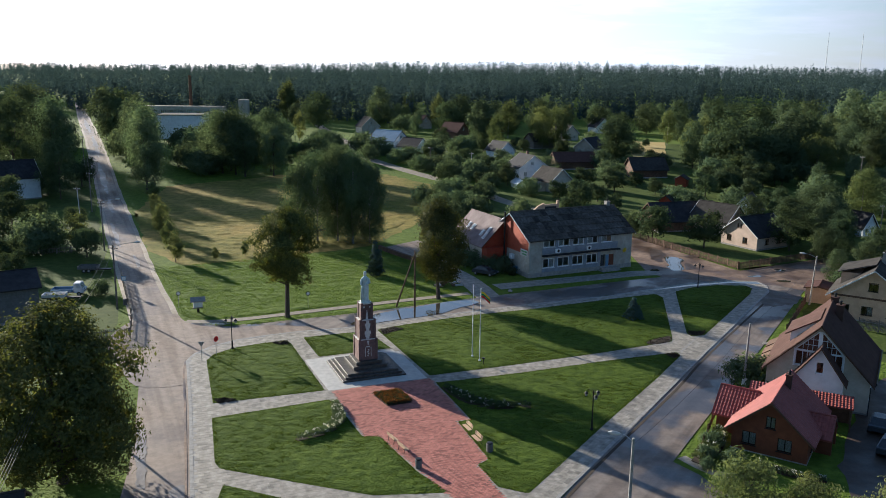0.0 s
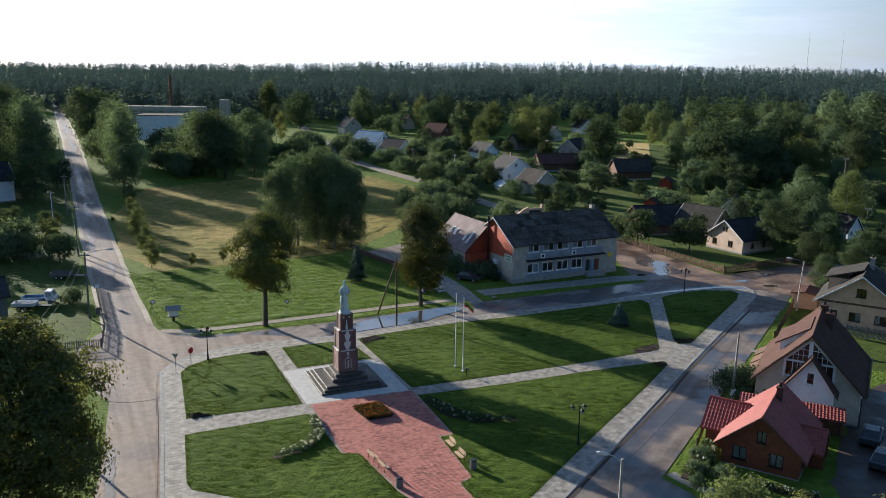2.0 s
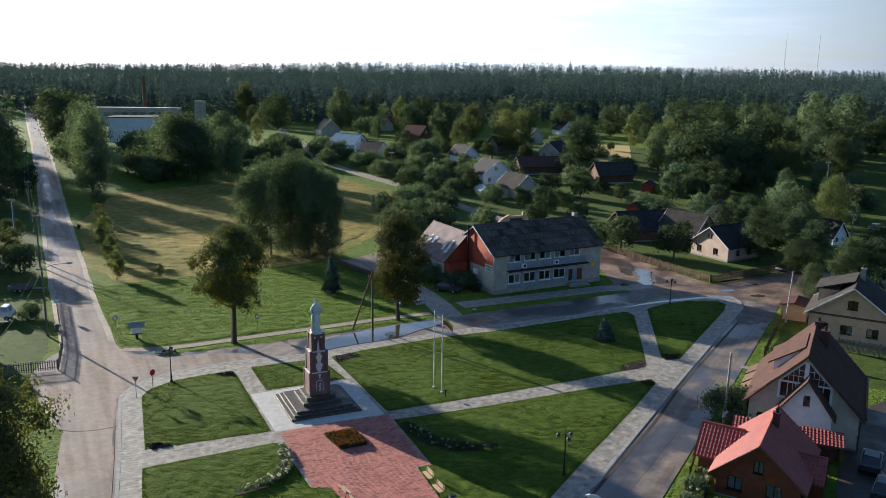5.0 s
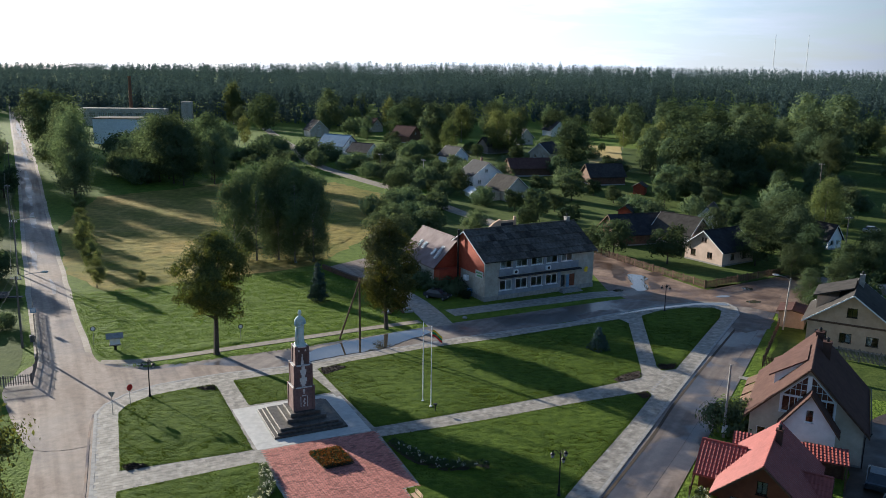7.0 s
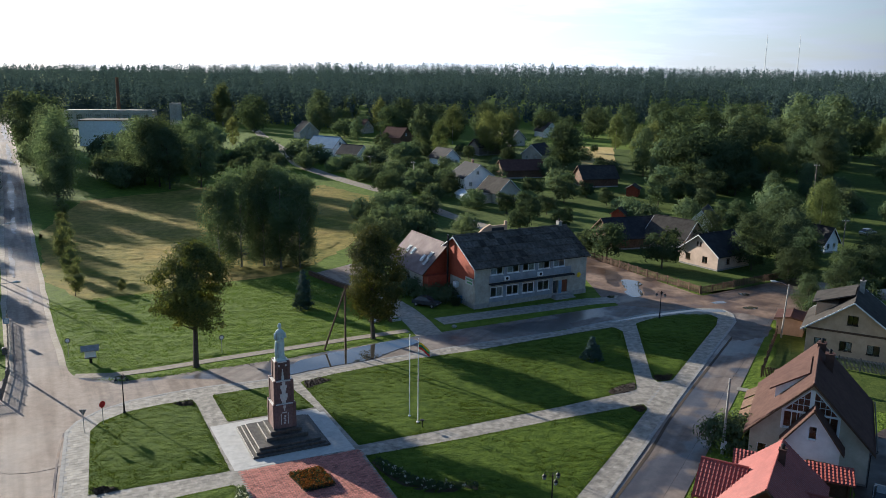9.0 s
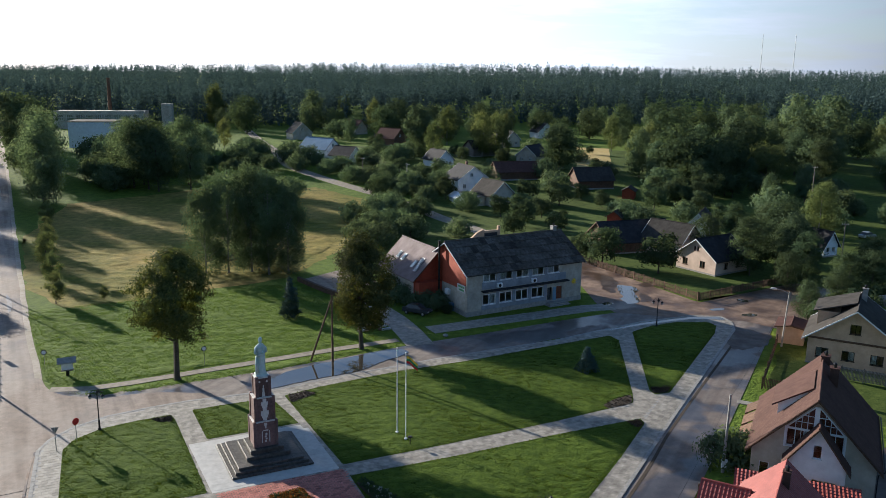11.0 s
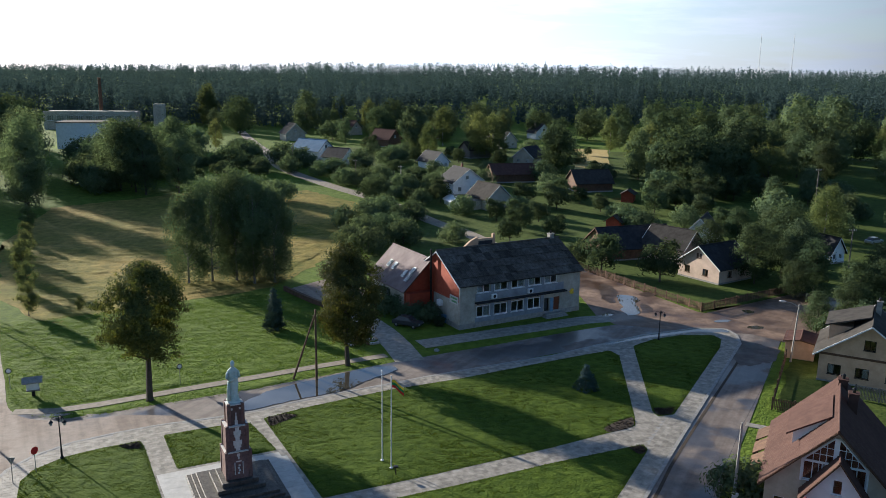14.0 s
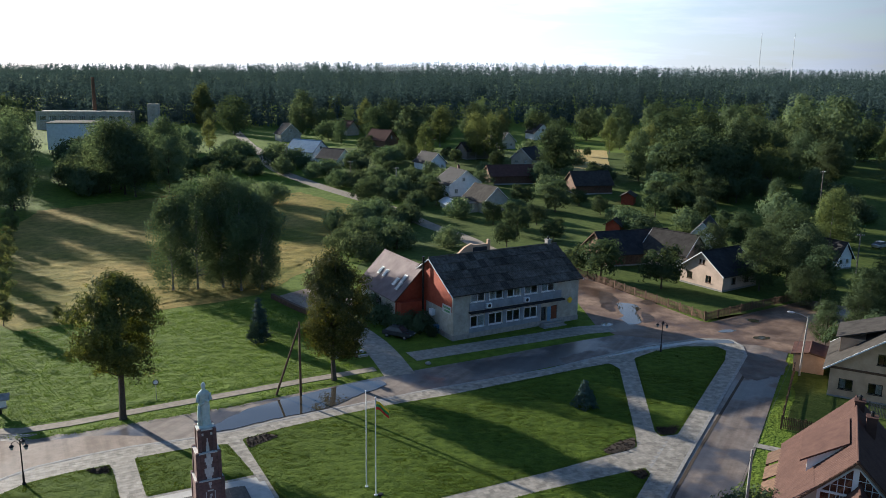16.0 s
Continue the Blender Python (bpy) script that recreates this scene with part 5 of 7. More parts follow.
def tree(name, label, x, y, h, r, base, leaf, seed, clumps=200, per=40, spread=0.55, size=0.2, shape="round", bark=None, droop=0.0, trunk=0.28, stems=1, group="", turn=0.0, z=None, limbs=True, lobe_count=26, strand=0.0, corners=4):
    """Trunk, limbs and a crown of many leaves."""
    rng = random.Random(seed)
    t = thing(name, label, "tree", x, y, height(x, y) if z is None else z, turn, group)
    bm = BM()
    cen = crown_points(rng, clumps, r, base, h * 0.985, shape, lobe_count)
    top = h * (0.95 if shape == "cone" else 0.72)
    for q in range(stems):
        lean = Vector((rng.uniform(-1, 1), rng.uniform(-1, 1), 0)) * (0.5 * (stems > 1) + 0.12)
        foot = Vector((rng.uniform(-1, 1), rng.uniform(-1, 1), 0)) * (0.9 if stems > 1 else 0)
        tube(bm, [foot + Vector((0, 0, -0.2)), foot + Vector((0, 0, 0.4)), foot + lean * base * 0.4 + Vector((0, 0, base)), foot + lean * h * 0.3 + Vector((0, 0, top))], [trunk * 1.35, trunk, trunk * 0.75, trunk * 0.12], 7)
    if shape != "cone" and limbs:
        for q in range(14):
            c = cen[rng.randrange(len(cen))]
            z = base * 0.9 + (max(c[2], base) - base) * 0.45
            tube(bm, [(0, 0, z), (c[0] * 0.5, c[1] * 0.5, (z + c[2]) / 2), (c[0] * 0.95, c[1] * 0.95, c[2])], [trunk * 0.4, trunk * 0.22, trunk * 0.05], 5)
    part("trunk", bm, bark or M_BARK, t)
    me = leaf_mesh("crown", cen, per, spread, size, seed, droop, mid=(0, 0, base + (h - base) * 0.42), strand=strand, corners=corners)
    me.materials.append(leaf)
    o = new("crown", me)
    o.parent = t
    return t


tree("maple_tree", "rounded maple with dark green crown beside the street", -28.7, 103.3, 15.4, 4.4, 4.9, M_MAPLE, 11, 440, 54, 0.4, 0.155, "round", trunk=0.36, lobe_count=17)
tree("maple_tree", "tall dense maple standing beside the utility pole", -9.3, 115.2, 15.2, 4.3, 2.6, M_MAPLE, 12, 440, 54, 0.4, 0.155, "tall", trunk=0.32, lobe_count=16)
tree("oak_tree", "broad oak with dark yellow-green leaves beside the road", -33.6, 56.5, 15.1, 6.5, 0.6, M_OAK, 13, 900, 52, 0.46, 0.165, "round", trunk=0.42, lobe_count=22)
for i, (x, y, h, r) in enumerate(((-40.6, 151.4, 16.2, 2.9), (-37.2, 153, 18.6, 3.3), (-33.4, 154, 20.4, 3.5), (-30.0, 152.4, 19.0, 3.3), (-26.9, 153.5, 16.6, 2.9), (-34.6, 157, 18.4, 3.4), (-29.0, 157.5, 17.2, 3.2))):
    tree("birch_tree", "tall weeping birch in a close clump on the meadow", x, y, h + 0.8, r + 1.1, 1.5, M_BIRCH, 20 + i, 340, 40, 0.42, 0.17, "weep", M_BIRCHBARK, 0.0, 0.2, group="birch clump", strand=2.6, lobe_count=24)
tree("spruce_tree", "dark young spruce beside the lot", -21.0, 127.9, 6.5, 1.65, 0.5, M_BLUENEEDLE, 31, 150, 34, 0.2, 0.14, "cone", droop=0.15, trunk=0.12)
tree("blue_spruce", "small blue spruce on the lawn", 18.3, 109.0, 3.3, 1.5, 0.15, M_BLUENEEDLE, 32, 150, 24, 0.12, 0.09, "cone", droop=0.1, trunk=0.07, z=0.1)

# models of the trees of the village, copied with their own size and turn
KINDS = {
    "lime": tree("linden_tree", "leafy linden among gardens", -91, 245, 19, 6, 2.5, M_BIRCH, 41, 170, 46, 0.95, 0.3, "round", corners=3),
    "ash": tree("ash_tree", "tall broad ash among gardens", -86, 243, 20.5, 6.8, 2.5, M_DARKLEAF, 42, 170, 46, 0.95, 0.31, "wide", corners=3),
    "willow": tree("willow_tree", "rounded pale willow in the gardens", 93, 263, 13.5, 7.0, 1.0, M_LIME, 43, 160, 50, 0.85, 0.28, "wide", droop=0.9, corners=3),
    "birch": tree("silver_birch", "slender silver birch among gardens", 9, 314, 17, 5.0, 2.0, M_LIME, 44, 150, 50, 0.7, 0.25, "tall", M_BIRCHBARK, 0.9, corners=3, limbs=False),
    "apple": tree("apple_tree", "low spreading fruit tree", 29, 165, 7.4, 4.2, 1.3, M_DARKLEAF, 45, 90, 34, 0.55, 0.26, "wide", trunk=0.18, corners=3),
    "bush": tree("garden_bush", "dense rounded garden bush", -12, 193, 5.0, 4.0, 0.3, M_BIRCH, 46, 85, 30, 0.6, 0.27, "wide", trunk=0.12, corners=3),
    "far_lime": tree("distant_linden", "leafy linden before the woods", -15, 329, 17, 5.6, 1.5, M_BIRCH, 48, 110, 34, 1.0, 0.42, "round", limbs=False, corners=3),
    "far_ash": tree("distant_ash", "broad dark ash before the woods", 34, 288, 15, 6.2, 1.0, M_DARKLEAF, 49, 110, 34, 1.05, 0.42, "wide", limbs=False, corners=3),
    "far_birch": tree("distant_birch", "tall pale birch before the woods", -127, 440, 20, 4.6, 1.5, M_LIME, 50, 100, 34, 0.85, 0.4, "tall", M_BIRCHBARK, 0.8, limbs=False, corners=3),
    "young": tree("young_tree", "slim young roadside tree", -57, 132, 5.2, 1.3, 0.9, M_LIME, 47, 60, 34, 0.3, 0.15, "tall", trunk=0.07),
}
SIZES = {"lime": 19, "ash": 20.5, "willow": 13.5, "birch": 17, "apple": 7.4, "bush": 5.0, "young": 5.2, "far_lime": 17, "far_ash": 15, "far_birch": 20}


def plant(kind, places, slim=1.0):
    for x, y, h in places:
        s = h / SIZES[kind]
        c = copy_thing(KINDS[kind], pose(x, y, height(x, y) - 0.05, 0, 0, (x * 37 + y * 53) % 360))
        c.scale = (s * slim, s * slim, s)


plant("lime", [(-96, 253, 19), (-77, 250, 20), (-90, 250, 18), (-82, 240, 17.5), (-74, 243, 16)])
plant("lime", [(-140, 235, 24), (-135, 227, 21), (-145, 243, 21)])
plant("lime", [(-132, 270, 20), (-116, 245, 22), (-126, 259, 21), (-121, 252, 19)], 0.86)
plant("bush", [(-106, 254, 6), (-101, 250, 7), (-98, 246, 6), (-95, 241, 7)])
plant("far_lime", [(-163, 311, 21), (71, 378, 17), (-15, 329, 17)])
plant("ash", [(-139, 214, 25), (-173, 277, 25), (34, 288, 15)])
plant("lime", [(-100.5, 213, 20), (-103.5, 219.5, 22.5)], 0.86)
plant("far_ash", [(-156, 312, 21), (73, 308, 18), (86, 310, 19), (99, 300, 17)])
plant("far_lime", [(129, 336, 23), (133, 312, 23), (111, 358, 17), (88, 401, 15), (-72, 416, 20), (70, 430, 13), (105, 330, 16), (150, 360, 22), (165, 330, 20)])
plant("birch", [(80, 193, 13.5), (140, 290, 17)])
plant("far_birch", [(-8, 300, 15), (-5, 359, 17), (14, 318, 17), (-127, 440, 23), (60, 340, 15), (16, 308, 16)])
plant("ash", [(52.9, 131, 6.4), (64, 144, 8), (58, 133, 7.4), (70, 150, 7.5), (60, 163, 12.8), (54, 159, 11), (50, 172, 9), (64, 172, 11), (61, 190, 8.5), (78, 280, 14), (112, 270, 14)])
plant("far_ash", [(120, 305, 18)])
plant("lime", [(60.5, 158.5, 11.5), (95, 175, 8)])
plant("apple", [(38, 159, 7.2), (24.9, 168.2, 5.2), (17, 203, 7), (14, 190, 5.6), (28, 230, 7), (-20, 232, 7), (24, 196, 5), (22, 214, 5), (30, 244, 6), (52, 226, 7)])
plant("bush", [(-17, 190, 5), (-8, 186, 5), (-54, 381, 8), (-57, 295, 7), (-14, 176, 5), (-85, 135, 5.5), (-120, 285, 8.5), (-74, 300, 5)])
plant("bush", [(-30, 290, 6), (-20, 300, 6), (10, 240, 5), (56, 210, 5), (80, 220, 7), (60, 250, 7), (88, 205, 5), (98, 225, 6), (105, 245, 6)])
plant("young", [(-69, 153, 7), (-63, 143, 5.6), (-51, 135, 2.4), (-47, 139, 2.8), (-82, 178, 5), (-78, 138, 7.4), (-75, 165, 6), (-89, 192, 6), (30, 84.5, 4)])
plant("willow", [(20.2, 57.0, 5.7), (24.6, 56.6, 4.3), (31.0, 56.6, 4.4)])
plant("bush", [(27.6, 85.5, 3.4), (27.8, 56, 2.8), (20.5, 69.8, 1.5), (19.6, 67.4, 1.3), (21.6, 66.6, 1.4), (19.2, 65.4, 1.0), (-5.6, 136.2, 3.0), (-8.4, 138.6, 3.4), (-3.4, 136.6, 2.4), (-2.7, 134.2, 2.7), (-0.2, 133.5, 2.6), (34, 57, 4)])
plant("apple", [(53, 126, 5.0), (56.5, 118, 4.0), (60, 130, 6.0), (-95, 140, 6), (-104, 158, 7), (-98, 120, 6), (-120, 180, 8), (-73, 88, 6), (-82, 108, 5)])
plant("ash", [(-130, 150, 12), (-150, 185, 18), (-115, 195, 15), (-165, 220, 20), (-185, 260, 22)])
plant("far_ash", [(-200, 300, 22)])

plant("far_ash", [(118, 380, 18), (60, 400, 15), (10, 400, 16), (-30, 420, 17), (-100, 400, 18), (140, 420, 17), (100, 440, 16)])
plant("lime", [(88, 262, 9), (110, 285, 15), (128, 262, 14), (140, 245, 13), (70, 250, 10), (98, 246, 10), (84, 234, 9), (120, 232, 11), (152, 275, 16)])
plant("birch", [(130, 215, 12)])
plant("far_birch", [(-40, 400, 18), (-60, 440, 18), (76, 330, 16), (94, 345, 17), (-90, 330, 12)])
plant("apple", [(60, 232, 7), (90, 214, 7), (104, 208, 7), (112, 196, 7), (110, 170, 8), (-2, 236, 6), (20, 236, 6)])
plant("bush", [(-14, 214, 4), (2, 190, 4), (-10, 204, 3.5), (18, 225, 4), (0, 262, 5), (-12, 250, 5), (-26, 258, 5), (-36, 276, 5), (-50, 290, 6), (28, 270, 6), (-70, 300, 7)])
plant("bush", [(-100, 275, 8), (-112, 292, 8), (-88, 290, 8), (-96, 320, 9), (-72, 285, 7), (-108, 262, 7), (-92, 262, 6), (-110, 330, 9), (-60, 275, 5)])

plant("bush", [(-46, 287, 4.0), (-40, 273, 4.7), (-31, 260, 4.8), (-21, 248, 4.9), (-14, 241, 3.4), (-13, 245, 5.4), (-7, 233, 4.0), (-21, 261, 5.8), (-5, 250, 5.4), (-5, 281, 4.0), (-28, 284, 3.8), (-7, 214, 4.4), (-14, 219, 4.7), (-16, 212, 5.2), (-19, 225, 3.6), (-18, 208, 5.2), (-19, 184, 4.1), (-38, 286, 3.5), (-2, 267, 4.5), (4, 222, 4.6), (10, 262, 4.6)])
plant("apple", [(-34, 270, 4.3), (-18, 243, 3.6), (-10, 236, 4.0), (-8, 260, 4.5), (-18, 278, 4.9), (-10, 206, 5.5), (-31, 286, 5.0), (-19, 196, 4.8), (-11, 258, 5.5), (12, 214, 5.5)])
plant("far_ash", [(66, 259, 15), (72, 262, 16), (78, 260, 14), (83, 266, 15), (68, 268, 18)])
plant("far_lime", [(61, 266, 13), (58, 276, 15), (76, 274, 17)], 0.85)
plant("far_birch", [(60, 292, 15), (65, 296, 16)])
plant("apple", [(59, 233, 7.5), (66, 236, 7), (72, 244, 7.5), (64, 226, 5.5), (78, 246, 7), (86, 250, 6.5)])
plant("ash", [(62.5, 174, 11), (68, 181, 11.5), (65, 168, 9)], 1.15)
plant("willow", [(93.5, 271, 11)])
plant("birch", [(84, 200, 12)])
plant("ash", [(61, 152, 9.5), (61, 157, 10), (72, 152, 9), (68.5, 145, 8), (76, 149, 8), (57, 149.5, 6.5)])
plant("bush", [(-59.4, 110.6, 2.2), (-85, 137, 6.5), (-68, 101, 3.2)])
plant("apple", [(-74, 133.5, 5.6)])
plant("apple", [(-90, 158, 5), (-100, 160, 5), (-122, 201, 7), (-128, 204, 7.5), (-121, 216, 8), (-84, 126, 5), (-78, 118, 4.5), (-92, 146, 6)])


def thicket(kinds, count, x0, x1, y0, y1, h0, h1, seed, keep=lambda x, y: True):
    """Trees strewn over a stretch of the plan."""
    rng = random.Random(seed)
    done = []
    while len(done) < count:
        x, y = rng.uniform(x0, x1), rng.uniform(y0, y1)
        if keep(x, y) and all((x - a) ** 2 + (y - b) ** 2 > 14 for a, b in done):
            done.append((x, y))
            plant(rng.choice(kinds), [(x, y, rng.uniform(h0, h1))])


thicket(("far_lime", "far_ash", "far_birch"), 22, 58, 150, 262, 340, 8, 14, 51, lambda x, y: x > 62 + (y - 262) * 0.1)
thicket(("bush", "apple"), 12, 52, 128, 196, 262, 3, 7, 52, lambda x, y: not (84 < x < 100 and 188 < y < 205))
thicket(("far_ash", "far_lime", "far_birch", "far_lime"), 42, -150, 210, 348, 452, 8, 15, 53, lambda x, y: not (40 < x < 60 and y < 370) and not (-215 < x < -120) and abs(x + 90) > 14)
thicket(("bush", "apple", "bush"), 34, -45, 50, 200, 330, 3, 6.5, 54, lambda x, y: abs((x + 20) + (y - 240) * 0.55) > 9 and not (-2 < x < 18 and 205 < y < 260))
thicket(("bush", "apple", "bush"), 22, -98, -48, 262, 340, 3.4, 5.6, 56, lambda x, y: (x + 20) + (y - 240) * 0.55 < -9)
thicket(("bush", "far_lime"), 26, -190, -100, 250, 330, 4, 10, 55, lambda x, y: abs(x + 0.586 * y - 13.2) > 9 and not (-152 < x < -120 and y > 270))


def forest():
    """The pine wood on the hill: crowns of many small needle sprays, all in one mass."""
    rng = random.Random(6)
    spots = []
    for i in range(8200):
        y = 430 + 380 * (rng.random() ** 1.2)
        x = rng.uniform(-0.66, 0.66) * y + rng.uniform(-20, 20)
        edge = 455 + 25 * math.sin(x * 0.018) + 14 * math.sin(x * 0.05 + 1) + (25 if x > 100 else 0)
        if y > edge:
            tall = 16.2 + 2.6 * smooth_step(-50, 250, x) + 5.5 * math.exp(-((x + 20) / 210) ** 2)
            spots.append((x, y, tall + rng.gauss(0, 1.3), 0.04 if y < edge + 28 else 0.42))
    g = np.random.default_rng(5)
    p = np.array(spots)
    base = np.array([height(x, y) for x, y, h, low in spots])
    sprays = np.where(p[:, 3] < 0.1, 105, np.where(p[:, 1] < 600, 60, 40))
    who = np.repeat(np.arange(len(p)), sprays)
    n = len(who)
    h = p[who, 2]
    wide = (p[:, 2] * g.uniform(0.11, 0.17, len(p)))[who]
    low = p[who, 3]
    u = g.uniform(0, 1, n)
    turn = g.uniform(0, 2 * math.pi, n)
    out = wide * (1 - u) ** 0.55 * np.minimum(1, 0.45 + 2.2 * u) * np.sqrt(g.uniform(0.12, 1, n))
    c = np.stack([p[who, 0] + out * np.cos(turn), p[who, 1] + out * np.sin(turn), base[who] + h * (low + (0.96 - low) * u)], axis=1)
    way = np.stack([np.cos(turn), np.sin(turn), 0.25 + 0.9 * u], axis=1)
    up = way + g.normal(0, 0.35, (n, 3))
    b = np.cross(up, g.normal(0, 1, (n, 3)))
    b /= np.linalg.norm(b, axis=1)[:, None]
    a = np.cross(b, up)
    a /= np.linalg.norm(a, axis=1)[:, None]
    s = (g.uniform(0.55, 1.05, n) * (1.1 - 0.5 * u))[:, None]
    v = np.stack([c - a * s * 0.7 - b * s * 0.6, c - a * s * 0.7 + b * s * 0.6, c + a * s], axis=1).reshape(-1, 3)
    me = mesh_of("pine_forest", v, np.arange(3 * n).reshape(-1, 3))
    me.materials.append(M_HAZENEEDLE)
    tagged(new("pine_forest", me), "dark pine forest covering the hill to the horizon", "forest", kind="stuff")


forest()

# ---- the square's furniture ----
def inside(x, y, poly):
    c = False
    for (x0, y0), (x1, y1) in zip(poly, poly[1:] + poly[:1]):
        if (y0 > y) != (y1 > y) and x < (x1 - x0) * (y - y0) / (y1 - y0) + x0:
            c = not c
    return c


def away(x, y, poly):
    """Distance from a point to the nearest edge of an outline."""
    best = 1e9
    for (x0, y0), (x1, y1) in zip(poly, poly[1:] + poly[:1]):
        dx, dy = x1 - x0, y1 - y0
        t = max(0.0, min(1.0, ((x - x0) * dx + (y - y0) * dy) / (dx * dx + dy * dy)))
        best = min(best, math.hypot(x - x0 - t * dx, y - y0 - t * dy))
    return best


def monument():
    mo = thing("monument", "stepped monument of red and grey stone with pale mosaic", "monument", -14.35, 85.3, 0.06, 28)
    for w, z0, z1 in ((7.2, 0, 0.22), (6.5, 0.22, 0.44), (5.8, 0.44, 0.66), (3.9, 0.66, 1.0), (3.0, 1.0, 1.36)):
        bm = BM()
        box(bm, -w / 2, -w / 2, z0 - (0.06 if z0 == 0 else 0), w / 2, w / 2, z1)
        bmesh.ops.bevel(bm, geom=bm.edges[:], offset=0.03, segments=1, affect="EDGES")
        st = part("step", bm, M_GRANITE, mo)
        k = int(w / 0.9)
        bm = BM()
        for i in range(1, k):
            u = -w / 2 + w * i / k
            box(bm, u - 0.012, -w / 2 - 0.004, z0 + 0.03, u + 0.012, -w / 2 + 0.5, z1 + 0.004)
            box(bm, -w / 2 - 0.004, u - 0.012, z0 + 0.03, -w / 2 + 0.5, u + 0.012, z1 + 0.004)
        part("joint", bm, M_SOIL, st)
    for w, z0, z1, name in ((2.2, 1.36, 3.7, "lower_shaft"), (1.9, 3.7, 5.9, "middle_shaft"), (1.42, 5.9, 7.7, "upper_shaft")):
        bm = BM()
        c = 0.2
        h = w / 2
        prism(bm, [(-h + c, -h + 0.06), (h - c, -h + 0.06), (h - 0.06, -h + c), (h - 0.06, h - c), (h - c, h - 0.06), (-h + c, h - 0.06), (-h + 0.06, h - c), (-h + 0.06, -h + c)], z0, z1)
        s = part(name, bm, M_REDSTONE, mo)
        for sx in (-1, 1):
            for sy in (-1, 1):
                bm = BM()
                x0, y0 = sx * (h - 0.28), sy * (h - 0.28)
                q = [(min(x0, sx * h), min(y0, sy * h)), (max(x0, sx * h), max(y0, sy * h))]
                box(bm, q[0][0], q[0][1], z0, q[1][0], q[1][1], z1 + 0.12)
                bmesh.ops.bevel(bm, geom=bm.edges[:], offset=0.03, segments=1, affect="EDGES")
                part("buttress", bm, M_REDSTONE, s)
        bm = BM()
        box(bm, -h + 0.02, -h + 0.02, z1, h - 0.02, h - 0.02, z1 + 0.07)
        part("coping", bm, M_PALE, s)
    # pale mosaic on the front: a stepped, tapering figure
    rows = ((0.04, 6.75, 7.05, -0.65), (0.08, 6.4, 6.75, -0.65), (0.12, 5.98, 6.4, -0.65), (0.16, 5.55, 5.86, -0.895), (0.31, 5.25, 5.55, -0.895), (0.24, 5.0, 5.25, -0.895), (0.17, 4.7, 5.0, -0.895), (0.35, 4.3, 4.7, -0.895), (0.28, 4.05, 4.3, -0.895), (0.18, 3.8, 4.05, -0.895), (0.12, 3.35, 3.6, -1.045), (0.06, 3.1, 3.35, -1.045), (0.22, 2.86, 2.96, -1.045))
    fields = [(-w, y - 0.03, z0, w, y, z1) for w, z0, z1, y in rows]
    fields += [(x, -1.075, 1.75, x + 0.06, -1.045, 2.84) for x in (-0.36, 0.3)]
    fields += [(-0.1 + 0.06 * (i % 2), -1.075, 1.8 + 0.22 * i, 0.06 + 0.06 * (i % 2), -1.045, 1.96 + 0.22 * i) for i in range(4)]
    fields += [(x, -0.685, 7.3, x + 0.14, -0.65, 7.48) for x in (-0.4, 0.26)]
    for q in fields:
        bm = BM()
        box(bm, *q)
        part("mosaic_field", bm, M_PALE, mo, "pale mosaic field")
    # figure on top, one plain draped shape
    bm = BM()
    segs = 20
    prof = [(0.62, 0), (0.6, 0.12), (0.5, 0.3), (0.47, 0.9), (0.45, 1.4), (0.42, 1.75), (0.46, 2.1), (0.5, 2.4), (0.48, 2.6), (0.3, 2.78), (0.15, 2.86), (0.15, 2.94), (0.21, 3.05), (0.23, 3.2), (0.18, 3.34), (0.06, 3.44)]
    rings = []
    for r, z in prof:
        ring = []
        for k in range(segs):
            a = 2 * math.pi * k / segs
            fold = 1 + (0.1 * math.sin(6 * a + z) + 0.06 * math.sin(11 * a) if z < 2.2 else 0.03 * math.sin(4 * a))
            wide = 1.1 if 0.9 < z < 2.7 else 1.0
            ring.append(bm.verts.new((r * fold * wide * math.cos(a), r * fold * 0.78 * math.sin(a) - (0.05 if z > 2.8 else 0), z)))
        rings.append(ring)
    for r0, r1 in zip(rings, rings[1:]):
        for k in range(segs):
            bm.faces.new((r0[k], r0[(k + 1) % segs], r1[(k + 1) % segs], r1[k]))
    bm.faces.new(rings[0][::-1])
    bm.faces.new(rings[-1])
    tube(bm, [(-0.5, -0.05, 2.5), (-0.62, -0.15, 2.0), (-0.35, -0.42, 1.75), (0.0, -0.48, 1.95)], [0.16, 0.15, 0.13, 0.1], 8)
    tube(bm, [(0.5, -0.05, 2.5), (0.62, -0.18, 2.05), (0.3, -0.45, 2.0), (0.02, -0.5, 2.15)], [0.16, 0.15, 0.13, 0.1], 8)
    tube(bm, [(-0.45, -0.1, 1.7), (-0.52, -0.2, 0.9), (-0.5, -0.25, 0.1)], [0.14, 0.17, 0.2], 8)
    box(bm, -0.6, -0.6, -0.14, 0.6, 0.6, 0.02)
    fig = part("statue", bm, M_STATUE)
    fig.matrix_basis = pose(-14.35, 85.3, 7.97, 0, 0, 28) @ Matrix.Diagonal((0.8, 0.82, 1, 1))
    for p in fig.data.polygons:
        p.use_smooth = len(p.vertices) == 4
    tagged(fig, "pale grey-green robed statue on the monument", "statue")


monument()


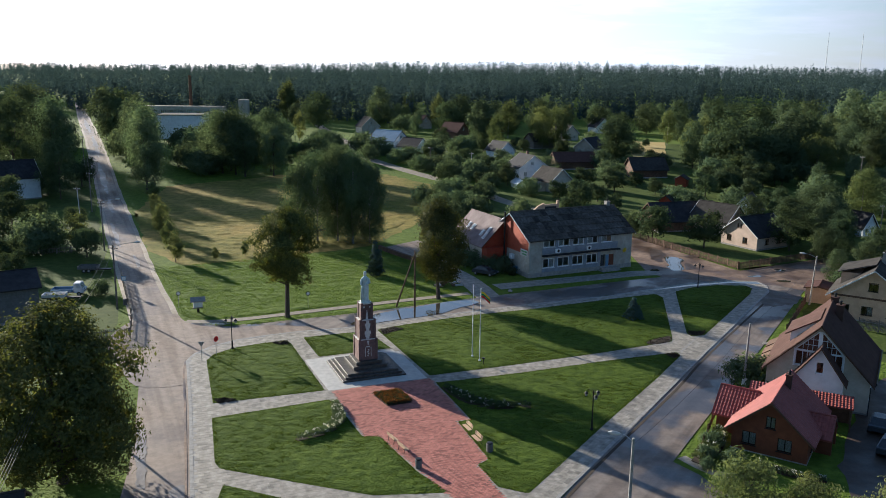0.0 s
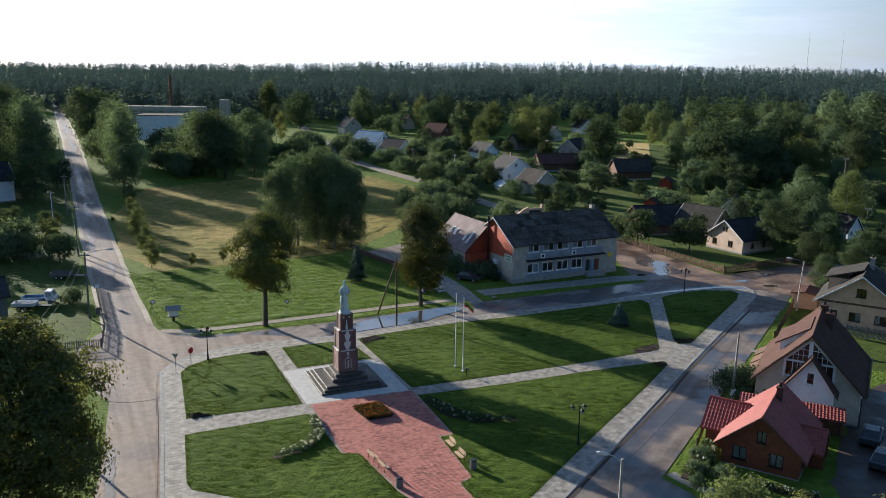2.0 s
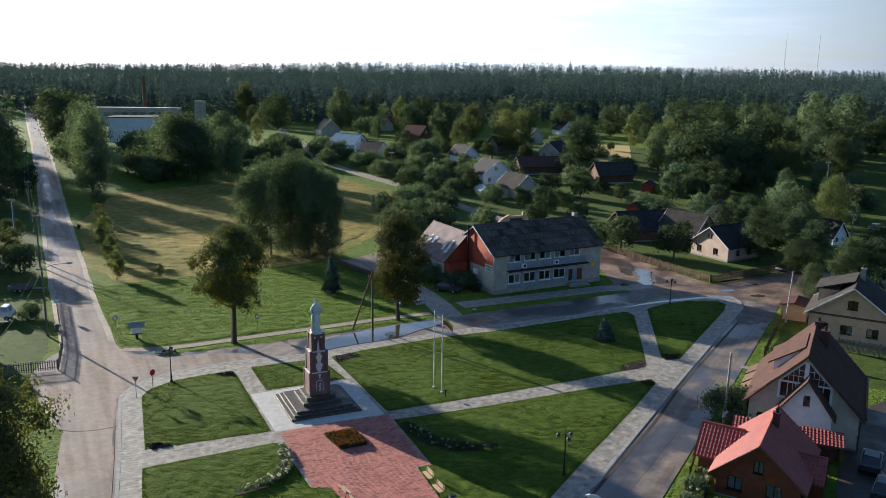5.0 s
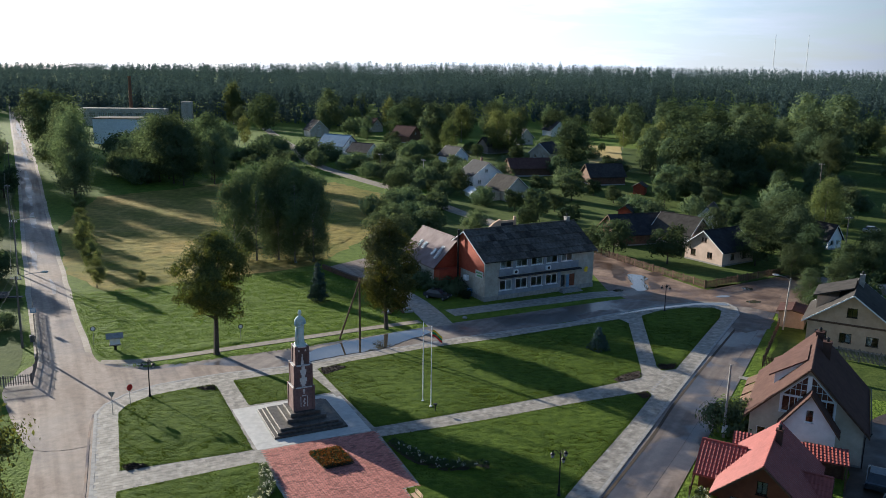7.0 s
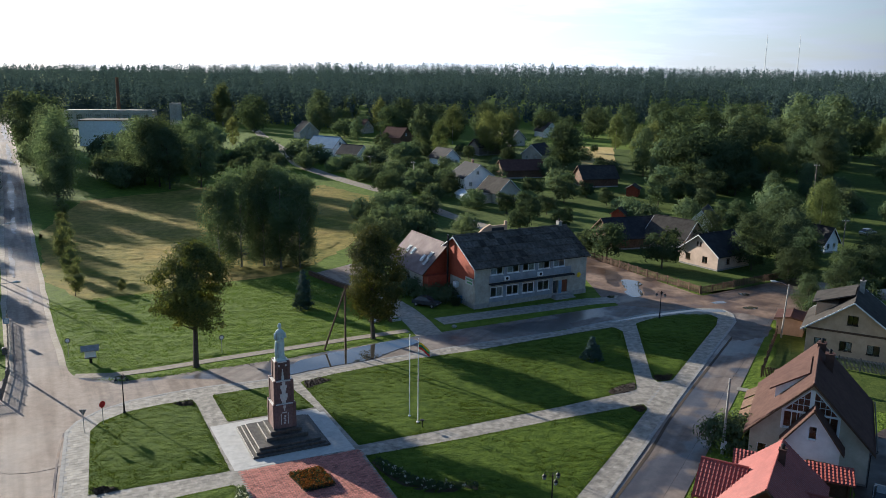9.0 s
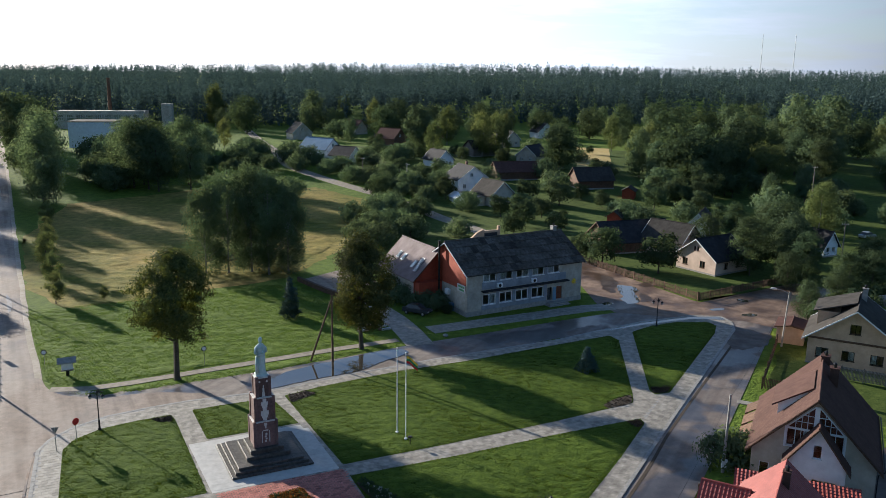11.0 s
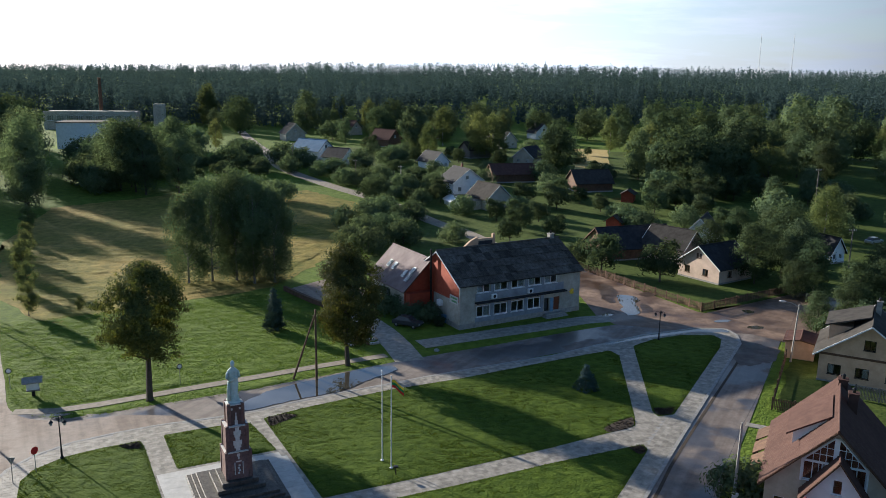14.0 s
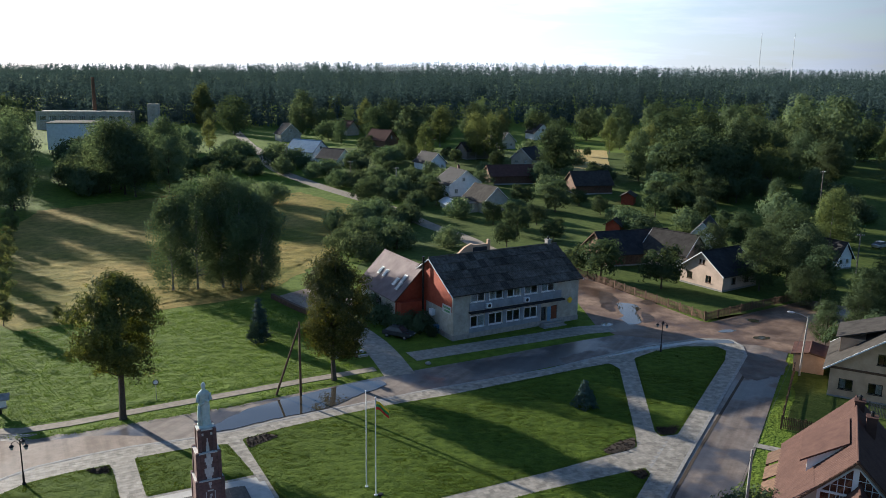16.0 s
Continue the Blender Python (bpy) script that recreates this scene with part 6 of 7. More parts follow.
def street_lantern():
    t = thing("street_lantern", "black iron lamp post with three hanging lanterns", "street lamp", group="lanterns of the square")
    bm = BM()
    lathe(bm, [(0.17, 0), (0.17, 0.12), (0.1, 0.2), (0.09, 0.9), (0.06, 1.0), (0.05, 3.7), (0.03, 4.05)], 10)
    part("post", bm, M_BLACK, t)
    for i in range(3):
        a = math.radians(90 + 120 * i)
        c, s = math.cos(a), math.sin(a)
        bm = BM()
        tube(bm, [(0, 0, 3.55), (0.18 * c, 0.18 * s, 3.85), (0.42 * c, 0.42 * s, 4.02), (0.62 * c, 0.62 * s, 3.9), (0.66 * c, 0.66 * s, 3.75)], 0.025, 6)
        arm = part("arm", bm, M_BLACK, t)
        bm = BM()
        lathe(bm, [(0.09, 3.32), (0.13, 3.45), (0.15, 3.58)], 10, 0.66 * c, 0.66 * s)
        part("lantern_glass", bm, M_LAMPGLASS, arm, "milky lantern glass")
        bm = BM()
        lathe(bm, [(0.2, 3.58), (0.17, 3.66), (0.05, 3.78)], 10, 0.66 * c, 0.66 * s)
        part("lantern_cap", bm, M_BLACK, arm)
    return t


lamp = street_lantern()
lamp.matrix_basis = pose(-31.5, 89.7, 0.1, 0, 0, 10)
copy_thing(lamp, pose(9.9, 71.9, 0.1, 0, 0, 75))
copy_thing(lamp, pose(30.6, 127.3, 0.1, 0, 0, -20))


def flagpole(x, y, flag):
    t = thing("flagpole", "tall white flagpole with a small flag" if flag else "tall bare white flagpole on the lawn", "flagpole", x, y, 0.1, 0, "flagpoles")
    bm = BM()
    tube(bm, [(0, 0, 0), (0, 0, 8.6)], [0.05, 0.035], 8)
    lathe(bm, [(0.16, 0), (0.16, 0.08), (0.08, 0.1)], 10)
    lathe(bm, [(0.02, 8.6), (0.08, 8.66), (0.02, 8.74)], 8)
    part("pole", bm, M_WHITE, t)
    if flag:
        for i, mm in enumerate((M_YELLOW, M_GREEN, M_REDCLOTH)):
            bm = BM()
            n = 10
            rows = []
            for k in range(n + 1):
                u = k / n
                x0 = 0.06 + 1.15 * u
                drop = 0.55 * u * u + 0.25 * u
                w = 0.12 * math.sin(u * 7)
                rows.append([bm.verts.new((x0 * 0.9, w, 8.35 - 0.24 * i - drop)), bm.verts.new((x0 * 0.9, w + 0.02, 8.11 - 0.24 * i - drop))])
            for a, b in zip(rows, rows[1:]):
                bm.faces.new((a[0], a[1], b[1], b[0]))
            part("flag_stripe", bm, mm, t, ("yellow", "green", "red")[i] + " stripe of the flag")


flagpole(-1.7, 89.4, True)
flagpole(-2.65, 90.8, False)


def bench():
    t = thing("park_bench", "pale slatted bench on black iron legs", "bench", group="benches of the square")
    for i in range(4):
        bm = BM()
        box(bm, -0.85, -0.2 + 0.11 * i, 0.43, 0.85, -0.11 + 0.11 * i, 0.47)
        part("seat_slat", bm, M_TAN, t)
    for i in range(3):
        bm = BM()
        box(bm, -0.85, 0.26 + 0.03 * i, 0.55 + 0.13 * i, 0.85, 0.29 + 0.03 * i, 0.65 + 0.13 * i)
        part("back_slat", bm, M_TAN, t)
    for x in (-0.65, 0.65):
        bm = BM()
        tube(bm, [(x, -0.2, 0), (x, -0.16, 0.41), (x, 0.22, 0.41), (x, 0.33, 0.95)], 0.03, 6)
        tube(bm, [(x, 0.3, 0), (x, 0.22, 0.41)], 0.03, 6)
        part("leg", bm, M_BLACK, t)
    return t


b = bench()
b.scale = (0.8, 0.9, 0.95)
b.matrix_basis = pose(-8.2, 67.0, 0.09, 0, 0, -53 + 180) @ Matrix.Diagonal((0.8, 0.9, 0.95, 1))
for x, y, a in ((-7.0, 65.3, 127), (-1.75, 70.1, -60), (-0.75, 67.9, -60)):
    copy_thing(b, pose(x, y, 0.09, 0, 0, a))


def bin_():
    t = thing("litter_bin", "grey concrete litter bin with dark rim", "litter bin", group="litter bins")
    bm = BM()
    lathe(bm, [(0.24, 0), (0.28, 0.05), (0.3, 0.75), (0.26, 0.8)], 12)
    part("body", bm, M_BIN, t)
    bm = BM()
    lathe(bm, [(0.27, 0.8), (0.28, 0.86), (0.2, 0.88)], 12)
    part("rim", bm, M_BLACK, t)
    return t


lb = bin_()
lb.matrix_basis = pose(-5.3, 62.4, 0.09)
copy_thing(lb, pose(0.55, 66.2, 0.09))
copy_thing(lb, pose(-53.1, 105.9, 0.0))
bm = BM()
tube(bm, [(0, 0, 0), (0, 0, 0.7)], 0.05, 6)
lathe(bm, [(0.22, 0.68), (0.22, 0.78), (0.12, 0.8)], 10)
spot = part("ground_spotlight", bm, M_BLACK)
spot.location = (-1.2, 88.3, 0.1)
tagged(spot, "small black spotlight on a short stem", "spotlight")


def flower_bed(name, label, outline, mats, count, seed, size=0.09, tall=0.35):
    t = thing(name, label, "flower bed")
    bm = BM()
    prism(bm, outline, 0.05, 0.13)
    part("soil", bm, M_SOIL, t)
    g = random.Random(seed)
    xs, ys = [p[0] for p in outline], [p[1] for p in outline]
    for nm, mm, share, z in mats:
        c = []
        while len(c) < count * share:
            x, y = g.uniform(min(xs), max(xs)), g.uniform(min(ys), max(ys))
            if inside(x, y, outline):
                c.append((x, y, 0.13 + z * tall * g.uniform(0.5, 1)))
        me = leaf_mesh(nm, np.array(c), 8, 0.07, size, seed)
        me.materials.append(mm)
        o = new(nm, me)
        o.parent = t
        tagged(o, kind="stuff")


flower_bed("flower_bed", "square bed of dark orange marigolds", [(-12.0, 77.6), (-10.1, 75.0), (-7.8, 76.2), (-9.6, 79.0)], (("foliage", M_DARKLEAF, 0.7, 0.9), ("blossom", M_FLOWER, 0.9, 1.0)), 560, 61)


def arc(pts, w):
    line = catmull(pts, 0.5)
    left, right = [], []
    for i, p in enumerate(line):
        d = (line[min(i + 1, len(line) - 1)] - line[max(i - 1, 0)]).normalized()
        s = Vector((d.y, -d.x, 0)) * w / 2 * (0.5 + 0.5 * math.sin(math.pi * i / (len(line) - 1)))
        left.append((p.x + s.x, p.y + s.y))
        right.append((p.x - s.x, p.y - s.y))
    return left + right[::-1]


flower_bed("flower_border", "curved border of white blooms on the lawn", arc([(-17.0, 66.3), (-14.9, 68.3), (-14.2, 71), (-15.6, 75.2)], 1.25), (("foliage", M_BIRCH, 1.2, 0.8), ("blossom", M_WHITEFLOWER, 0.13, 1.0)), 560, 62, 0.07, 0.45)
flower_bed("flower_border", "curved border of green shrubs and white blooms", arc([(-5.0, 80.8), (-2.2, 77.6), (0.6, 76.2), (4.2, 76.6)], 1.5), (("foliage", M_DARKLEAF, 0.8, 0.9), ("blossom", M_WHITEFLOWER, 0.06, 1.0)), 620, 63, 0.08, 0.5)
SOIL = [[(22.2, 101.9), (21.9, 99.8), (20.9, 98.9), (19.0, 98.0), (18.6, 98.8), (20.0, 100.4)], [(20.4, 94.7), (21.7, 95.3), (21.9, 94.3), (21.2, 93.2)], [(24.7, 102.5), (26.4, 102.9), (27.0, 104.4), (24.8, 104.2)],
        [(-15.3, 99.4), (-13.6, 100.7), (-12.2, 100.2), (-14.4, 97.4)], [(-27.4, 92.3), (-25.9, 93.2), (-25.2, 92.0), (-26.4, 91.8)], [(-27.2, 73.5), (-27.7, 74.6), (-26.0, 74.8), (-25.6, 74.3)]]
for i, poly in enumerate(SOIL):
    bm = BM()
    prism(bm, rounded(poly, 0.5), 0.0, 0.112)
    soil = structure("soil_patch", bm, M_SOIL, "bare dark soil at the corner of a lawn")
    rng = random.Random(100 + i)
    xs, ys = [p[0] for p in poly], [p[1] for p in poly]
    clods = [(rng.uniform(min(xs), max(xs)), rng.uniform(min(ys), max(ys)), 0.12) for k in range(160)]
    me = leaf_mesh("clods", np.array([c for c in clods if inside(c[0], c[1], poly)] or [(xs[0], ys[0], 0.1)]), 5, 0.08, 0.1, 110 + i)
    me.materials.append(M_SOIL)
    o = new("clods", me)
    o.parent = soil
    tagged(o, kind="stuff")


# ---- signs, info box, poles ----
def road_sign(x, y, turn, kind):
    words = {"stop": "red octagonal stop sign on a grey post", "yield": "grey-backed triangular sign on a thin post", "round": "round white sign with dark rim on a post", "board": "square blue board on a post"}
    t = thing("road_sign", words[kind], "road sign", x, y, 0.08 if kind in ("stop", "yield") else 0, turn)
    bm = BM()
    tube(bm, [(0, 0, 0), (0, 0, 2.35)], 0.035, 6)
    part("post", bm, M_STEEL, t)
    n, r, mm = {"stop": (8, 0.36, M_REDCLOTH), "yield": (3, 0.42, M_POST), "round": (16, 0.32, M_DARKPAINT), "board": (4, 0.5, M_BLUE)}[kind]
    off = {"stop": 22.5, "yield": -90, "round": 0, "board": 45}[kind]
    bm = BM()
    ring = [(r * math.cos(math.radians(off + 360 * k / n)), 2.1 + r * math.sin(math.radians(off + 360 * k / n))) for k in range(n)]
    prism(bm, ring, 0.04, 0.06, Matrix(((1, 0, 0, 0), (0, 0, -1, 0), (0, 1, 0, 0), (0, 0, 0, 1))))
    bmesh.ops.recalc_face_normals(bm, faces=bm.faces[:])
    p = part("plate", bm, mm, t)
    if kind != "stop":
        bm = BM()
        prism(bm, [(a * 0.72, 2.1 + (b - 2.1) * 0.72) for a, b in ring], 0.064, 0.07, Matrix(((1, 0, 0, 0), (0, 0, -1, 0), (0, 1, 0, 0), (0, 0, 0, 1))))
        bmesh.ops.recalc_face_normals(bm, faces=bm.faces[:])
        part("plate_face", bm, M_WHITE, p)


road_sign(-32.4, 86.9, 62, "stop")
road_sign(-33.4, 85.0, 190, "yield")
road_sign(-45.0, 105.5, 20, "round")
road_sign(-27.1, 108.1, 30, "round")
road_sign(-56.5, 112.5, 20, "board")


def info_box(x, y, turn):
    t = thing("notice_stand", "wooden notice stand with a grey pitched roof", "notice stand", x, y, 0, turn)
    bm = BM()
    box(bm, -0.16, -0.16, -0.1, 0.16, 0.16, 0.72)
    part("post", bm, M_BLACK, t)
    bm = BM()
    box(bm, -0.68, -0.34, 0.72, 0.68, 0.34, 0.86)
    part("tray", bm, M_GREYWOOD, t)
    bm = BM()
    box(bm, -0.6, -0.28, 0.86, 0.6, 0.28, 1.75)
    part("board", bm, M_WHITE, t, "white notice board")
    for s in (-1, 1):
        bm = BM()
        vs = [(-1.0, s * 0.75, 1.72), (1.0, s * 0.75, 1.72), (1.0, 0, 2.2), (-1.0, 0, 2.2)]
        a = [bm.verts.new(v) for v in vs] + [bm.verts.new((v[0], v[1], v[2] + 0.08)) for v in vs]
        for f in ((0, 1, 2, 3), (7, 6, 5, 4), (0, 4, 5, 1), (1, 5, 6, 2), (2, 6, 7, 3), (3, 7, 4, 0)):
            bm.faces.new([a[i] for i in f])
        bmesh.ops.recalc_face_normals(bm, faces=bm.faces[:])
        part("roof", bm, M_POST, t)


info_box(-41.4, 103.6, 25)


def pole(x, y, h, label, lamp=None, material=None, lean=(0, 0), cross=True, name="utility_pole"):
    t = thing(name, label, "utility pole", x, y, height(x, y))
    bm = BM()
    tube(bm, [(0, 0, -0.3), (lean[0], lean[1], h)], [0.15, 0.1], 8)
    part("pole_shaft", bm, material or M_GREYWOOD, t)
    if cross:
        bm = BM()
        box(bm, lean[0] - 0.7, lean[1] - 0.05, h - 0.5, lean[0] + 0.7, lean[1] + 0.05, h - 0.38)
        c = part("crossarm", bm, M_GREYWOOD, t)
        for q in (-0.6, -0.25, 0.25, 0.6):
            bm = BM()
            lathe(bm, [(0.03, h - 0.38), (0.06, h - 0.32), (0.05, h - 0.22), (0.02, h - 0.18)], 6, lean[0] + q, lean[1])
            part("insulator", bm, M_WHITE, c)
    if lamp:
        bm = BM()
        dx, dy = lamp
        tube(bm, [(lean[0], lean[1], h - 0.3), (lean[0] + dx * 0.5, lean[1] + dy * 0.5, h + 0.1), (lean[0] + dx, lean[1] + dy, h + 0.2)], 0.035, 6)
        a = part("lamp_arm", bm, M_STEEL, t)
        bm = BM()
        d = Vector((dx, dy, 0)).normalized()
        p = Vector((lean[0] + dx, lean[1] + dy, h + 0.2))
        tube(bm, [p - d * 0.1, p + d * 0.15, p + d * 0.5, p + d * 0.75], [0.07, 0.14, 0.15, 0.06], 8)
        part("lamp_head", bm, M_PALE, a, "pale lamp head")
    return t


pole(-53.1, 103.6, 9.2, "wooden pole with street lamp beside the road", (2.6, 1.2))
pole(-73.7, 139.0, 9.3, "wooden utility pole beside the road", (2.2, 1.2))
pole(-97.6, 178.4, 9.3, "wooden utility pole beside the road")
pole(-142.2, 255.6, 9.3, "wooden utility pole beside the road")
pole(-12.2, 110.6, 8.3, "dark wooden utility pole beside the street", None, M_TIMBER, cross=False)
bm = BM()
tube(bm, [(-14.9, 110.3, -0.2), (-12.3, 110.6, 7.6)], [0.13, 0.1], 7)
tagged(part("pole_strut", bm, M_TIMBER), "slanting timber strut of a pole", "strut")
pp = pole(26.9, 84.5, 7.4, "grey concrete utility pole beside the street", None, M_POST, (0.1, 0), False)
bm = BM()
box(bm, -0.25, -0.34, 0.6, 0.25, -0.17, 1.35)
part("meter_box", bm, M_WHITE, pp, "pale meter box")
pole(45.2, 120.0, 7.4, "concrete lamp pole at the crossing", (-1.5, 0.6), M_POST, (0.35, 0), cross=False)
pole(11.0, 53.2, 8.1, "concrete lamp pole beside the street", (-1.0, 0.2), M_POST, cross=False)
pole(76.0, 172.4, 7.5, "wooden utility pole in the gardens")
pole(95, 234, 11, "wooden utility pole in the gardens")
pole(-27.5, 259.5, 7.5, "wooden utility pole in the village", cross=True)
pole(-52, 288, 8, "wooden utility pole in the village", cross=True)
pole(-13.8, 253, 7, "concrete utility pole in the village", None, M_POST)
pole(-84, 150, 10, "leaning wooden pole in the yard", None, None, (-0.6, 0.3))


def cable(name, label, a, b, sag, r=0.014, material=M_BLACK):
    a, b = Vector(a), Vector(b)
    bm = BM()
    tube(bm, [a.lerp(b, i / 12) - Vector((0, 0, sag * 4 * (i / 12) * (1 - i / 12))) for i in range(13)], r, 4)
    tagged(part(name, bm, material), label, "cable")


POLES = [(-40, 70, 9.4), (-53.1, 103.6, 9.0), (-73.7, 139, 9.1), (-97.6, 178.4, 9.1), (-142.2, 255.6, 12)]
for (x0, y0, z0), (x1, y1, z1) in zip(POLES, POLES[1:]):
    for o in (-0.6, 0.25):
        cable("power_line", "thin dark power line between poles", (x0 + o, y0, z0), (x1 + o, y1, z1), 0.7)
pole(-40, 70, 9.4, "wooden utility pole hidden among the oak leaves")
cable("guy_wire", "pale cable hanging from a leaning pole", (-84.6, 150.3, 9.6), (-76, 136, 2.6), 0.9, 0.06, M_PALE)
for o in (0.0, 0.35, 0.7, 1.05):
    cable("power_line", "thin dark power line between poles", (-40 + o, 70 - o, 9.3), (-24 + o, 30 - o, 8.4), 0.6, 0.02)
cable("power_line", "thin dark power line between poles", (27, 84.5, 7.1), (45.5, 120, 7.2), 0.6)
cable("power_line", "thin dark power line between poles", (11, 53.2, 7.6), (27, 84.5, 7.1), 0.6)
cable("power_line", "thin dark power line between poles", (-27.5, 259.5, 9.2), (-52, 288, 11.2), 0.8, 0.02)
cable("power_line", "thin dark power line between poles", (-27.5, 259.5, 9.2), (-13.8, 253, 8.4), 0.5, 0.02)


# ---- fences ----
def fence(label, pts, h, gap, mm, name="fence"):
    t = thing(name, label, "fence")
    bm = BM()
    box(bm, -0.045, -0.012, 0.12, 0.045, 0.012, h)
    slat = part("slat", bm, mm, t)
    bm = BM()
    box(bm, -0.07, -0.07, -0.2, 0.07, 0.07, h + 0.1)
    post = part("post", bm, mm, t)
    used = set()
    for (x0, y0), (x1, y1) in zip(pts, pts[1:]):
        d = math.hypot(x1 - x0, y1 - y0)
        a = math.degrees(math.atan2(y1 - y0, x1 - x0))
        n = max(1, round(d / 2.5))
        for i in range(n + 1):
            u = i / n
            o = post if "p" not in used else new("post", post.data)
            used.add("p")
            o.parent = t
            x, y = x0 + (x1 - x0) * u, y0 + (y1 - y0) * u
            o.matrix_basis = pose(x, y, height(x, y), 0, 0, a)
        m = int(d / gap)
        for i in range(m):
            u = (i + 0.5) / m
            o = slat if "s" not in used else new("slat", slat.data)
            used.add("s")
            o.parent = t
            x, y = x0 + (x1 - x0) * u, y0 + (y1 - y0) * u
            o.matrix_basis = pose(x, y, height(x, y), 0, 0, a) @ pose(0, -0.05, 0)
        for z in (h * 0.3, h * 0.8):
            bm = BM()
            box(bm, 0, -0.035, z, d, 0.0, z + 0.08, pose(x0, y0, height(x0, y0), 0, 0, a))
            part("rail", bm, mm, t)


fence("brown picket fence along the dirt yard", [(23.0, 171.0), (31.5, 156.5), (40.2, 141.6)], 1.35, 0.22, M_TIMBER)
fence("dark plank fence of the cottage garden", [(40.4, 141.5), (49.0, 147.6), (58.0, 153.5)], 1.3, 0.16, M_TIMBER)
fence("dark brown garden fence beside the street", [(37.4, 104.8), (41.0, 112.5), (44.8, 120.5)], 1.4, 0.16, M_TIMBER)
fence("dark brown garden fence between gardens", [(37.4, 104.8), (41.4, 103.0), (45.2, 101.3)], 1.4, 0.16, M_TIMBER)
fence("low wire-brown fence of the orange house", [(18.9, 67.6), (21.6, 75.0), (23.6, 80.2)], 1.0, 0.3, M_TIMBER)
fence("weathered plank fence beside the road", [(-45.5, 92.0), (-49.0, 99.6), (-53.0, 106.5), (-60.5, 119.5)], 1.3, 0.24, M_GREYWOOD)
fence("weathered plank fence beside the yard", [(-45.5, 92.0), (-53.0, 88.6)], 1.3, 0.24, M_GREYWOOD)
fence("grey garden fence across the yard", [(-76.5, 137.4), (-98, 127)], 1.2, 0.4, M_GREYWOOD)
fence("teal-grey board fence of the tan house", [(47.8, 108.5), (54.0, 105.2)], 1.6, 0.14, M_GREYWOOD)


# ---- vehicles and clutter ----
def car(label, x, y, turn, paint, z=0.0):
    t = thing("car", label, "car", x, y, z, turn)
    bm = BM()
    prof = [(-2.1, 0.35), (2.1, 0.35), (2.15, 0.62), (2.0, 0.82), (1.1, 0.92), (-1.75, 0.95), (-2.1, 0.85)]
    prism(bm, prof, -0.84, 0.84, Matrix(((1, 0, 0, 0), (0, 0, -1, 0), (0, 1, 0, 0), (0, 0, 0, 1))))
    bmesh.ops.recalc_face_normals(bm, faces=bm.faces[:])
    bmesh.ops.bevel(bm, geom=bm.edges[:], offset=0.06, segments=2, affect="EDGES")
    part("body", bm, paint, t)
    bm = BM()
    vs = [bm.verts.new(v) for v in ((1.05, -0.76, 0.93), (1.05, 0.76, 0.93), (-1.7, 0.76, 0.95), (-1.7, -0.76, 0.95), (0.35, -0.6, 1.42), (0.35, 0.6, 1.42), (-1.15, 0.6, 1.44), (-1.15, -0.6, 1.44))]
    for f in ((4, 5, 6, 7), (0, 1, 5, 4), (1, 2, 6, 5), (2, 3, 7, 6), (3, 0, 4, 7)):
        bm.faces.new([vs[i] for i in f])
    part("cabin_glass", bm, M_DARKPAINT, t, "dark car windows")
    bm = BM()
    box(bm, -1.1, -0.6, 1.43, 0.33, 0.6, 1.47)
    part("roof_panel", bm, paint, t)
    for wx in (-1.35, 1.35):
        for wy in (-0.78, 0.78):
            bm = BM()
            tube(bm, [(wx, wy - 0.1, 0.31), (wx, wy + 0.1, 0.31)], 0.31, 14)
            w = part("wheel", bm, M_RUBBER, t)
            bm = BM()
            s = 0.11 if wy > 0 else -0.11
            tube(bm, [(wx, wy + s * 0.9, 0.31), (wx, wy + s, 0.31)], 0.18, 10)
            part("rim", bm, M_STEEL, w)
    for wy in (-0.6, 0.6):
        bm = BM()
        box(bm, 2.1, wy - 0.16, 0.6, 2.17, wy + 0.16, 0.74)
        part("headlight", bm, M_LAMPGLASS, t)


car("dark parked car on the grass beside the shop", -3.2, 131.2, -25, M_DARKPAINT)
car("silver parked car by the gardens", 92, 196, 30, M_SILVER)
car("dark blue car parked behind the orange house", 37.5, 76.0, 62, M_DARKPAINT)
car("dark grey car parked behind the orange house", 36.4, 71.0, 58, M_DARKPAINT)


def wheel(parent, x, y, r):
    bm = BM()
    tube(bm, [(x, y - 0.11, r), (x, y + 0.11, r)], r, 14)
    w = part("wheel", bm, M_RUBBER, parent)
    bm = BM()
    s = 0.12 if y > 0 else -0.12
    tube(bm, [(x, y + s * 0.9, r), (x, y + s, r)], r * 0.55, 10)
    part("rim", bm, M_STEEL, w)


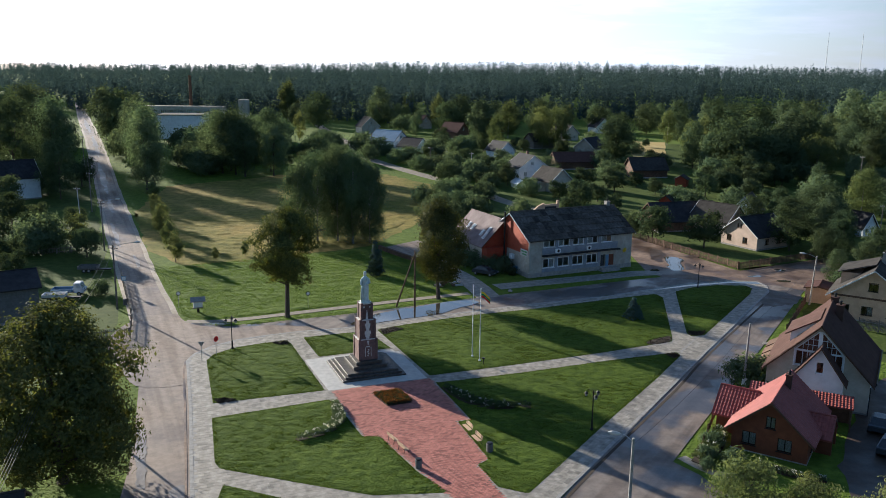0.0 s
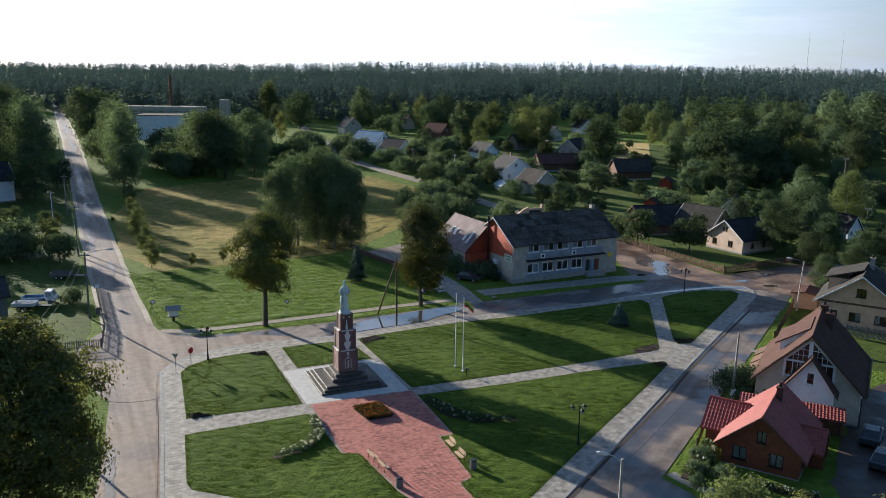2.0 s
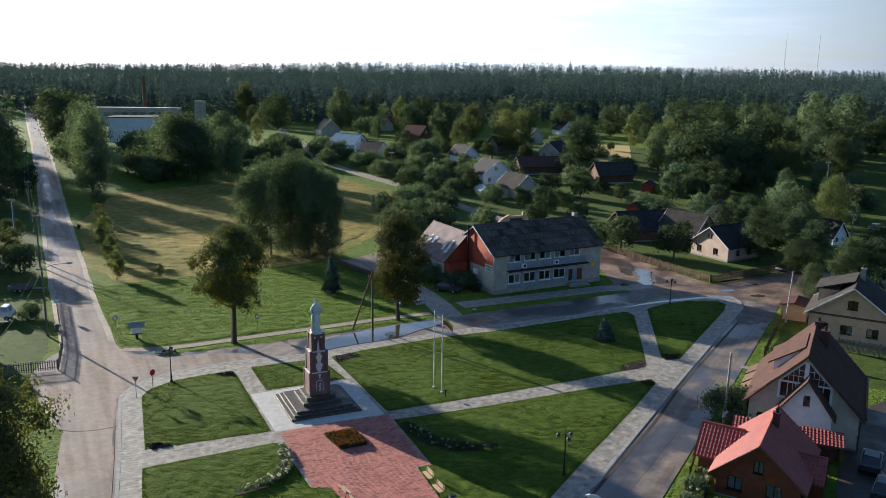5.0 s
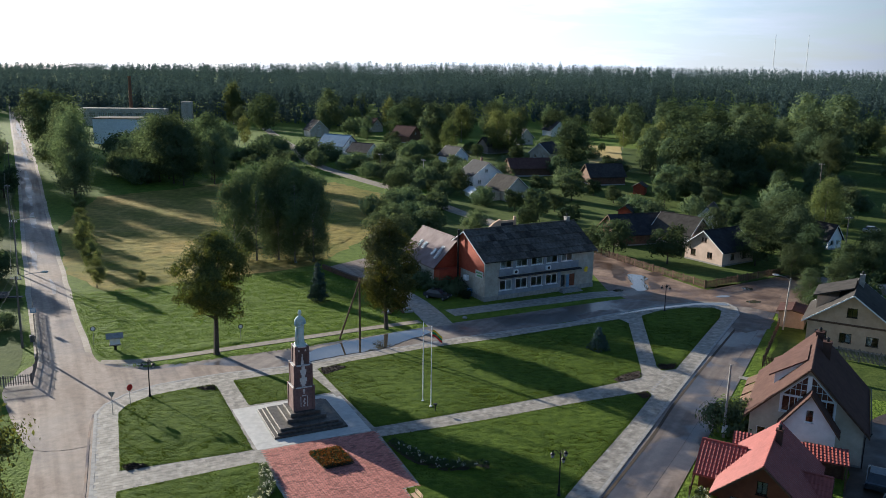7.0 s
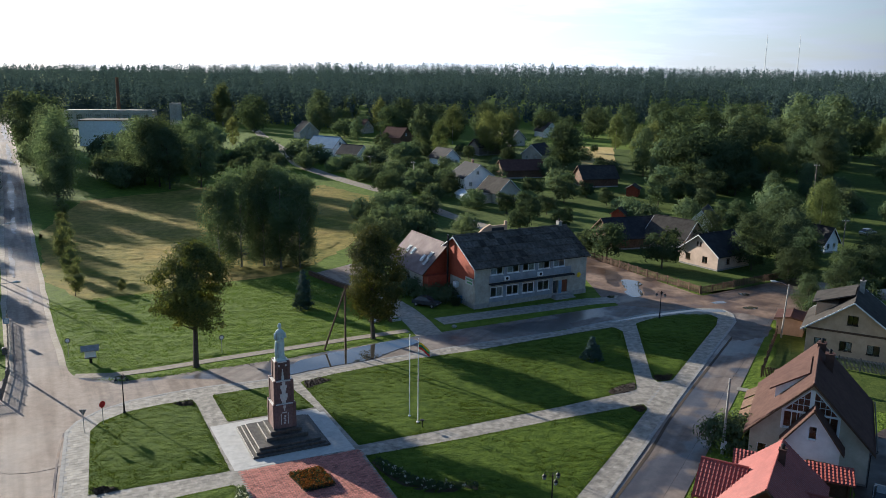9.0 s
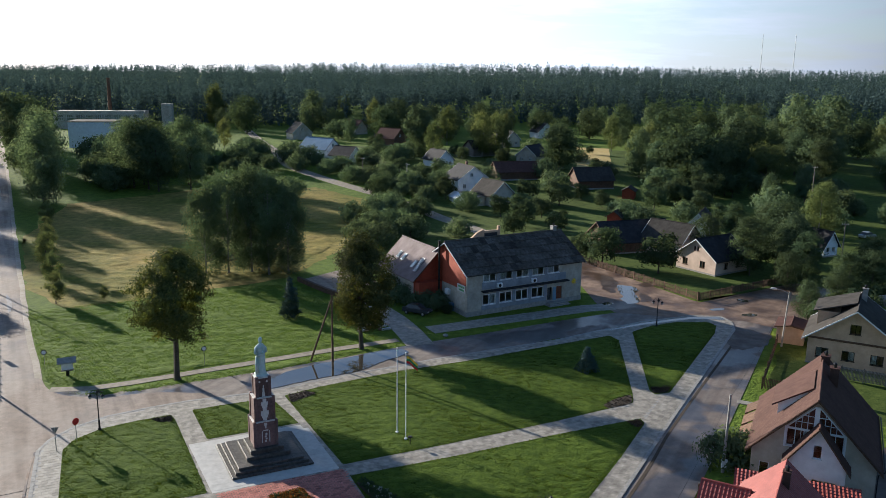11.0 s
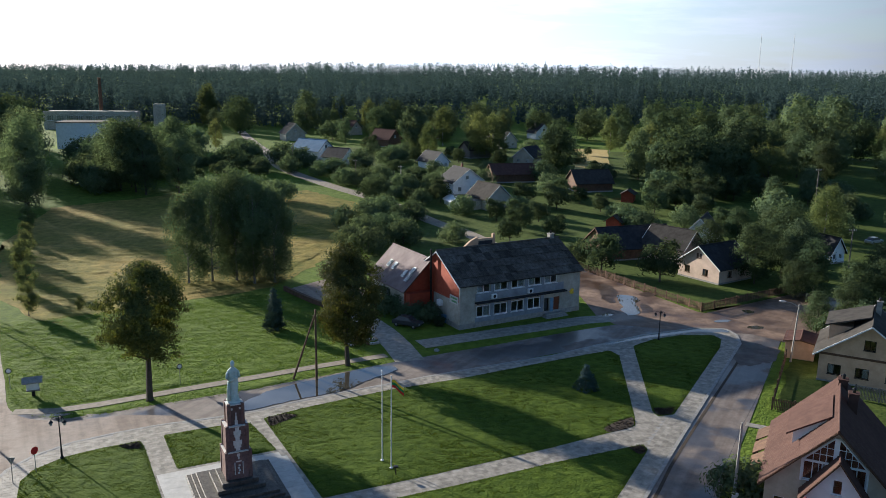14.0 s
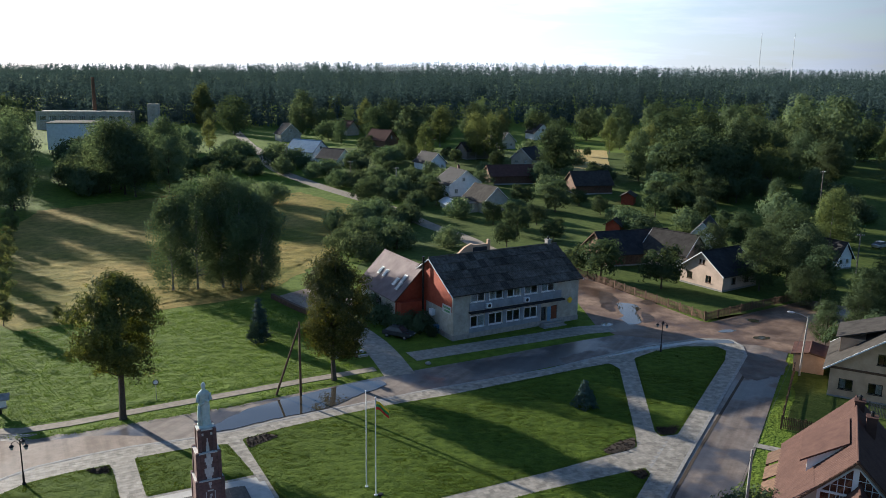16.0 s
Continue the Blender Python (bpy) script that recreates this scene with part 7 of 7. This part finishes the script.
def flatbed(label, category, x, y, turn, side, cab):
    """A low loading bed with boarded sides; with cab, a small truck."""
    t = thing(category, label, category, x, y, height(x, y), turn)
    bm = BM()
    box(bm, -2.1, -0.4, 0.45, 2.2 if cab else 2.9, 0.4, 0.6)
    part("chassis", bm, M_BLACK, t)
    bm = BM()
    box(bm, -2.3, -0.9, 0.6, 0.75, 0.9, 0.7)
    bed = part("loading_bed", bm, M_GREYWOOD, t)
    for x0, y0, x1, y1 in ((-2.3, -0.9, 0.75, -0.85), (-2.3, 0.85, 0.75, 0.9), (-2.3, -0.85, -2.25, 0.85), (0.7, -0.85, 0.75, 0.85)):
        bm = BM()
        box(bm, x0, y0, 0.7, x1, y1, 1.12)
        part("side_board", bm, side, bed)
    if cab:
        bm = BM()
        prof = [(0.85, 0.5), (2.3, 0.5), (2.35, 1.0), (2.1, 1.2), (1.8, 1.95), (0.9, 2.0)]
        prism(bm, prof, -0.85, 0.85, Matrix(((1, 0, 0, 0), (0, 0, -1, 0), (0, 1, 0, 0), (0, 0, 0, 1))))
        bmesh.ops.recalc_face_normals(bm, faces=bm.faces[:])
        bmesh.ops.bevel(bm, geom=bm.edges[:], offset=0.06, segments=2, affect="EDGES")
        c = part("cab", bm, M_WHITE, t, "white driver's cab")
        for s in (-1, 1):
            bm = BM()
            prism(bm, [(1.05, 1.25), (1.95, 1.25), (1.72, 1.82), (1.05, 1.85)], s * 0.853 - 0.006, s * 0.853 + 0.006, Matrix(((1, 0, 0, 0), (0, 0, -1, 0), (0, 1, 0, 0), (0, 0, 0, 1))))
            bmesh.ops.recalc_face_normals(bm, faces=bm.faces[:])
            part("side_window", bm, M_GLASS, c)
            bm = BM()
            box(bm, 2.32, s * 0.6 - 0.14, 0.72, 2.37, s * 0.6 + 0.14, 0.9)
            part("headlight", bm, M_LAMPGLASS, c)
        bm = BM()
        prism(bm, [(2.11, 1.26), (1.84, 1.88), (1.87, 1.89), (2.14, 1.27)], -0.72, 0.72, Matrix(((1, 0, 0, 0), (0, 0, -1, 0), (0, 1, 0, 0), (0, 0, 0, 1))))
        bmesh.ops.recalc_face_normals(bm, faces=bm.faces[:])
        part("windscreen", bm, M_GLASS, c)
    for wx in ((-1.4, 1.6) if cab else (-1.3, -0.5)):
        for wy in (-0.76, 0.76):
            wheel(t, wx, wy, 0.33)


flatbed("blue and white small truck parked in a yard", "truck", -63.6, 109.6, 14, M_BLUEPAINT, True)
flatbed("pale flat trailer standing beside a truck", "trailer", -63.2, 106.6, 14, M_WHITE, False)
flatbed("dark grey farm trailer on the grass", "trailer", -67.4, 123.6, 8, M_BIN, False)


def junk(x, y, n, seed, spread, label):
    t = thing("scrap_pile", label, "scrap pile", x, y, 0)
    rng = random.Random(seed)
    for i in range(n):
        bm = BM()
        l, w = rng.uniform(0.8, 2.4), rng.uniform(0.12, 0.5)
        box(bm, -l / 2, -w / 2, 0, l / 2, w / 2, rng.uniform(0.08, 0.3))
        o = part("plank", bm, rng.choice((M_GREYWOOD, M_TAN, M_STEEL, M_TIMBER)), t)
        o.matrix_basis = pose(rng.uniform(-spread, spread), rng.uniform(-spread, spread) * 0.6, rng.uniform(0, 0.5), rng.uniform(-8, 8), rng.uniform(-12, 12), rng.uniform(0, 180))


junk(-9.0, 123.6, 12, 71, 2.2, "pile of planks and scrap under the maple")
junk(38.5, 72.5, 12, 72, 2.5, "heap of boards and sheets behind the house")
bm = BM()
lathe(bm, [(0.24, 0), (0.38, 0.1), (0.36, 0.22), (0.16, 0.36)], 9)
rock = part("boulder", bm, M_POST)
rock.location = (1.2, 121.0, 0)
tagged(rock, "pale boulder at the mouth of the driveway", "boulder")
bm = BM()
lathe(bm, [(0.9, 0), (1.1, 0.5), (0.8, 1.0), (0.3, 1.25)], 10)
hedge = tagged(thing("clipped_bush", "low round clipped bush beside the shop", "bush", 1.2, 131.6, 0))
me = leaf_mesh("foliage", np.array([(0.6 * math.cos(a * 2.4) * (a % 5) / 5, 0.6 * math.sin(a * 2.4) * (a % 5) / 5, 0.3 + 0.16 * (a % 5)) for a in range(40)]), 60, 0.25, 0.09, 9)
me.materials.append(M_DARKLEAF)
o = new("foliage", me)
o.parent = hedge
bm.free()
bm = BM()
box(bm, -0.5, -0.35, 0, 0.5, 0.35, 1.05)
box(bm, -0.54, -0.39, 1.05, 0.54, 0.39, 1.13)
bin2 = part("waste_container", bm, M_BLUEPAINT)
bin2.matrix_basis = pose(2.0, 133.2, 0.1, 0, 0, 31)
tagged(bin2, "blue waste container by the shop wall", "waste container")

sheet("side_street", ragged([(8.6, 50), (12.4, 58.4), (16.4, 66.4), (18.4, 64.4), (19.4, 61.6), (23, 57), (28, 50), (30, 40), (8, 40)], 2.0, 0.2, 23), 0.026, M_STREET, "worn asphalt mouth of a side street")
# bare earth whose dark colour holds the shade between the houses
sheet("garden_yard", ragged([(29.4, 60.5), (34, 63.5), (46, 80), (46, 92), (39.5, 86), (36.4, 79.2), (30.6, 67.2)], 1.5, 0.3, 22), 0.03, M_MUDSHADE, "bare earth yard behind the houses, darkened for shade")
structure("garden_path", ribbon(BM(), [(17.4, 67.4), (18.4, 66.0), (19.6, 64.8), (21.0, 64.4)], 1.0, 0.04), M_SLABS, "worn concrete garden path")
flower_bed("flower_border", "garden border of shrubs with pink and white blooms", arc([(18.4, 66.4), (20.0, 68.6), (21.2, 70.8), (22.0, 73.0)], 1.6), (("foliage", M_LIME, 0.9, 0.9), ("blossom", M_WHITEFLOWER, 0.08, 1.0)), 520, 64, 0.1, 0.8)
flower_bed("flower_border", "low border of plants before the wooden house", arc([(23.6, 66.6), (26.2, 65.0), (28.6, 64.2)], 0.8), (("foliage", M_DARKLEAF, 0.9, 0.8), ("blossom", M_WHITEFLOWER, 0.1, 1.0)), 260, 65, 0.08, 0.4)

structure("stepping_path", ribbon(BM(), [(33.4, 100.9), (34.9, 100.2), (36.6, 99.4)], 1.0, 0.06), M_SLABS, "short slab path across the verge")

# parking lot and its bank
sheet("parking_lot", [(-24, 149), (-18, 157.5), (-9.5, 147), (-14.5, 138.5)], 0.05, M_ASPHALT, "small damp asphalt lot")
bm = BM()
ribbon(bm, [(-24.2, 148.6), (-18.5, 141.8), (-14.7, 138.2), (-12.5, 130)], 0.5, 0.75, 0.95)
structure("bank_wall", bm, M_TIMBER, "low brown retaining wall beside the lot")

# puddles
for poly in ([(-19.6, 101.2), (-18.4, 104.0), (-16.8, 106.6), (-13.8, 109.2), (-10.1, 112.1), (-6.8, 114.2), (-4.2, 115.4), (-3.0, 114.6), (-4.0, 112.8), (-6.4, 110.4), (-8.2, 107.5), (-13.4, 104.3), (-17.0, 101.6), (-18.6, 100.8)], [(44.2, 133.6), (45.6, 135.0), (47.2, 134.4), (46.4, 133.2)], [(40.2, 136.2), (42.4, 137.6), (43.4, 137.0), (42.0, 135.9)], [(24.6, 138.2), (25.8, 139.6), (26.8, 138.8), (25.8, 137.6)], [(29.2, 150.2), (31.9, 149.3), (32.2, 146.6), (30.8, 144.9), (31.2, 142.7), (30.6, 139.2), (28.8, 138.4), (28.0, 141.9), (29.0, 142.8), (28.6, 146.1)], [(46.6, 143.0), (48.4, 142.4), (47.9, 140.9), (46.5, 141.1)]):
    sheet("puddle", ragged(rounded(poly, 0.8), 0.7, 0.14, 31), 0.062, M_WATER, "shallow puddle mirroring the sky")

sheet("puddle", rounded([(21.9, 124.0), (29.0, 128.8), (36.8, 132.3), (41.0, 132.6), (41.5, 131.2), (36.6, 131.3), (29.0, 127.9)], 0.8), 0.1, M_WATER, "film of water on the slabs at the crossing")
for poly in ([(-24.6, 56.6), (-23.6, 57.6), (-22.9, 55.2), (-21.0, 50.4), (-22.0, 50.2)], [(-32.4, 67.0), (-31.8, 67.2), (-29.9, 63.6), (-28.0, 59.4), (-26.5, 56.2), (-27.3, 56.2), (-29.2, 60.2), (-31.2, 64.2)]):
    sheet("damp_patch", ragged(rounded(poly, 0.7), 0.6, 0.12, 28), 0.044, M_DAMP, "damp patch at the edge of the road")


for poly in ([(27.3, 157.0), (29.1, 155.8), (29.6, 151.2), (28.4, 148), (28.2, 145.2), (27.2, 145.0), (26.2, 147.6)], [(31.9, 145.6), (33.1, 143.5), (33.0, 140.6), (30.9, 139.6), (31.5, 142.4)], [(34.5, 152.4), (35.8, 150.6), (33.4, 148.6), (32.6, 150.8)]):
    sheet("mud_patch", ragged(rounded(poly, 0.8), 0.7, 0.2, 33), 0.058, M_MUDSHADE, "dark wet mud beside a puddle")
sheet("wet_patch", ragged(rounded([(40.8, 128.1), (43.2, 127.1), (45.5, 124.4), (43.3, 119.9), (38.6, 117.9), (38.7, 123.3)], 0.8), 0.8, 0.3, 34), 0.052, M_MUDSHADE, "dark wet asphalt at the mouth of the street")

# damp streaks along the west road
def streak(t0, t1, off, w, seed):
    line = catmull(W_ROAD, 4)
    run = [p for p in line if t0 <= p.y <= t1]
    rng = random.Random(seed)
    left, right = [], []
    for i, (a, b) in enumerate(zip(run, run[1:])):
        d = (b - a).normalized()
        s = Vector((d.y, -d.x, 0))
        k = w * (0.25 + 0.75 * math.sin(math.pi * (i + 0.5) / (len(run) - 1))) * rng.uniform(0.5, 1.2)
        o = off + rng.uniform(-0.25, 0.25)
        left.append(((a + s * (o - k / 2)).x, (a + s * (o - k / 2)).y))
        right.append(((a + s * (o + k / 2)).x, (a + s * (o + k / 2)).y))
    sheet("damp_streak", rounded(left + right[::-1], 0.6), 0.05, M_DAMP, "damp streak shining on the asphalt")


for q in ((142, 172, -1.3, 1.0, 1), (176, 200, -0.5, 1.3, 2), (205, 262, -0.4, 1.7, 3), (268, 330, 0.3, 1.8, 4), (125, 140, 0.6, 0.7, 5), (340, 430, 0.0, 2.2, 6)):
    streak(*q)

# kerbs of the square
KERB = PAVED + PAVED[:1]
bm = BM()
for (x0, y0), (x1, y1) in zip(KERB, KERB[1:]):
    d = math.hypot(x1 - x0, y1 - y0)
    a = math.degrees(math.atan2(y1 - y0, x1 - x0))
    n = max(1, int(d))
    for i in range(n):
        box(bm, d * i / n + 0.008, -0.16, -0.1, d * (i + 1) / n - 0.008, 0.16, 0.094, pose(x0, y0, 0, 0, 0, a))
tagged(part("kerb", bm, M_KERB), "pale concrete kerb round the square", kind="structure")
structure("weed_strip", ribbon(BM(), [(-20, 48.4), (-22.8, 55.4), (-29, 69.9), (-35.25, 84.7), (-34.1, 88.2), (-32.3, 91.2)], 0.2, 0.05), M_DIRT, "brown weeds and silt along the kerb")
# dark strip: gutter dirt together with the kerb's shade, painted in
structure("gutter_shade_strip", ribbon(BM(), [(-0.5, 40), (6.9, 58.8), (19.8, 83.6), (25.5, 95.2), (41.9, 125.7)], 0.3, 0.045), M_SOIL, "dark strip of gutter dirt and painted kerb shade")


# ---- paving slabs and pavers ----
def pieces(spots, w, d, z0, z1, bevel=0.004):
    """Arrays of slabs: a top, and four sides, each piece by itself."""
    n = len(spots)
    s = np.asarray(spots)
    c, q = np.cos(s[:, 2]), np.sin(s[:, 2])
    out = []
    for ux, uy, z in ((-1, -1, 0), (1, -1, 0), (1, 1, 0), (-1, 1, 0), (-1, -1, 1), (1, -1, 1), (1, 1, 1), (-1, 1, 1)):
        k = (1 - 2 * bevel / min(w, d)) if z else 1
        lx, ly = ux * w / 2 * k, uy * d / 2 * k
        out.append(np.stack([s[:, 0] + lx * c - ly * q, s[:, 1] + lx * q + ly * c, (z1 + s[:, 3]) if z else np.full(n, z0)], axis=1))
    v = np.stack(out, axis=1).reshape(-1, 3)
    f = np.array([(4, 5, 6, 7), (0, 1, 5, 4), (1, 2, 6, 5), (2, 3, 7, 6), (3, 0, 4, 7)])
    return v, (np.arange(n)[:, None, None] * 8 + f[None]).reshape(-1, 4)


def grid_spots(poly, angle, w, d, seed, jitter=0.0015, offset=0.5):
    rng = random.Random(seed)
    a = math.radians(angle)
    c, s = math.cos(a), math.sin(a)
    us = [x * c + y * s for x, y in poly]
    vs = [-x * s + y * c for x, y in poly]
    out = []
    j = 0
    v = min(vs)
    while v < max(vs):
        u = min(us) + (w * offset if j % 2 else 0)
        while u < max(us):
            x, y = u * c - v * s, u * s + v * c
            if inside(x, y, poly):
                out.append((x, y, a, rng.uniform(-jitter, jitter)))
            u += w
        v += d
        j += 1
    return out


EAST_LINE = [(3.6, 57.5), (6.4, 59.1), (19.3, 84.0), (25.2, 95.9), (41.2, 126.6), (41.9, 130.4), (41.0, 132.4), (38.6, 128.0), (24.6, 100.2), (21.6, 94.2), (12.4, 75.6), (2.6, 57.6)]
slabs = []
PAD_EDGE = [(-21.7, 86.9), (-16.8, 78.4), (-6.9, 83.3), (-12.1, 91.8)]
for x, y, a, z in grid_spots(EAST_LINE, 63.2, 0.5, 0.5, 81):
    slabs.append((x, y, a, z))
for x, y, a, z in grid_spots(PAVED, 28, 0.5, 0.5, 82):
    if inside(x, y, EAST_LINE) or (inside(x, y, RED) and away(x, y, RED) > 0.2) or away(x, y, PAVED) < 0.28:
        continue
    if abs((x + 14.35) * math.cos(radians(28)) + (y - 85.3) * math.sin(radians(28))) < 3.3 and abs(-(x + 14.35) * math.sin(radians(28)) + (y - 85.3) * math.cos(radians(28))) < 3.3:
        continue
    if inside(x, y, PAD_EDGE) or any(inside(x, y, p) and away(x, y, p) > 0.4 for p in LAWNS):
        continue
    slabs.append((x, y, a, z))
slabs = [s for s in slabs if not any(inside(s[0], s[1], p) and away(s[0], s[1], p) > 0.4 for p in LAWNS)]
PAD = [(-21.9, 87.0), (-16.9, 78.2), (-7.1, 83.2), (-12.4, 92.0)]
pad = structure("monument_pad", prism(BM(), PAD, -0.02, 0.088), M_PAD, "smooth pale concrete pad round the monument")
v, f = pieces([(0, 0, 0, 0)], 0.972, 0.972, -0.03, 0.036)
pad_mesh = mesh_of("slab", v, f)
pad_mesh.materials.append(M_PAD)
for x, y, a, z in grid_spots(PAD, 28, 0.98, 0.98, 85, 0.002, 0.0):
    o = new("slab", pad_mesh)
    o.parent = pad
    o.matrix_basis = pose(x, y, 0.06 + z, 0, 0, math.degrees(a))
paving = structure("pavement", ribbon(BM(), [(-30.6, 77), (-30.2, 76)], 0.3, 0.064, 0.01), M_JOINT, "walks of pale concrete slabs across the square")
near = sorted(slabs, key=lambda s: s[1])
near = [s for s in near if s[1] > 55 and s[0] > 0][:150] + [s for s in near if s[1] > 55 and s[0] < -18][:150]
chosen = set(near)
v, f = pieces([(0, 0, 0, 0)], 0.49, 0.49, -0.03, 0.026)
slab_mesh = mesh_of("slab", v, f)
slab_mesh.materials.append(M_SLAB)
for x, y, a, z in near:
    o = new("slab", slab_mesh)
    o.parent = paving
    o.matrix_basis = pose(x, y, 0.06 + z, 0, 0, math.degrees(a))
v, f = pieces([s for s in slabs if s not in chosen], 0.49, 0.49, 0.03, 0.086)
me = mesh_of("slab_run", v, f)
me.materials.append(M_SLABS)
o = new("slab_run", me)
o.parent = paving
tagged(o, kind="stuff")

v, f = pieces(grid_spots(RED, 28, 0.4, 0.2, 83, 0.003), 0.382, 0.184, 0.03, 0.09, 0.004)
me = mesh_of("paver_run", v, f)
me.materials.append(M_RED)
plaza = structure("plaza", prism(BM(), RED, -0.02, 0.084), M_JOINT, "plaza of mottled red clay pavers")
o = new("paver_run", me)
o.parent = plaza
tagged(o, kind="stuff")


# ---- grass ----
def grass(name, label, poly_list, per_m2, lift, seed, size, material, tall):
    g = np.random.default_rng(seed)
    pts = []
    for poly in poly_list:
        xs, ys = np.array([p[0] for p in poly]), np.array([p[1] for p in poly])
        n = int((xs.max() - xs.min()) * (ys.max() - ys.min()) * per_m2)
        px, py = g.uniform(xs.min(), xs.max(), n), g.uniform(ys.min(), ys.max(), n)
        keep = np.zeros(n, bool)
        for (x0, y0), (x1, y1) in zip(poly, poly[1:] + poly[:1]):
            if y0 != y1:
                cross = ((y0 > py) != (y1 > py)) & (px < (x1 - x0) * (py - y0) / (y1 - y0) + x0)
                keep ^= cross
        for hole in SOIL:
            cut = np.zeros(n, bool)
            for (x0, y0), (x1, y1) in zip(hole, hole[1:] + hole[:1]):
                if y0 != y1:
                    cut ^= ((y0 > py) != (y1 > py)) & (px < (x1 - x0) * (py - y0) / (y1 - y0) + x0)
            keep &= ~cut
        pts.append(np.stack([px[keep], py[keep]], axis=1))
    p = np.concatenate(pts)
    n = len(p)
    lump = 0.55 + 0.45 * np.sin(p[:, 0] * 1.7 + 2 * np.sin(p[:, 1] * 0.9)) * np.sin(p[:, 1] * 1.3 + 2 * np.sin(p[:, 0] * 0.7))
    h = (tall * (0.45 + 0.55 * lump) * g.uniform(0.5, 1.2, n))
    a = g.uniform(0, math.pi, n)
    s = size * g.uniform(0.6, 1.3, n)
    dx, dy = np.cos(a) * s, np.sin(a) * s
    lx, ly = g.normal(0, 0.05, n), g.normal(0, 0.05, n)
    z = np.full(n, lift)
    v = np.stack([np.stack([p[:, 0] - dx, p[:, 1] - dy, z - 0.02], 1), np.stack([p[:, 0] + dx, p[:, 1] + dy, z - 0.02], 1), np.stack([p[:, 0] + lx, p[:, 1] + ly, z + h * 1.15], 1)], axis=1).reshape(-1, 3)
    me = mesh_of(name, v, np.arange(3 * n).reshape(-1, 3))
    me.materials.append(material)
    tagged(new(name, me), label, "grass", kind="stuff")


grass("lawn_blades", "tufts of short green grass on the lawns", LAWNS, 70, 0.1, 91, 0.055, M_BLADE, 0.085)
VERGES = [[(-43.6, 102.6), (-41.6, 100.4), (-37.6, 101.0), (-33.8, 102.8), (-27.8, 106.6), (-21.6, 110.3), (-12.2, 116.1), (-7.4, 119.2), (-8.6, 124), (-14, 136), (-24, 147), (-40, 140), (-53, 131), (-59.2, 127.6)], [(-39.2, 98.6), (-35.4, 97.8), (-31, 99.9), (-23.9, 103.7), (-17.6, 107.3), (-10.2, 112.9), (-4.6, 116.2), (-5.4, 117.8), (-11.4, 114.2), (-21.0, 108.4), (-27.1, 104.7), (-33.4, 100.9), (-37.2, 99.0)]]


def turf(poly, seed, base=-0.04, mean=0.1, amp=0.17, step=0.42, long=(0.55, 0.95), material=M_FIELD, name="field_turf", label="lumpy rough turf beside the street"):
    """Uneven grassy ground, lowest along its edge."""
    xs, ys = [p[0] for p in poly], [p[1] for p in poly]
    nx, ny = int((max(xs) - min(xs)) / step) + 1, int((max(ys) - min(ys)) / step) + 1
    vs, known, faces = [], {}, []
    for j in range(ny):
        for i in range(nx):
            x, y = min(xs) + i * step, min(ys) + j * step
            if inside(x, y, poly) and not any(inside(x, y, p) for p in SOIL):
                d = min(1.0, away(x, y, poly) / 0.8)
                q = noise.noise(Vector((x * long[0] + seed, y * long[1], 0))) * 0.6 + noise.noise(Vector((x * long[0] * 2.4, y * long[1] * 2.1, 4))) * 0.5 + noise.noise(Vector((x * 0.14, y * 0.2, 9))) * 0.5
                known[i, j] = len(vs)
                vs.append((x, y, base + d * (mean + amp * q)))
    for (i, j), a in known.items():
        if (i + 1, j) in known and (i, j + 1) in known and (i + 1, j + 1) in known:
            faces.append((a, known[i + 1, j], known[i + 1, j + 1], known[i, j + 1]))
    me = mesh_of(name, vs, faces)
    me.materials.append(material)
    for p in me.polygons:
        p.use_smooth = True
    tagged(new(name, me), label, "turf", kind="structure")


turf([(-63, 141.5), (-52, 130.5), (-41, 142), (-29, 152.5), (-23.5, 172), (-20, 200), (-40, 212), (-66, 205), (-84, 180)], 5, -0.02, 0.12, 0.3, 0.6, (0.22, 0.9), M_HAY, "stubble_turf", "uneven golden stubble of the meadow")
turf(VERGES[0], 3)
turf(VERGES[1], 7)
for i, poly in enumerate(LAWNS):
    turf(poly, 11 + 3 * i, 0.089, 0.04, 0.1, 0.24, (0.85, 1.7), M_LAWN, "lawn_turf", "gently uneven mown turf of a lawn")
grass("verge_blades", "tufts of longer grass on the field edge", VERGES, 26, 0.08, 92, 0.05, M_FIELDBLADE, 0.12)
